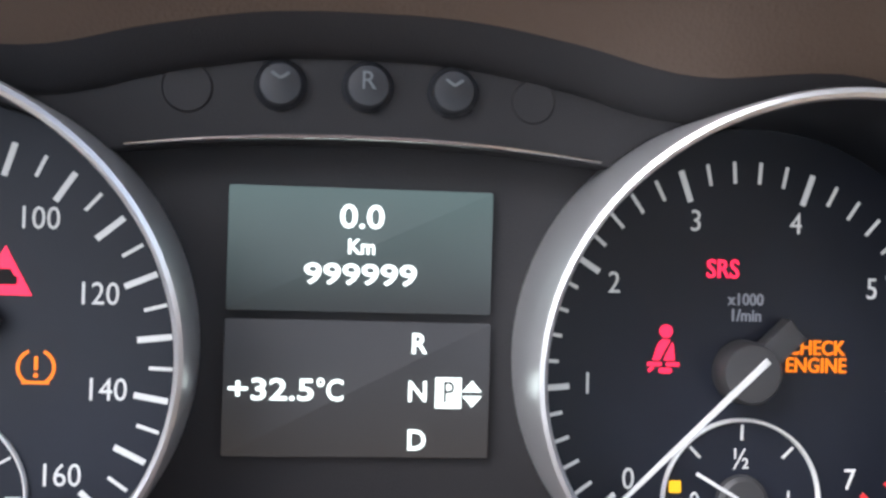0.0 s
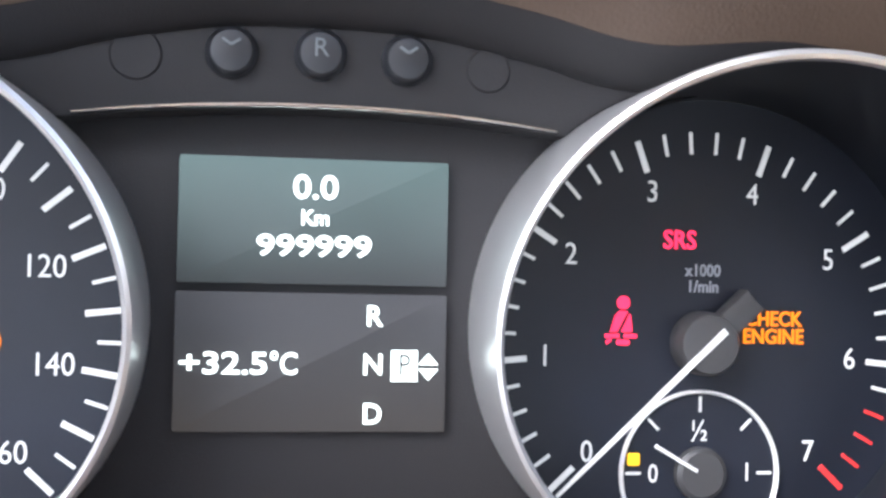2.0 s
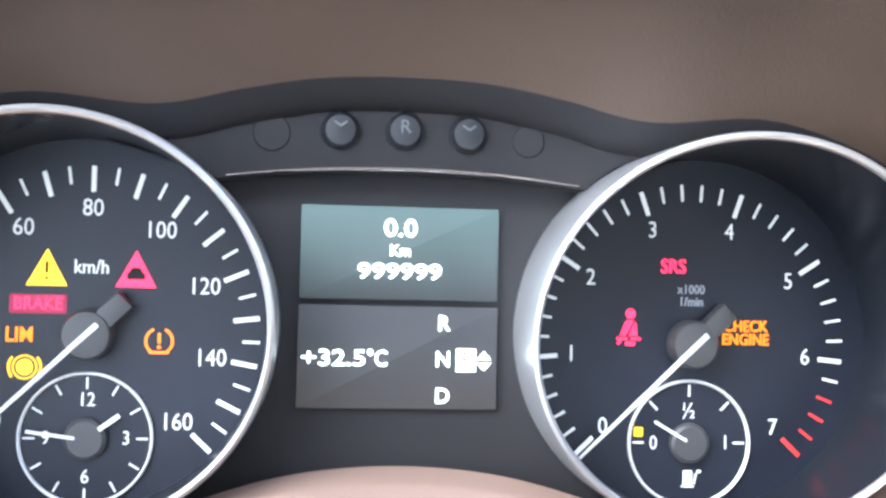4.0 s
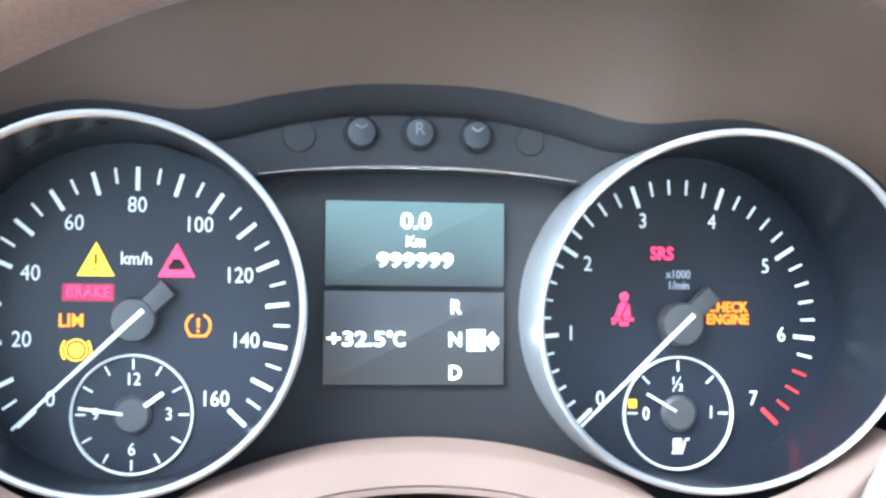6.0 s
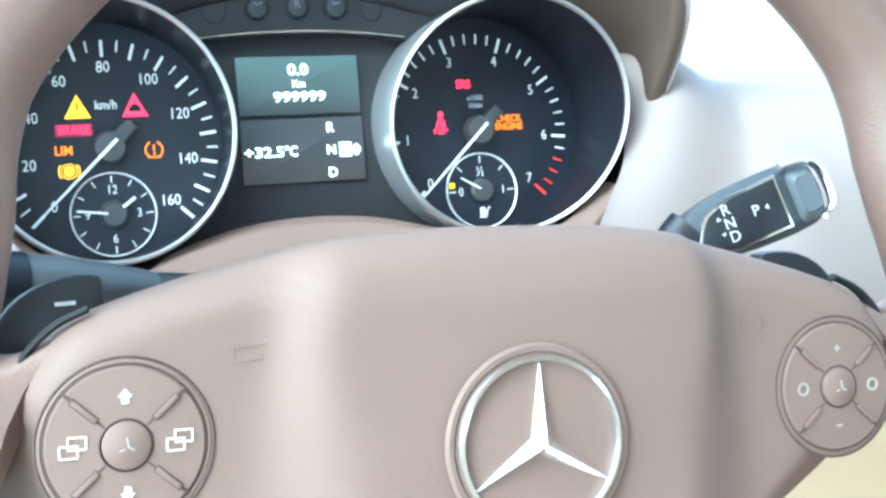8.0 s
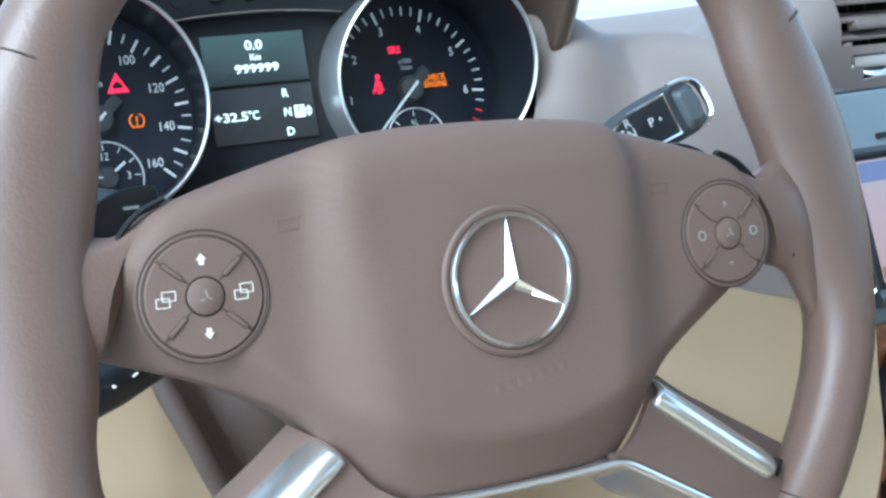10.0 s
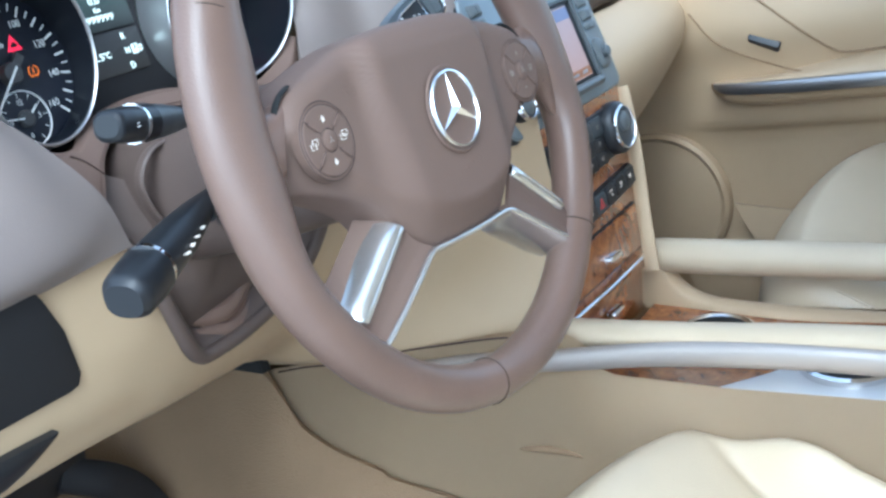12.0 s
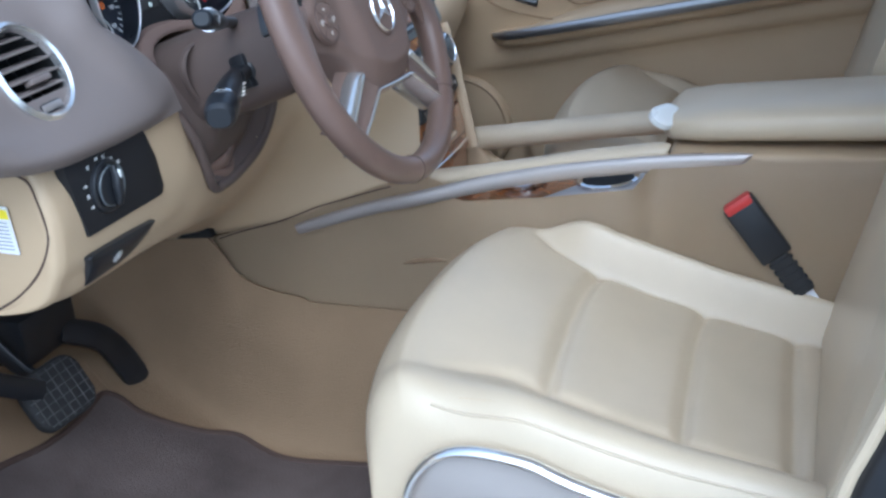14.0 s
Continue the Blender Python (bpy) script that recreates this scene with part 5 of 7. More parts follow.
    body = [(-0.047, -0.004), (-0.036, 0.01), (-0.018, 0.0165), (0.01, 0.0195), (0.03, 0.019), (0.041, 0.015), (0.045, 0.0), (0.041, -0.014), (0.03, -0.018), (0.0, -0.0185), (-0.025, -0.0155), (-0.04, -0.01)]
    part("body", pillow(body, g, lambda x, y, s: -0.001 + 0.004 * min(1, s / 0.3), -0.018, 8, 3), SLATE, gear, "dark grey selector body")
    panel = [(-0.033, -0.007), (-0.024, 0.0065), (-0.008, 0.0125), (0.019, 0.014), (0.019, -0.013), (-0.012, -0.0135), (-0.028, -0.0115)]
    fine = [tuple(p)[:2] for p in curve_points([(x, y, 0) for x, y in panel[:3]], 4)][:-1] + panel[2:]
    part("frame", slab(offset(fine, -0.0016), g, 0.0, 0.0046, 0.0008), CHROME, gear, "chrome frame")
    face = part("face", slab(fine, g, 0.0, 0.0052, 0.0004), BLACK, gear, "gloss black face")
    for t, x, y in (("R", -0.013, 0.0075), ("N", -0.013, 0.0), ("D", -0.013, -0.0075), ("P", 0.003, 0.001)):
        part("letter", letters(t, 0.0085, at(g, x, y, 0.0054, -2), 0.0001), WHITE_INK, face)
    part("marker", join(*[flat(o, at(g, 0, 0, 0.0053)) for o in ([(-0.02, 0.0035), (-0.017, 0.0035), (-0.0185, 0.0055)], [(-0.02, -0.0035), (-0.017, -0.0035), (-0.0185, -0.0055)], [(0.0085, 0.001), (0.0105, 0.0025), (0.0105, -0.0005)])]), WHITE_INK, face)
    part("end_button", pillow(rounded(0.016, 0.03, 0.005, 4, 0.034, 0.0), g, lambda x, y, s: 0.003 + 0.005 * min(1, s / 0.3), -0.014, 6, 1, False), SLATE_BUTTON, gear, "grey park button")
    part("end_trim", sweep([g @ Vector(p) for p in ((0.024, 0.0185, 0.006), (0.038, 0.017, 0.006), (0.0455, 0.009, 0.005), (0.0455, -0.009, 0.005), (0.038, -0.016, 0.004))], 0.0016, 0.0025, g.to_3x3() @ Vector((0, 0, 1)), 8, 5), CHROME, gear, "chrome edge")


build_stalks()

# ---- centre stack ----
SM = Matrix(((1, 0, 0, 0.365), (0, 0.233, -0.9725, -0.25), (0, 0.9725, 0.233, 0.46), (0, 0, 0, 1)))

NV = SM @ Matrix.Translation((0, 0.1625, 0)) @ pose(0, 0, 0, -10.3, 0, 0) @ Matrix.Translation((0, -0.1625, -0.009))  # the reclined navigation unit


def build_stack():
    st = thing("centre_stack", (0.375, -0.23, 0.4), "burl wood centre stack with two drawers and chrome pulls", "centre console")
    part("wood_panel", slab([(-0.097, -0.03), (0.09, -0.03), (0.099, 0.02), (0.115, 0.1), (0.126, 0.168), (-0.085, 0.168), (-0.085, 0.1), (-0.088, 0.05)], SM, -0.06, 0.0, 0.002), WOOD, st, "glossy burl wood veneer")
    part("edge_trim", sweep([SM @ Vector(p) for p in ((0.092, -0.035, 0.002), (0.1025, 0.02, 0.002), (0.1185, 0.1, 0.002), (0.1275, 0.16, -0.001))], 0.0045, 0.012, SM.to_3x3() @ Vector((0, 0, 1)), 10, 5), BEIGE, st, "beige edge strip")
    drawer = part("drawer", slab([(-0.076, -0.006), (0.0865, -0.004), (0.0935, 0.04), (-0.071, 0.036)], SM, -0.01, 0.004, 0.002), WOOD, st, "burl wood drawer front")
    part("joint", slab([(-0.0785, -0.0085), (0.0885, -0.0065), (0.096, 0.0425), (-0.0735, 0.0385)], SM, -0.01, 0.0008, 0.0003), DARK, st)
    part("pull", slab(rounded(0.026, 0.0075, 0.003, 3, 0.009, 0.011), SM, 0.0, 0.013, 0.002), CHROME, drawer, "small chrome pull")
    part("chrome_strip", sweep([SM @ Vector(p) for p in ((-0.09, -0.0165, 0.004), (0.0, -0.0165, 0.005), (0.083, -0.0145, 0.004))], 0.0022, 0.003, SM.to_3x3() @ Vector((0, 0, 1)), 10, 4), CHROME, st, "thin chrome strip")
    low = SM @ pose(0, -0.02, 0, 12, 0, 0)
    lower = part("lower_panel", slab([(-0.095, -0.06), (0.09, -0.06), (0.09, 0.0), (-0.095, 0.0)], low, -0.03, -0.002, 0.002), WOOD, st, "wood ashtray cover")
    part("pull", slab(rounded(0.028, 0.0075, 0.003, 3, 0.004, -0.026), low, 0.0, 0.009, 0.002), CHROME, lower, "small chrome pull")
    # switch bar
    bar = part("switch_bar", slab([(-0.077, 0.054), (-0.073, 0.0495), (-0.066, 0.0495), (0.095, 0.06), (0.0985, 0.0635), (0.1015, 0.081), (0.097, 0.0845), (-0.068, 0.071), (-0.074, 0.068)], SM, -0.01, 0.007, 0.003), BLACK, st, "black bar of rocker switches")
    for i in range(7):
        x = -0.062 + 0.0248 * i
        y = 0.0605 + 0.002 * i
        sw = part("switch", slab(rounded(0.0232, 0.018, 0.002, 3, x, y), SM, 0.003, 0.0088, 0.001), SLATE if i == 3 else BLACK, bar)
        if i == 3:
            part("symbol", join(*[flat(o, SM, 0.0088) for o in (bar2d(x - 0.0055, y - 0.0045, x + 0.0055, y - 0.0045, 0.0011), bar2d(x - 0.0055, y - 0.0045, x, y + 0.005, 0.0011), bar2d(x + 0.0055, y - 0.0045, x, y + 0.005, 0.0011), tri2d(x, y - 0.001, 0.005, 0.0045))]), RED_PLASTIC, sw, "red hazard triangle")
        else:
            glyph = [[bar2d(x - 0.004, y + 0.003, x + 0.003, y + 0.004, 0.0014), disc(0.0016, 10, x + 0.001, y - 0.001)], [bar2d(x - 0.003, y - 0.003, x + 0.003, y + 0.003, 0.0013), bar2d(x - 0.003, y + 0.002, x, y + 0.0025, 0.0013)], [disc(0.0017, 10, x - 0.002, y + 0.001), bar2d(x + 0.001, y - 0.003, x + 0.001, y + 0.003, 0.0012)], [bar2d(x - 0.003, y + 0.0028, x + 0.003, y + 0.0028, 0.001), bar2d(x - 0.003, y, x + 0.003, y, 0.001), bar2d(x - 0.003, y - 0.0028, x + 0.003, y - 0.0028, 0.001)]][i % 4]
            part("symbol", join(*[flat(o, SM, 0.0088) for o in glyph]), SYMBOL, sw)
    # climate panel
    cp = thing("climate_panel", SM @ Vector((0.03, 0.09, 0)), "dark climate control panel with two chrome-ringed dials", "climate control")
    part("plate", slab([(-0.062, 0.094), (0.098, 0.1), (0.102, 0.151), (-0.06, 0.145)], SM, -0.01, 0.005, 0.002), BLACK, cp)
    for i in range(3):
        for j in range(3):
            x, y = -0.0085 + 0.025 * i, (0.1025, 0.1175, 0.135)[j] + 0.0012 * i
            b = part("button", slab(rounded(0.0242, 0.0185 if j == 2 else 0.0142, 0.0012, 2, x, y), SM, 0.003, (0.0064, 0.007, 0.0085)[j], 0.0012), SLATE if j == 2 else BLACK, cp)
            glyph = [[bar2d(x - 0.003, y + 0.0012, x + 0.003, y + 0.0016, 0.0012), bar2d(x - 0.003, y - 0.0014, x + 0.001, y - 0.0012, 0.0012)], [bar2d(x - 0.002, y - 0.002, x + 0.002, y + 0.0022, 0.001), disc(0.0014, 10, x - 0.001, y + 0.0016)], [bar2d(x - 0.0022, y - 0.002, x - 0.0022, y + 0.002, 0.0012), bar2d(x, y - 0.002, x, y + 0.002, 0.0012), bar2d(x + 0.0022, y - 0.002, x + 0.0022, y + 0.002, 0.0012)]][(i + 2 * j) % 3]
            part("symbol", join(*[flat(o, SM, (0.0064, 0.007, 0.0085)[j], 0.0002) for o in glyph]), BUTTON_INK, b)
    for x, y in ((-0.05, 0.119), (0.083, 0.126)):
        m = at(SM, x, y, 0.004)
        d = part("dial", lathe([(0.0275, 0.0), (0.027, 0.009), (0.0245, 0.0125), (0.0232, 0.0135)], m, 48), BLACK, cp, "black rotary dial")
        part("dial_ring", lathe([(0.0232, 0.0125), (0.0226, 0.0152), (0.0212, 0.0158), (0.0205, 0.0145), (0.0204, 0.012)], m, 48), CHROME, d, "chrome ring")
        part("dial_face", lathe([(0.0204, 0.0125), (0.01, 0.0128), (0.0001, 0.0128)], m, 32), SLATE, d)
        part("knob", lathe([(0.0105, 0.0128), (0.0098, 0.016), (0.007, 0.0178), (0.0001, 0.0182)], at(m, 0, 0.006), 24), SLATE_BUTTON, d, "grey domed button")
        if x < 0:
            part("indicator", flat(rounded(0.007, 0.0035, 0.001, 2, 0.003, -0.0125), m, 0.0129), RED, d, "lit red indicator")
            part("indicator", flat(disc(0.0011, 8, -0.006, -0.014), m, 0.0129), NAV_BAND, d, "small blue light")
    # navigation unit
    nav = thing("navigation_unit", NV @ Vector((0.012, 0.17, 0)), "blue-grey navigation unit with a lit pink screen", "car stereo")
    outline = [tuple(p)[:2] for p in curve_points([(x, y, 0) for x, y in ((-0.104, 0.166), (-0.09, 0.163), (-0.03, 0.1625), (0.06, 0.1625), (0.114, 0.163), (0.129, 0.166), (0.133, 0.176), (0.1335, 0.22), (0.132, 0.28), (0.129, 0.296), (0.12, 0.3025), (0.05, 0.304), (-0.03, 0.304), (-0.096, 0.3025), (-0.105, 0.296), (-0.108, 0.28), (-0.109, 0.22), (-0.108, 0.176))], 4, True)]
    part("surround", slab(offset(outline, -0.0025), NV, -0.05, 0.009, 0.003, 2), BLACK, nav, "black outline of the unit")
    part("housing", slab(outline, NV, -0.045, 0.012, 0.003, 3), SLATE_NAV, nav, "silver-grey plastic housing")
    part("bezel", slab(rounded(0.152, 0.089, 0.003, 3, 0.0125, 0.2235), NV, 0.0, 0.0126, 0.0004), BLACK, nav, "black screen surround")
    scr = part("screen", slab(rounded(0.131, 0.0745, 0.001, 2, 0.012, 0.2235), NV, 0.0, 0.0128, 0.0002), NAV_SCREEN, nav, "lit pinkish screen")
    part("screen_band", flat(rounded(0.13, 0.012, 0.001, 2, 0.012, 0.2535), NV, 0.0129, 0.0002), NAV_BAND, scr, "violet header on the screen")
    part("screen_strip", flat(rounded(0.13, 0.0085, 0.001, 2, 0.012, 0.1915), NV, 0.0129, 0.0002), NAV_STRIP, scr, "orange-brown strip on the screen")
    for i in range(6):
        part("text_bar", flat(bar2d(-0.045 + 0.0205 * i, 0.1915, -0.033 + 0.0205 * i, 0.1915, 0.0028), NV, 0.0132, 0.0001), GREY_INK, scr)
    # raised dark frame, deepest on the far side, and a bright lip below
    for q0, q1 in (((-0.0625, 0.266, 0.0125), (0.0875, 0.266, 0.0125)), ((0.0875, 0.266, 0.0125), (0.0875, 0.1815, 0.0125)), ((-0.0635, 0.266, 0.0125), (-0.0635, 0.1815, 0.0125))):
        part("screen_rim", sweep([NV @ Vector(q0), NV @ Vector([(a + b) / 2 for a, b in zip(q0, q1)]), NV @ Vector(q1)], 0.0028, 0.0045, NV.to_3x3() @ Vector((0, 0, 1)), 10, 3), SLATE, nav, "dark raised screen rim")
    part("lower_lip", sweep([NV @ Vector((x, 0.1775, 0.012)) for x in (-0.064, 0.0, 0.05, 0.0885)], 0.0052, 0.0065, NV.to_3x3() @ Vector((0, 0, 1)), 12, 3), SLATE_BUTTON, nav, "lighter lower lip")
    part("disc_slot", slab(rounded(0.104, 0.0042, 0.0015, 2, 0.02, 0.2745), NV, 0.0, 0.0125, 0.0003), DARK, nav, "dark disc slot")
    # grey strip that draws the shade on the slot's lower edge
    part("slot_shade", slab(rounded(0.1, 0.0016, 0.0007, 2, 0.02, 0.2722), NV, 0.0, 0.0127, 0.0002), SLATE_BUTTON, nav)
    part("eject_symbol", join(flat([(0.0155, 0.2842), (0.0295, 0.2842), (0.0225, 0.2878)], NV, 0.0121), flat(bar2d(0.0185, 0.2832, 0.0265, 0.2832, 0.0018), NV, 0.0121)), DARK, nav)
    for s in (1, -1):
        x0 = 0.012 + s * 0.0985
        for i in range(5):
            h = 0.0125 if i < 4 else 0.0075
            y = 0.2868 - 0.0142 * i + (0.002 if i == 4 else 0)
            b = part("button", pillow(rounded(0.0205, h, 0.0028, 3, x0, y), NV, lambda x, y, s: 0.0135 + 0.0035 * min(1, s / 0.3), 0.008, 5, 1, False), SLATE_BUTTON, nav, "pale grey button")
            if i < 4:
                part("button_mark", slab(bar2d(x0 - 0.001, y - 0.0035, x0 - 0.001, y + 0.0035, 0.0012), NV, 0.016, 0.0175, 0.0004), SLATE, b)
        if s > 0:
            part("cursor_ring", pillow(rounded(0.023, 0.0335, 0.0105, 5, x0, 0.2015), NV, lambda x, y, s: 0.0135 + 0.004 * min(1, s / 0.25), 0.008, 5, 1, False), SLATE_BUTTON, nav, "oval cursor rocker")
            part("cursor_groove", lathe([(0.0072, 0.0), (0.0068, 0.0012), (0.0062, 0.0)], at(NV, x0, 0.2015, 0.0172), 28), SLATE, nav)
            part("knob", lathe([(0.0058, 0.0), (0.0056, 0.005), (0.0045, 0.0064), (0.0001, 0.0068)], at(NV, x0, 0.2015, 0.0165), 28), SLATE_BUTTON, nav, "round grey cursor key")
        else:
            kn = part("volume_knob", lathe([(0.0135, 0.0), (0.0132, 0.012), (0.0118, 0.015), (0.0105, 0.0152)], at(NV, x0, 0.19, 0.012), 36), BLACK, nav, "black volume knob")
            part("knob_ring", lathe([(0.0138, 0.0105), (0.0132, 0.0145), (0.0118, 0.0158), (0.0108, 0.0146)], at(NV, x0, 0.19, 0.012), 36), CHROME, kn, "chrome ring")
            part("knob_cap", lathe([(0.0108, 0.0146), (0.006, 0.0165), (0.0001, 0.017)], at(NV, x0, 0.19, 0.012), 32), SLATE_BUTTON, kn)
    # switch pad between selector and navigation
    pad = thing("switch_pad", (0.3, -0.14, 0.69), "small dark switch pad on the dashboard", "switch panel")
    pm = Matrix.Translation((0.305, -0.142, 0.722)) @ SM.to_3x3().to_4x4() @ pose(0, 0, 0, 0, 10, 4)
    part("plate", slab(rounded(0.078, 0.06, 0.01, 4), pm, -0.01, 0.004, 0.002), SLATE, pad)
    for i in range(2):
        for j in range(2):
            b = part("button", slab(rounded(0.032, 0.02, 0.002, 2, -0.018 + 0.036 * i, -0.014 + 0.027 * j), pm, 0.002, 0.007, 0.001), SLATE_BUTTON, pad)
            part("symbol", flat(bar2d(-0.024 + 0.036 * i, -0.014 + 0.027 * j, -0.012 + 0.036 * i, -0.014 + 0.027 * j, 0.003), pm, 0.007, 0.0002), WHITE_INK, b)
    # centre and outer round vents
    def vent(name, m, r, label):
        v = thing(name, m.translation, label, "air vent")
        part("vent_ring", lathe([(r + 0.006, -0.012), (r + 0.003, -0.004), (r + 0.0025, 0.003), (r - 0.002, 0.0065), (r - 0.005, 0.004), (r - 0.006, -0.004)], m, 64), SILVER, v, "satin silver ring")
        part("duct", lathe([(r - 0.006, -0.004), (r - 0.007, -0.03), (r - 0.01, -0.045), (0.0001, -0.045)], m, 40), DARK, v)
        for i in range(5):
            y = -r * 0.3 + r * 1.05 * i / 4
            half = math.sqrt(max(0, (r - 0.007) ** 2 - y * y))
            part("slat", box(at(m, 0, y, -0.008) @ pose(0, 0, 0, 25, 0, 0), 2 * half, 0.0022, 0.016, 0.0007), DASH, v)
        for i in range(4):
            x = -r * 0.55 + r * 1.1 * i / 3
            half = math.sqrt(max(0, (r - 0.009) ** 2 - x * x))
            part("blade", box(at(m, x, 0, -0.03), 0.0018, 2 * half, 0.014, 0.0005), BLACK, v)
        chord = [((r - 0.0055) * math.cos(radians(a)), (r - 0.0055) * math.sin(radians(a))) for a in range(213, 328, 6)]
        part("lower_plate", slab(chord, m, -0.02, -0.001, 0.001), DASH, v, "brown lower plate")
        part("thumb_tab", box(at(m, 0.006, -r * 0.18, -0.002), 0.034, 0.006, 0.01, 0.002), DASH, v)
        part("wheel_recess", slab(rounded(0.034, 0.0105, 0.004, 3, 0.0, -r * 0.73), m, -0.004, -0.0002, 0.0002), BLACK, v)
        part("damper_wheel", box(at(m, 0.0, -r * 0.73, 0.0), 0.031, 0.0075, 0.004, 0.0015), SILVER_RAIL, v, "grey thumb wheel")
        return v
    vent("air_vent", VENT_OUTER, 0.0505, "round outer air vent with silver ring and brown slats")
    vent("air_vent", VENT_CENTRE, 0.044, "round centre air vent with silver ring above the stereo")


build_stack()


# ---- light switch, parking brake release, end cap label ----
def build_knee_controls():
    ls = thing("light_switch", (-0.25, -0.1, 0.57), "rotary headlamp switch on a black panel", "light switch")
    m = at(FRONT, 0, 0, 0.1035)
    o = [(-0.313, 0.5615), (-0.181, 0.5595), (-0.173, 0.561), (-0.169, 0.569), (-0.1755, 0.603), (-0.188, 0.6305), (-0.195, 0.6405), (-0.334, 0.6405), (-0.3235, 0.603)]
    part("panel", slab(o, m, -0.01, 0.0015, 0.001), FASCIA, ls, "black panel")
    d = at(m, -0.272, 0.602, 0.0015)
    part("dial", lathe([(0.028, 0.0), (0.0275, 0.003), (0.0255, 0.0045), (0.0225, 0.0045), (0.0215, 0.002)], d, 48), BLACK, ls, "black dial ring")
    part("knob", lathe([(0.0215, 0.002), (0.021, 0.006), (0.019, 0.0075), (0.0001, 0.008)], d, 40), BLACK, ls)
    # grey ring painted on as the highlight of the knob's edge
    part("ring_glint", lathe([(0.0212, 0.0062), (0.0206, 0.0072), (0.02, 0.0072)], d, 48), SLATE_BUTTON, ls, "glint of the knob's edge, painted as a grey ring")
    part("grip", sweep([d @ Vector((0.0025 * math.cos(radians(a)), y, 0.008 + 0.005 * max(0.0, 1 - (y / 0.021) ** 4))) for a, y in ((0, -0.0205), (30, -0.018), (60, -0.008), (90, 0.0), (60, 0.008), (30, 0.018), (0, 0.0205))], [0.002, 0.0038, 0.0045, 0.0045, 0.0045, 0.0038, 0.002], [0.002, 0.004, 0.005, 0.005, 0.005, 0.004, 0.002], d.to_3x3() @ Vector((0, 0, 1)), 14, 5, power=0.7), BLACK, ls, "raised grip bar")
    part("grip_mark", slab(bar2d(0.0, 0.009, 0.0, 0.017, 0.0018), at(d, 0.0015, 0.0), 0.015, 0.0188, 0.0003), WHITE_INK, ls)
    # pale grey arc stands for the light caught by the dial's edge
    part("glint", sweep([d @ Vector((0.025 * math.cos(radians(a)), 0.025 * math.sin(radians(a)), 0.0045)) for a in (-70, -40, -10, 20, 45)], 0.0016, 0.001, d.to_3x3() @ Vector((0, 0, 1)), 8, 4), SLATE_BUTTON, ls, "highlight on the dial edge, painted as a pale arc")
    for k, (x, y) in enumerate(((-0.299, 0.588), (-0.3035, 0.6), (-0.305, 0.6115), (-0.2965, 0.628), (-0.2805, 0.633), (-0.269, 0.6315), (-0.2565, 0.6265), (-0.2455, 0.6185))):
        shape = [[disc(0.0016, 10, x, y), bar2d(x - 0.003, y - 0.0012, x - 0.0035, y + 0.0014, 0.0008)], [bar2d(x - 0.0022, y - 0.0012, x + 0.0022, y - 0.0008, 0.001), bar2d(x - 0.001, y + 0.0016, x + 0.0024, y + 0.002, 0.001), disc(0.0012, 8, x - 0.0012, y + 0.001)]][k % 2]
        part("symbol", join(*[flat(p, m, 0.0015) for p in shape]), WHITE_INK, ls)
    pb = thing("brake_release", (-0.255, -0.08, 0.5), "black parking brake release handle with white mark", "brake handle")
    skin = lambda z: float(np.interp(z, (0.5, 0.508, 0.516, 0.527, 0.535, 0.545), (-0.071, -0.081, -0.0875, -0.0945, -0.098, -0.1002)))
    o = curve_points([(-0.304, 0.5015, 0), (-0.309, 0.512, 0), (-0.317, 0.534, 0), (-0.319, 0.542, 0), (-0.3, 0.5425, 0), (-0.25, 0.541, 0), (-0.205, 0.538, 0), (-0.195, 0.5365, 0), (-0.203, 0.53, 0), (-0.22, 0.516, 0), (-0.236, 0.5055, 0), (-0.252, 0.503, 0), (-0.28, 0.5025, 0)], 3, True)
    rows = [[Vector((-0.255 + (p.x + 0.255) * k, skin(0.522 + (p.y - 0.522) * k) - lift, 0.522 + (p.y - 0.522) * k)) for p in o] for k, lift in ((1.0, -0.006), (1.0, 0.004), (0.97, 0.006), (0.75, 0.0075), (0.4, 0.008), (0.02, 0.008))]
    hd = part("handle", grid_bm(rows, close_u=True)[0], BLACK, pb, "black handle")
    mk = Matrix.Translation((-0.2694, -0.1014, 0.5234)) @ FRONT.to_3x3().to_4x4() @ pose(0, 0, 0, 32.5, 0, 0)
    part("symbol", join(*[flat(p, mk, 0.0) for p in ring2d(0.0042, 0.0056) + [bar2d(-0.0015, -0.0025, -0.0015, 0.0028, 0.0014), disc(0.0016, 12, 0.0006, 0.0012)] + ring2d(0.0062, 0.0072)]), WHITE_INK, hd, "white brake mark")
    lb = thing("warning_label", (-0.352, -0.02, 0.555), "white paper label with a yellow band", "label")
    p, q = Vector((-0.3545, -0.048, 0.606)), Vector((-0.3535, -0.052, 0.556))
    along = Vector((0.012, 0.12, 0)).normalized()
    down = (q - p).normalized()
    nrm = along.cross(down).normalized()
    if nrm.x > 0:
        nrm = -nrm
    lm = Matrix.Identity(4)
    for i in range(3):
        lm[i][0], lm[i][1], lm[i][2], lm[i][3] = along[i], -down[i], nrm[i], p[i]
    sheet_ = part("paper", flat([(0, 0), (0.066, 0), (0.066, -0.05), (0, -0.05)], lm, 0.001, 0.0006), PAPER, lb)
    part("band", flat([(0.001, -0.003), (0.065, -0.003), (0.065, -0.013), (0.001, -0.013)], lm, 0.0016, 0.0003), YELLOW_INK, sheet_)
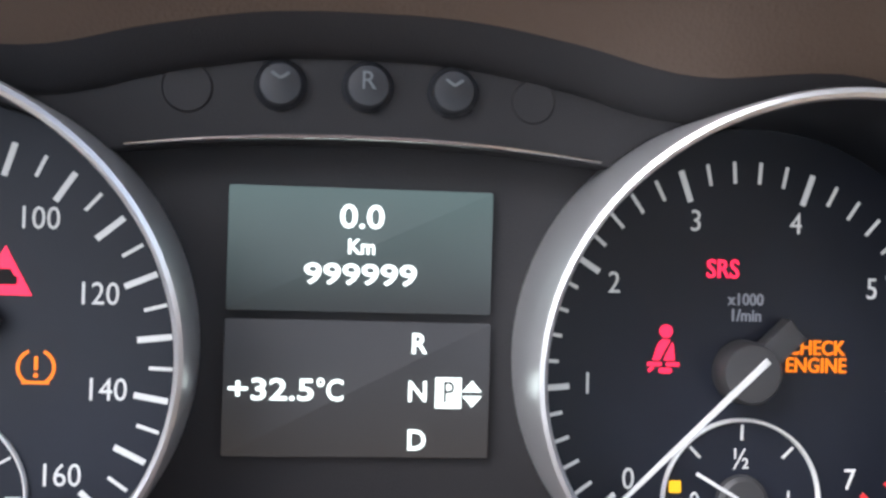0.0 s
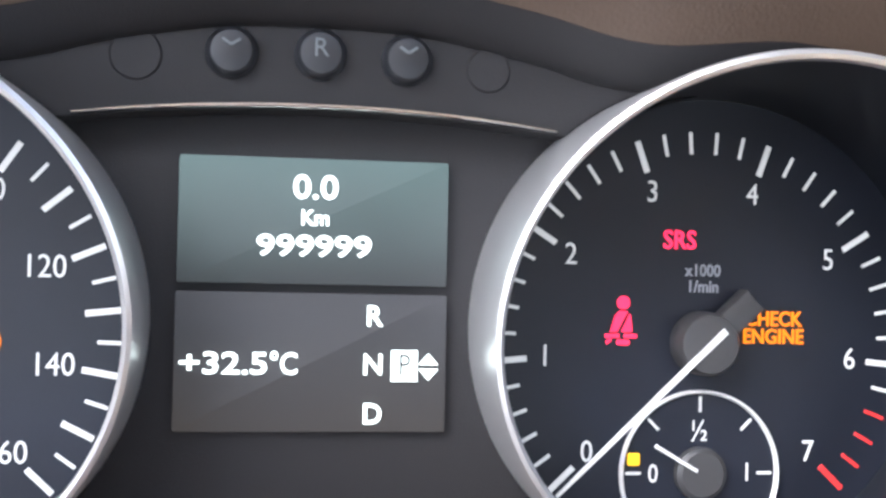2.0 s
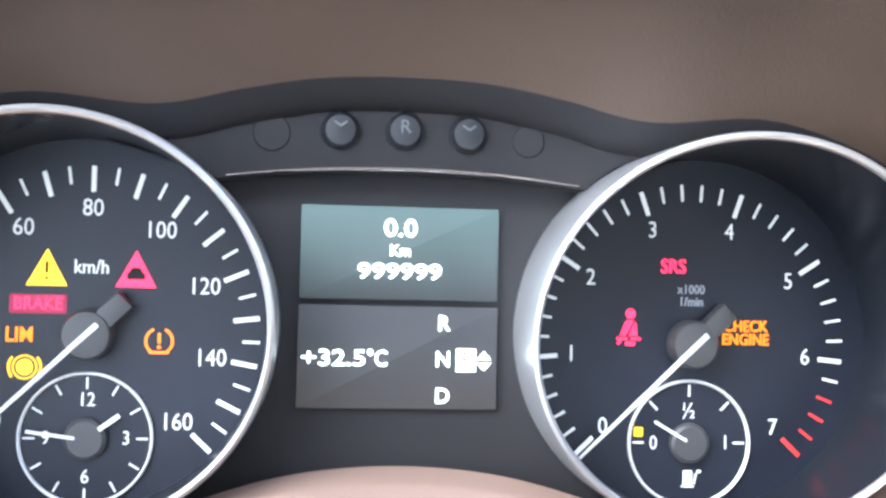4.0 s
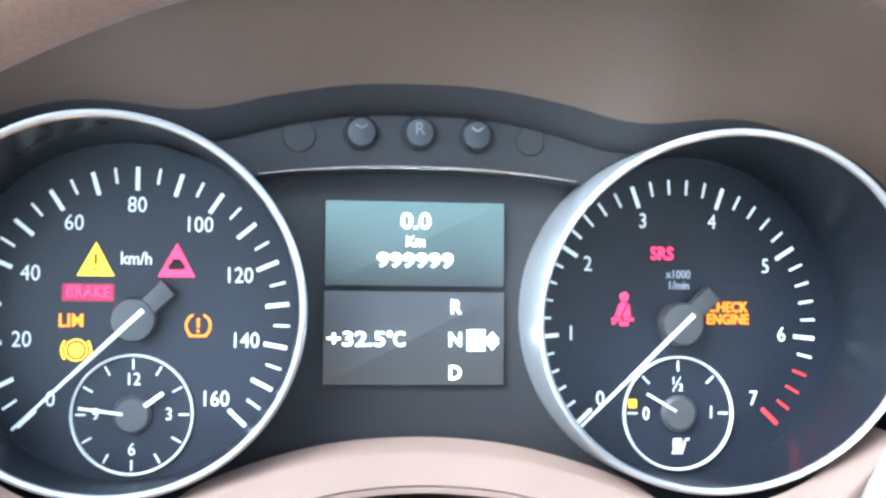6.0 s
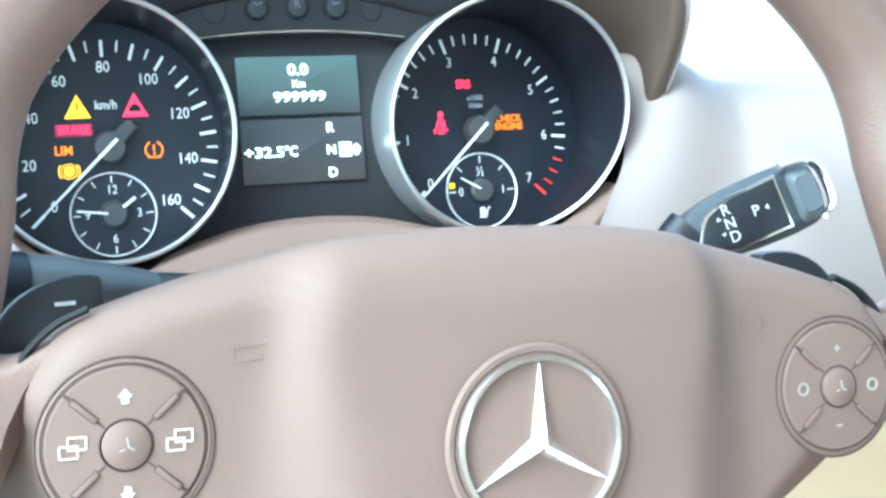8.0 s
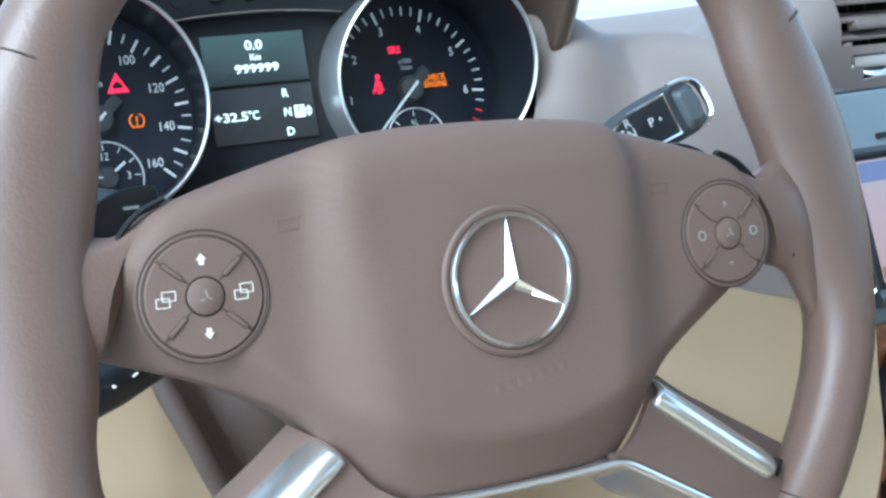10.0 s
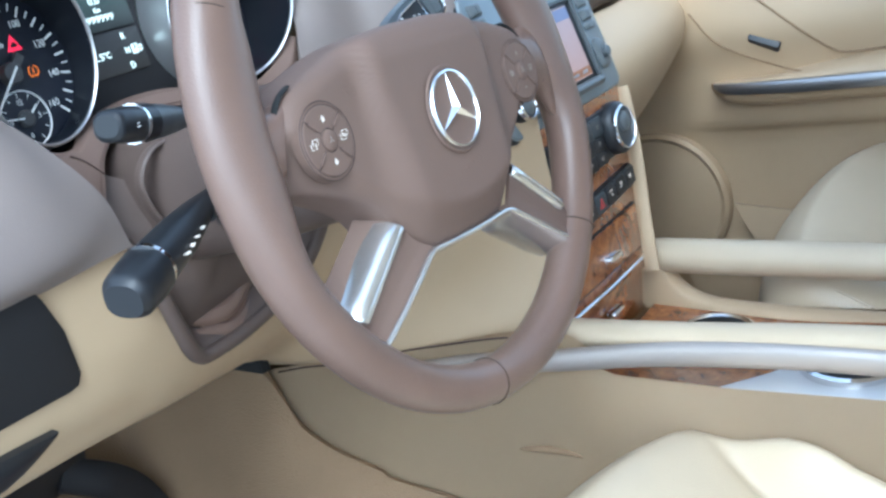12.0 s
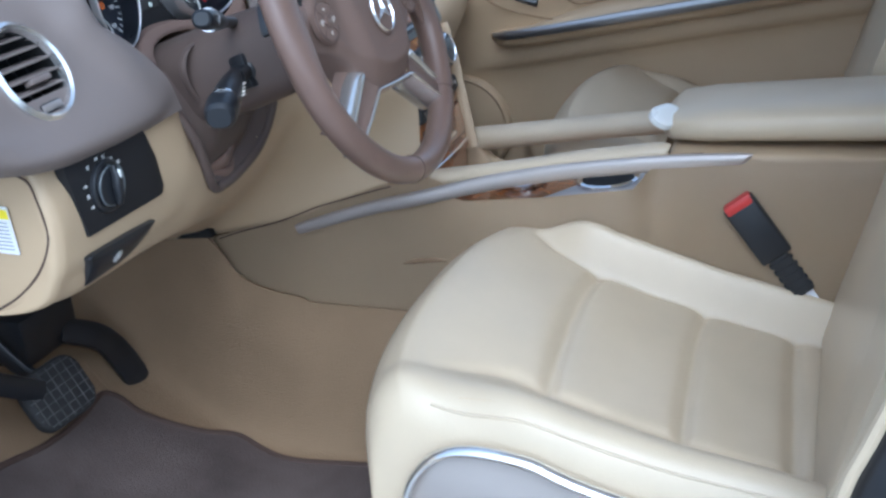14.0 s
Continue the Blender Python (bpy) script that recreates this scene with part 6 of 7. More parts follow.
    part("text_bar", flat(bar2d(0.014, -0.008, 0.05, -0.008, 0.003), lm, 0.0019, 0.0002), GREY_INK, sheet_)
    for i in range(8):
        part("text_bar", flat(bar2d(0.005, -0.017 - 0.004 * i, 0.06 - 0.006 * (i % 3), -0.017 - 0.004 * i, 0.0013), lm, 0.0016, 0.0002), GREY_INK, sheet_)


build_knee_controls()

# ---- centre console ----
def build_console():
    con = thing("centre_console", (0.37, -0.6, 0.02), "beige plastic centre console with silver rail and padded edges", "centre console")
    # sides, with a long slot under the rail
    ys = [0.1 - 1.2 * i / 96 for i in range(97)]
    edge_y, edge_z = (-1.1, -0.8, -0.59, -0.572, -0.556, -0.42, -0.315, -0.3, -0.285, -0.26, -0.208, -0.063, 0.086, 0.1), (0.49, 0.487, 0.478, 0.476, 0.441, 0.423, 0.414, 0.418, 0.442, 0.45, 0.437, 0.395, 0.347, 0.342)
    for x, s in ((0.24, 1), (0.505, -1)):
        rows = []
        for k, (drop, inset) in enumerate(((0.0, -0.004), (0.004, 0.0), (0.035, 0.012), (0.07, 0.02), (0.12, 0.026), (0.2, 0.027), (0.3, 0.02))):
            rows.append([Vector((x - s * ((inset + (max(0, drop - 0.06) * 0.15 - inset) * smooth(-0.34, -0.26, y)) * (1.0 if y > -0.6 else 0.7) + 0.02 * smooth(-0.25, 0.1, y) * (1 - drop * 2)), y, max(0.06, float(np.interp(y, edge_y, edge_z)) - (0.03 * smooth(-0.57, -0.545, y) * smooth(-0.24, -0.27, y) if s < 0 else 0.0) - drop))) for y in ys])
        bm, _ = grid_bm(rows)
        bmesh.ops.solidify(bm, geom=bm.faces[:], thickness=0.005)
        part("side_panel", bm, BEIGE, con, "beige plastic side with a long slot")
    rail = [(-0.06, 0.366), (-0.066, 0.3685), (-0.165, 0.399), (-0.253, 0.42), (-0.354, 0.443), (-0.458, 0.461), (-0.572, 0.475), (-0.64, 0.4812), (-0.684, 0.485), (-0.696, 0.4885), (-0.703, 0.4915)]
    part("rail", sweep([(0.245 - 0.01 * smooth(-0.4, -0.25, y) - 0.006 * smooth(-0.2, -0.06, y), y, z) for y, z in rail], [0.003, 0.0055, 0.006, 0.0063, 0.0063, 0.0063, 0.0063, 0.0063, 0.006, 0.0045, 0.002], [0.004, 0.0085, 0.0098, 0.0105, 0.0115, 0.0115, 0.0112, 0.0098, 0.0085, 0.005, 0.0012], (0, 0, 1), 16, 6, power=0.8), SILVER_RAIL, con, "satin silver rail")
    part("rail_joint", sweep([(0.2495 - 0.008 * smooth(-0.4, -0.25, y), y, z + 0.0085) for y, z in rail[3:8]], 0.0012, 0.0012, (0, 0, 1), 6, 5), MAT_EDGE, con, "dark joint between rail and padding")
    for x, pts, r in ((0.2625, ((-0.235, 0.432), (-0.25, 0.437), (-0.375, 0.4555), (-0.494, 0.4755), (-0.585, 0.487), (-0.592, 0.486)), 0.013), (0.49, ((-0.24, 0.43), (-0.26, 0.432), (-0.34, 0.441), (-0.49, 0.458), (-0.56, 0.464), (-0.62, 0.466)), 0.0185)):
        part("padded_edge", sweep([(x, y, z) for y, z in pts], [r * 0.75, r * 1.15, r * 1.2, r * 1.2, r * 1.1, r * 0.5], [r * 0.75, r, r, r, r, r * 0.45], (0, 0, 1), 16, 5), CREAM, con, "padded beige leather edge")
    # darker strip laid on the side for the shade in a moulded recess
    part("recess_shade", sweep([(0.2325, -0.215, 0.318), (0.2305, -0.232, 0.323), (0.2305, -0.25, 0.3262), (0.2295, -0.268, 0.328), (0.2285, -0.286, 0.3285)], [0.0015, 0.003, 0.0035, 0.003, 0.001], [0.001, 0.0035, 0.0042, 0.003, 0.001], (0, 0, 1), 10, 5), CARPET, con, "shade of a shallow moulded recess, drawn as a darker strip")
    # brackets where the padded edges meet the stack
    bend = ((0.2385, 0.452, 0.425), (0.25, 0.451, 0.375), (0.2615, 0.446, 0.372), (0.268, 0.43, 0.371), (0.284, 0.407, 0.371), (0.317, 0.394, 0.372), (0.386, 0.3955, 0.376), (0.46, 0.402, 0.385), (0.56, 0.414, 0.398))
    part("bracket", sheet([[(0.498, -u, z - 0.004), (0.488, -u, z), (0.477, -u, z - 0.003), (0.473, -u, z - 0.01), (0.471, -u, low)] for u, z, low in bend], 4, 5, 0.006), BEIGE, con, "beige bracket curving down to the tray")
    part("tray", sheet([[(0.255, y, z), (0.37, y, z - 0.004), (0.485, y, z)] for y, z in ((-0.26, 0.376), (-0.4, 0.381), (-0.5, 0.395), (-0.59, 0.41))], 4, 4, -0.006), WOOD, con, "glossy wood tray")
    for x, y, r in ((0.425, -0.348, 0.035), (0.333, -0.5, 0.041)):
        z = 0.421 if y < -0.4 else 0.384
        m = Matrix.Translation((x, y, z)) @ pose(0, 0, 0, -4, 0, 0)
        part("cup_ring", lathe([(r + 0.004, -0.002), (r + 0.0035, 0.004), (r, 0.006), (r - 0.004, 0.004), (r - 0.0045, -0.001)], m, 48), CHROME, con, "chrome cup holder ring")
        part("cup_well", lathe([(r - 0.0045, 0.003), (r - 0.008, 0.0035), (0.0001, 0.0032)], m, 32), DARK, con)
    # white slab painted in for the sky's reflection on the wood tray
    part("tray_reflection", slab([(0.246, -0.095), (0.372, -0.095), (0.372, -0.01), (0.3, 0.05), (0.262, 0.085), (0.246, 0.1)], Matrix.Translation((0, -0.48, 0.4235)) @ pose(0, 0, 0, -6, 0, 0), -0.02, -0.006, 0.002), TRAY_REFLECTION, con, "sky reflection on the wood tray, put in as a white slab")
    arm = thing("armrest", (0.37, -0.75, 0.48), "padded cream leather centre armrest with a chrome button", "armrest")
    rows = []
    for y, w, z0, z1 in ((-0.578, 0.02, 0.492, 0.512), (-0.581, 0.06, 0.489, 0.52), (-0.594, 0.085, 0.488, 0.53), (-0.64, 0.095, 0.488, 0.536), (-0.8, 0.098, 0.492, 0.546), (-1.0, 0.098, 0.496, 0.556), (-1.1, 0.095, 0.498, 0.56)):
        ring = []
        for k in range(28):
            a = 2 * math.pi * k / 28
            c, s = math.cos(a), math.sin(a)
            ring.append(Vector((0.375 + w * math.copysign(abs(c) ** 0.55, c), y, (z0 + z1) / 2 + (z1 - z0) / 2 * math.copysign(abs(s) ** 0.6, s))))
        rows.append(ring)
    bm, vs = grid_bm([curve_points(r, 1, True) for r in rows], close_u=True)
    bm.faces.new(vs[0]), bm.faces.new(vs[-1])
    part("cushion", bm, CREAM, arm, "", 60)
    part("button", pillow(rounded(0.056, 0.036, 0.0175, 5), Matrix.Translation((0.306, -0.588, 0.526)) @ FRONT.to_3x3().to_4x4() @ pose(0, 0, 0, -55, -32, 0), lambda x, y, s: 0.004 * min(1, s / 0.3), -0.008, 5, 1, False), PALE_RING, arm, "bright chrome release button")
    box_ = thing("console_box", (0.37, -0.8, 0.02), "beige console storage box under the armrest", "storage box")
    part("body", box(Matrix.Translation((0.372, -0.85, 0.27)), 0.22, 0.52, 0.43, 0.012, 3), BEIGE, box_)


build_console()


# ---- seats ----
def seat_height(x, y, sides=1.0):
    """The cushion's upper side: a wide pleated panel between two bolsters."""
    ax = abs(x)
    z = float(np.interp(y, (-0.86, -0.66, -0.51, -0.42, -0.36), (0.24, 0.29, 0.337, 0.376, 0.398)))
    far = x > 0
    edge = (0.203 if far else 0.137) + (0.035 if far else 0.06) * smooth(-0.49, -0.37, y)
    ahead = 1 - (0.5 * smooth(-0.5, -0.36, y) if far else 0.72 * smooth(-0.52, -0.4, y))
    z += sides * ahead * (0.058 * smooth(edge - 0.004, edge + 0.042, ax) if far else (0.05 + 0.018 * smooth(-0.55, -0.8, y)) * smooth(edge - 0.004, 0.25, ax))
    z += 0.01 * max(0.0, 1 - (ax / edge) ** 2) * (0.4 + 0.7 * smooth(-0.54, -0.48, y))
    if ax < edge + 0.004:
        fade = smooth(edge + 0.004, edge - 0.012, ax)
        for c in (-0.511, -0.655, -0.772):
            c += 0.045 * x
            z += fade * (0.0035 * math.exp(-((abs(y - c) - 0.028) / 0.026) ** 2) - 0.0085 * math.exp(-((y - c) / 0.0085) ** 2))
    z -= (0.006 if far else 0.005) * math.exp(-((ax - edge) / 0.009) ** 2) * (1 - smooth(-0.44, -0.38, y))
    f = max(0.0, min(1.0, (y + 0.39) / 0.077))
    z -= 0.085 * (1 - math.sqrt(max(0.0, 1 - f * f)))
    e = max(0.0, min(1.0, (ax - 0.228) / 0.037 if far else (ax - 0.2) / 0.065))
    z -= (0.07 if far else 0.075) * (1 - math.sqrt(max(0.0, 1 - e * e)))
    return z


def build_seat(name, label, back, sides=1.0):
    seat = thing(name, (0, -0.6, 0.012), label, "car seat", "front seats")
    nx, ny = 130, 170
    front = lambda x: -0.313 - 0.045 * (abs(x) / 0.265) ** 3
    rows = []
    for j in range(ny + 1):
        row = []
        for i in range(nx + 1):
            x = -0.265 + 0.53 * i / nx
            xs = x * (0.9 if x > 0 else 1.0)
            y = -0.87 + (front(x) + 0.87) * j / ny
            yy = -0.87 + (-0.313 + 0.87) * j / ny
            row.append(Vector((xs, y, seat_height(x, yy, sides))))
        rows.append(row)
    bm, vs = grid_bm(rows)
    # skirt down to the frame
    rim = vs[0] + [r[-1] for r in vs[1:]] + vs[-1][-2::-1] + [r[0] for r in vs[-2:0:-1]]
    for z, k in ((0.24, 1.0), (0.16, 0.985)):
        low = [bm.verts.new((v.co.x * k, -0.6 + (v.co.y + 0.6) * k, min(z, v.co.z - 0.01))) for v in rim]
        for a in range(len(rim)):
            b = (a + 1) % len(rim)
            bm.faces.new((rim[a], rim[b], low[b], low[a]))
        rim = low
    part("cushion", bm, CREAM, seat, "cream leather cushion with stitched seams", 80)
    pts = [(-0.25, -0.87 + (front(0.25) + 0.87) * (y + 0.87) / 0.557, seat_height(-0.25, y, sides) + 0.0004) for y in [-0.85 + 0.035 * i for i in range(14)]]
    part("piping", sweep(pts, 0.0015, 0.0015, (0, 0, 1), 6, 6), CREAM, seat)
    dashes = []
    for i in range(70):
        y = -0.41 - 0.0062 * i
        dashes.append(sweep([(-0.238, y, seat_height(-0.238, y, sides) + 0.0006), (-0.238, y - 0.004, seat_height(-0.238, y - 0.004, sides) + 0.0006)], 0.0006, 0.0005, (0, 0, 1), 5, 1))
    tagged(part("stitching", join(*dashes), BEIGE, seat, "pale thread"), kind="stuff")
    part("base", box(Matrix.Translation((0, -0.68, 0.1)), 0.4, 0.36, 0.16, 0.02, 2), RUBBER, seat, "black seat base")
    for s in (-1, 1):
        side = part("side_cover", sheet([
            [(s * 0.268, -0.395, 0.265), (s * 0.272, -0.415, 0.308), (s * 0.272, -0.455, 0.333), (s * 0.272, -0.6, 0.304), (s * 0.272, -0.85, 0.235)],
            [(s * 0.272, -0.395, 0.23), (s * 0.28, -0.415, 0.255), (s * 0.282, -0.46, 0.27), (s * 0.282, -0.6, 0.23), (s * 0.282, -0.85, 0.17)],
            [(s * 0.268, -0.4, 0.14), (s * 0.272, -0.42, 0.14), (s * 0.274, -0.46, 0.14), (s * 0.274, -0.6, 0.13), (s * 0.274, -0.85, 0.12)]], 5, 5, 0.006), SILVER_RAIL, seat, "grey plastic seat side cover")
        part("cover_rim", sweep([(s * 0.276, -0.4, 0.2), (s * 0.276, -0.4, 0.265), (s * 0.278, -0.42, 0.312), (s * 0.278, -0.46, 0.338), (s * 0.278, -0.53, 0.334), (s * 0.278, -0.6, 0.308), (s * 0.278, -0.85, 0.238)], 0.005, 0.0075, (-s, 0, 0.3), 10, 6), SILVER, side, "silver edge of the side cover")
        part("adjuster", lathe([(0.016, 0.0), (0.0155, 0.012), (0.013, 0.015), (0.0001, 0.016)], Matrix.Translation((s * 0.282, -0.535, 0.235)) @ pose(0, 0, 0, 0, 90 * s, 0), 24), BLACK, side, "black adjuster knob")
    # backrest, raked
    bk = Matrix.Translation((0, back, 0.24)) @ pose(0, 0, 0, 90 + 17, 0, 0)
    rows = []
    for j in range(50):
        v = 0.66 * j / 49
        row = []
        for i in range(61):
            x = -0.255 + 0.51 * i / 60
            x *= 1 - 0.12 * smooth(0.4, 0.66, v)
            ax = abs(x)
            peak = float(np.interp(v, (0, 0.06, 0.13, 0.2, 0.29, 0.4, 0.5, 0.62, 0.7), (0.085, 0.122, 0.15, 0.168, 0.17, 0.15, 0.11, 0.06, 0.04)))
            h = 0.035 + 0.012 * math.sin(v * 9)
            h += max(0.0, peak - h) * smooth(0.13, 0.205, ax)
            for c in (0.14, 0.27, 0.4):
                h -= 0.008 * math.exp(-((v - c) / 0.006) ** 2) * (ax < 0.17)
            h -= 0.007 * math.exp(-((ax - 0.172) / 0.006) ** 2)
            e = max(0.0, min(1.0, (abs(i / 30 - 1) - 0.82) / 0.18))
            h -= 0.1 * (1 - math.sqrt(max(0.0, 1 - e * e)))
            t = max(0.0, min(1.0, (v - 0.6) / 0.06))
            h -= 0.07 * (1 - math.sqrt(max(0.0, 1 - t * t)))
            row.append(bk @ Vector((x, v, h)))
        rows.append(row)
    bm, vs = grid_bm(rows)
    rim = vs[0] + [r[-1] for r in vs[1:]] + vs[-1][-2::-1] + [r[0] for r in vs[-2:0:-1]]
    inv = bk.inverted()
    low = []
    for v in rim:
        p = inv @ v.co
        low.append(bm.verts.new(bk @ Vector((p.x * 0.97, p.y, -0.09))))
    for a in range(len(rim)):
        b = (a + 1) % len(rim)
        bm.faces.new((rim[a], rim[b], low[b], low[a]))
    bm.faces.new(low)
    part("backrest", bm, CREAM, seat, "cream leather backrest", 80)
    return seat


build_seat("driver_seat", "cream leather driver's seat with stitched panels", -0.885)
build_seat("passenger_seat", "cream leather passenger seat with stitched panels", -0.85, 0.3).location = (0.765, -0.615, 0.06)


# ---- seat belt buckle ----
def build_buckle():
    bu = thing("belt_buckle", (0.25, -0.78, 0.24), "black seat belt buckle with a red release button", "belt buckle")
    a, b = Vector((0.223, -0.687, 0.434)), Vector((0.223, -0.738, 0.364))
    d = (a - b).normalized()
    side = d.cross(Vector((-1, 0, 0.2))).normalized()
    nrm = side.cross(d)
    m = Matrix.Identity(4)
    for i in range(3):
        m[i][0], m[i][1], m[i][2], m[i][3] = side[i], d[i], nrm[i], ((a + b) / 2)[i]
    part("body", box(m, 0.043, 0.09, 0.022, 0.004, 3), BLACK, bu)
    part("release_button", box(m @ Matrix.Translation((0, 0.041, 0)), 0.038, 0.014, 0.0235, 0.003), RED_PLASTIC, bu, "red release button")
    part("boot", sweep([b - d * -0.01, b - d * 0.03, b - d * 0.06], [0.014, 0.0155, 0.016], [0.009, 0.01, 0.011], nrm, 12, 4, power=0.7), RUBBER, bu, "ribbed black boot")
    for i in range(5):
        part("rib", sweep([b - d * (0.006 + 0.011 * i), b - d * (0.011 + 0.011 * i)], 0.0172, 0.0118, nrm, 12, 2, power=0.7), RUBBER, bu)
    part("stem", sweep([b - d * 0.05, b - d * 0.085], [0.013, 0.013], [0.006, 0.006], nrm, 10, 3), PAPER, bu, "pale stem")


build_buckle()


# ---- pedals and mat ----
def build_pedals():
    br = thing("brake_pedal", (-0.03, 0.22, 0.14), "worn black rubber brake pedal with a grid tread", "pedal")
    m = Matrix.Translation((-0.058, 0.186, 0.224)) @ FRONT.to_3x3().to_4x4() @ pose(0, 0, 0, -30, -10, 4)
    part("pad", slab(rounded(0.106, 0.086, 0.026, 5), m, -0.014, 0.0, 0.006, 3), RUBBER, br, "worn rubber pad")
    for i in range(6):
        w = 0.04 if i in (0, 5) else 0.049
        part("tread", slab(bar2d(-w, -0.034 + 0.0136 * i, w, -0.034 + 0.0136 * i, 0.0016), m, -0.001, 0.0024, 0.0005), WORN, br, "pale worn rubber rib")
    for i in range(7):
        w = 0.03 if i in (0, 6) else 0.038
        part("tread", slab(bar2d(-0.042 + 0.014 * i, -w, -0.042 + 0.014 * i, w, 0.0013), m, -0.001, 0.002, 0.0005), WORN, br, "pale worn rubber rib")
    part("arm", sweep([(-0.05, 0.2, 0.225), (-0.045, 0.26, 0.25), (-0.05, 0.32, 0.33), (-0.05, 0.33, 0.48)], 0.008, 0.014, (0, 0, 1), 10, 5), BLACK, br, "black steel arm")
    ac = thing("accelerator_pedal", (0.15, 0.24, 0.12), "black plastic accelerator pedal", "pedal")
    part("pad", sweep([(0.166, 0.222, 0.118), (0.162, 0.226, 0.14), (0.145, 0.24, 0.187), (0.118, 0.25, 0.22), (0.07, 0.272, 0.25)], [0.022, 0.024, 0.024, 0.022, 0.02], [0.007, 0.008, 0.008, 0.008, 0.008], (-0.3, -0.8, 0.6), 14, 6, power=0.6), BLACK, ac)
    part("bracket", box(Matrix.Translation((0.045, 0.295, 0.265)), 0.125, 0.06, 0.075, 0.008), BLACK, ac, "black pedal bracket")
    pk = thing("parking_brake_pedal", (-0.2, 0.2, 0.16), "black parking brake pedal arm", "pedal")
    part("arm", sweep([(-0.08, 0.2, 0.235), (-0.12, 0.21, 0.262), (-0.18, 0.22, 0.305), (-0.24, 0.24, 0.37), (-0.26, 0.26, 0.48)], 0.012, 0.016, (0, 0, 1), 10, 5), BLACK, pk)
    part("pad", box(Matrix.Translation((-0.3, 0.2, 0.24)) @ pose(0, 0, 0, 50, 0, 0), 0.07, 0.06, 0.014, 0.005), RUBBER, pk)
    mat = thing("floor_mat", (0, -0.1, 0.012), "brown carpet floor mat with dark stitched binding", "floor mat")
    edge = [(0.15, -0.5), (0.145, -0.2), (0.134, -0.06), (0.15, 0.008), (0.163, 0.055), (0.138, 0.1), (0.118, 0.148), (0.107, 0.188), (0.11, 0.219), (0.1, 0.238), (0.072, 0.238), (0.02, 0.232), (-0.05, 0.235), (-0.15, 0.25), (-0.25, 0.24), (-0.33, 0.18), (-0.36, 0.1), (-0.37, -0.1), (-0.36, -0.5)]
    pts = [tuple(p)[:2] for p in curve_points([(x, y, 0) for x, y in edge], 5)]
    rows = []
    for k in range(41):
        f = k / 40
        rows.append([Vector((-0.1 + (x + 0.1) * f, -0.15 + (y + 0.15) * f, floor_height(-0.15 + (y + 0.15) * f) + 0.017)) for x, y in pts])
    bm, vs = grid_bm(rows, close_u=True)
    bmesh.ops.remove_doubles(bm, verts=bm.verts, dist=1e-5)
    low = [bm.verts.new(v.co - Vector((0, 0, 0.016))) for v in vs[-1]]
    for a in range(len(low)):
        b = (a + 1) % len(low)
        bm.faces.new((vs[-1][a], vs[-1][b], low[b], low[a]))
    part("carpet_top", bm, MAT, mat, "brown carpet pile")
    part("binding", sweep([(x, y, floor_height(y) + 0.016) for x, y in pts], 0.0055, 0.005, (0, 0, 1), 8, 1, True), MAT_EDGE, mat, "dark brown binding")


build_pedals()


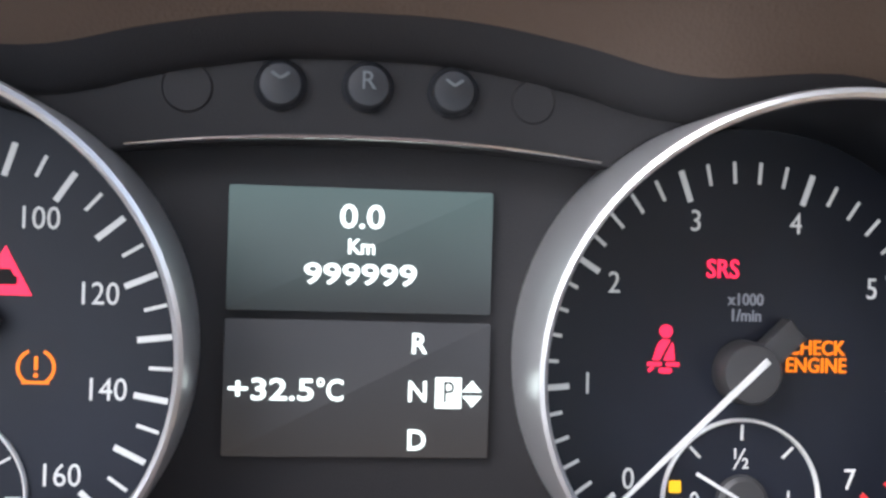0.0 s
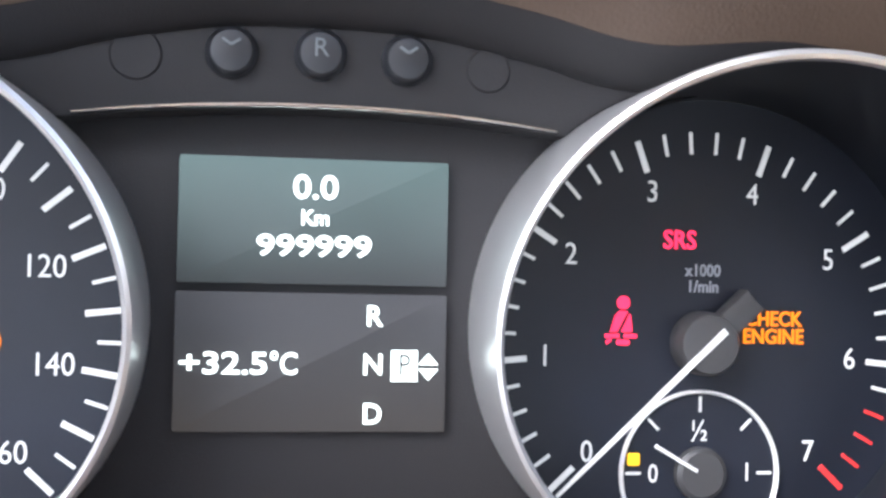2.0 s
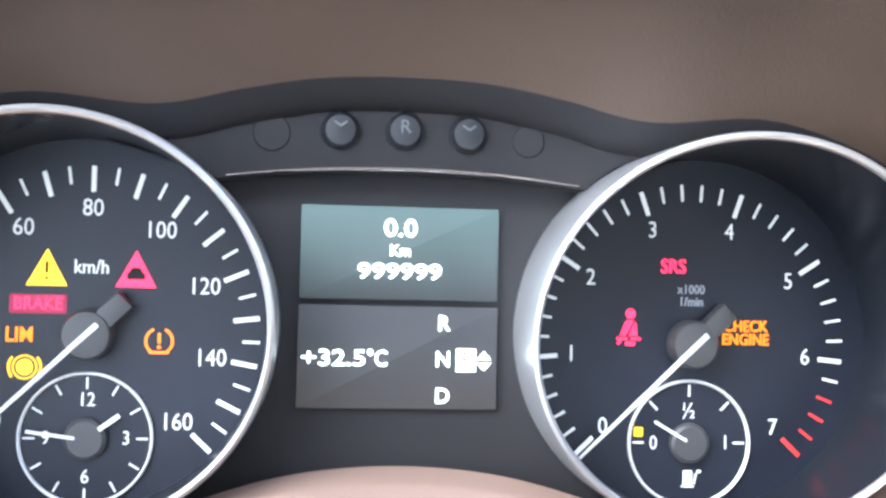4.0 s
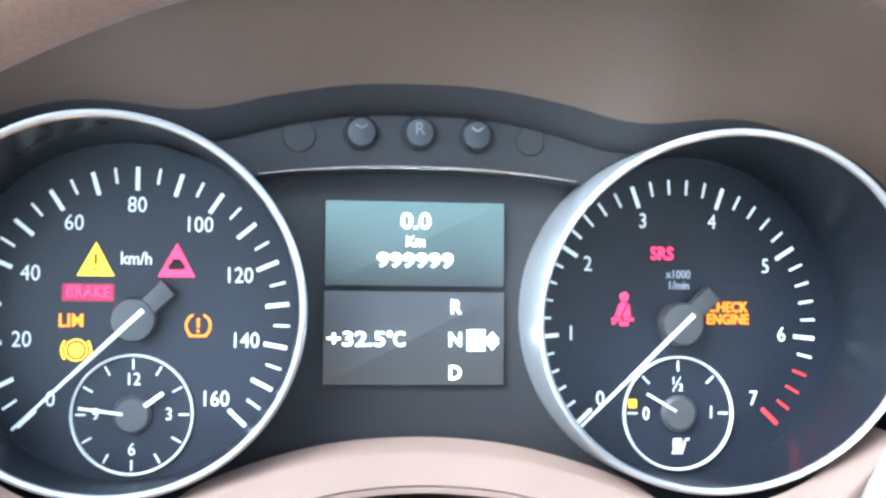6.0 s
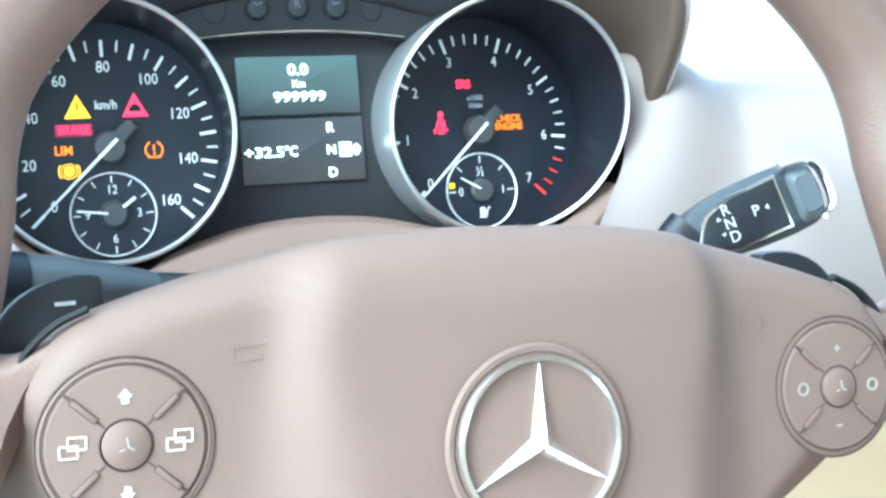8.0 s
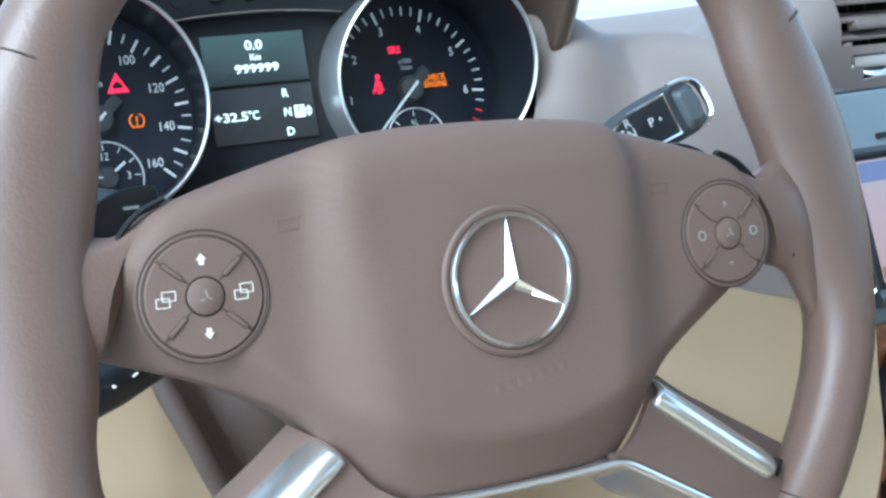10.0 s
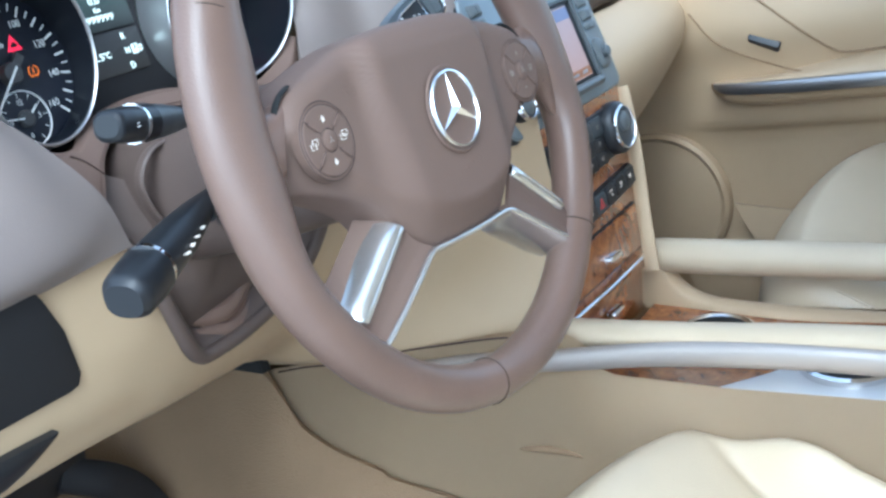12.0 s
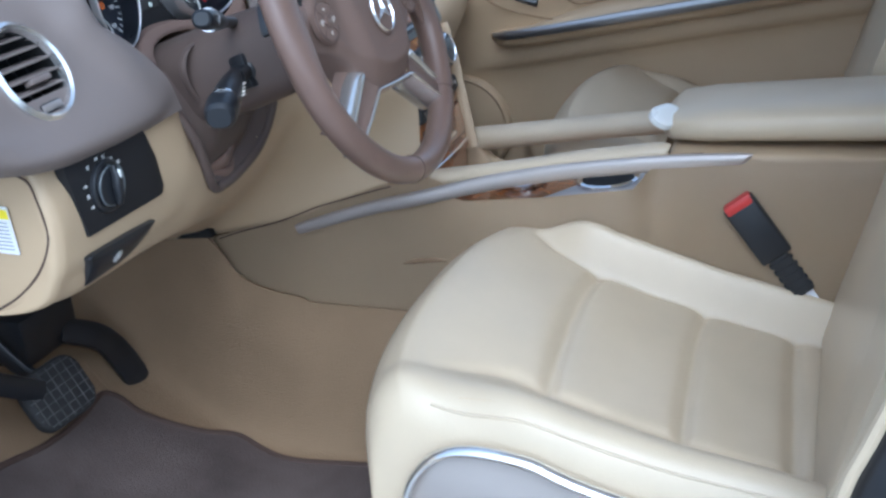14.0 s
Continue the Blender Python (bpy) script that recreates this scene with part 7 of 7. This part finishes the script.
# ---- passenger door ----
def build_door():
    door = thing("passenger_door", (1.02, -0.5, 0.05), "closed beige passenger door with silver pull and armrest", "car door")
    ys = (0.2, -0.02, -0.2, -0.4, -0.65, -0.95, -1.3)
    rise = lambda y: -0.19 * (y + 0.17)
    prof = [(1.05, 0.76), (1.02, 0.7), (0.985, 0.66), (0.975, 0.62), (0.965, 0.575), (0.98, 0.52), (0.985, 0.45), (1.0, 0.43), (1.01, 0.39), (1.01, 0.3), (1.0, 0.16), (1.02, 0.03)]
    rows = []
    for k, (x, z) in enumerate(prof):
        rows.append([(x + 0.02 * max(0, y) + (0.02 if y > -0.1 and 3 < k < 7 else 0), y, z + rise(max(y, -0.9)) * (0.8 if 2 < k < 9 else 0.3)) for y in ys])
    part("panel", sheet(rows, 6, 4, 0.01), BEIGE, door, "beige door panel")
    # armrest with silver pull
    arm = []
    for y, s in ((-0.15, 0.3), (-0.18, 0.8), (-0.23, 0.97), (-0.3, 1.0), (-0.4, 1.0), (-0.6, 1.0), (-0.85, 1.0), (-1.2, 1.0)):
        z = 0.503 + 0.155 * (-y - 0.17)
        up = 0.25 + 0.75 * smooth(-0.24, -0.36, y)
        arm.append([(0.99, y, z + 0.035 * s * up), (0.985 - 0.03 * s, y, z + 0.026 * s * up), (0.985 - 0.055 * s, y, z + 0.014 * s * (0.5 + 0.5 * up)), (0.985 - 0.06 * s, y, z - 0.008 * s), (0.985 - 0.045 * s, y, z - 0.028 * s), (0.995, y, z - 0.04 * s)])
    part("armrest", sheet(arm, 4, 4, 0.004), BEIGE, door, "beige padded armrest")
    part("pull", sweep([(0.95, -0.16, 0.503), (0.93, -0.19, 0.5065), (0.918, -0.28, 0.52), (0.916, -0.42, 0.542), (0.916, -0.6, 0.57), (0.916, -0.9, 0.616), (0.93, -1.15, 0.655)], [0.002, 0.006, 0.008, 0.008, 0.008, 0.008, 0.004], [0.004, 0.008, 0.0095, 0.0105, 0.0105, 0.0105, 0.008], (0, 0, 1), 12, 6, power=0.8), PULL, door, "satin silver pull")
    part("window_switch", slab(rounded(0.046, 0.022, 0.004, 3), Matrix.Translation((0.96, -0.228, 0.5735)) @ Matrix(((0, 0, -1, 0), (-1, 0, 0, 0), (0, 1, 0, 0), (0, 0, 0, 1))) @ pose(0, 0, 0, -38, 0, -14), -0.012, 0.004, 0.0015), BLACK, door, "black window switch")
    spk = Matrix.Translation((0.985, -0.068, 0.308)) @ Matrix(((0, 0, -1, 0), (-1, 0, 0, 0), (0, 1, 0, 0), (0, 0, 0, 1)))
    part("speaker_cover", lathe([(0.109, -0.01), (0.107, 0.004), (0.102, 0.009), (0.096, 0.005), (0.09, 0.006), (0.05, 0.01), (0.0001, 0.011)], spk, 56), BEIGE, door, "round beige speaker cover")
    part("insert_seam", sweep([(0.975, -0.15, 0.662), (0.9598, -0.2271, 0.6175), (0.953, -0.2765, 0.5881), (0.9605, -0.317, 0.5635), (0.956, -0.345, 0.5615), (0.954, -0.4, 0.572), (0.95, -0.6, 0.605), (0.95, -0.9, 0.65)], 0.0016, 0.002, (-1, 0, 0), 8, 5), CARPET, door, "stitched seam of the door insert")
    # thin tan rod that draws the crease's shade in a darker colour
    part("fold_shade", sweep([(0.963, -0.115, 0.602), (0.958, -0.1622, 0.5614), (0.955, -0.2459, 0.537), (0.945, -0.298, 0.532)], 0.0012, 0.0016, (-1, 0, 0), 6, 6), CARPET, door, "shade along the door panel's fold, drawn as a darker line")
    part("pocket", sheet([[(0.968, y, 0.326) for y in (-0.19, -0.4, -0.7, -1.1)], [(0.955, y, 0.24) for y in (-0.24, -0.4, -0.7, -1.1)], [(0.96, y, 0.08) for y in (-0.24, -0.4, -0.7, -1.1)]], 4, 4, 0.01), BEIGE, door, "beige map pocket")
    return door


build_door()

# far pillar and sill behind the driver's seat
structure("pillar", sheet([[(-0.415, y, z), (-0.43, y - 0.02, z), (-0.47, y - 0.14, z)] for y, z in ((-0.78, 0.15), (-0.822, 0.4), (-0.855, 0.5), (-0.96, 0.8), (-1.12, 1.26))], 4, 4, 0.02), BLACK, "black door pillar behind the driver's seat", "pillar")
structure("trim_4", sweep([(-0.412, y + 0.004, z) for y, z in ((-0.78, 0.15), (-0.822, 0.4), (-0.855, 0.5), (-0.96, 0.8), (-1.12, 1.26))], 0.006, 0.006, (-1, 0, 0), 8, 5), CREAM, "pale edge trim along the door pillar", "trim")
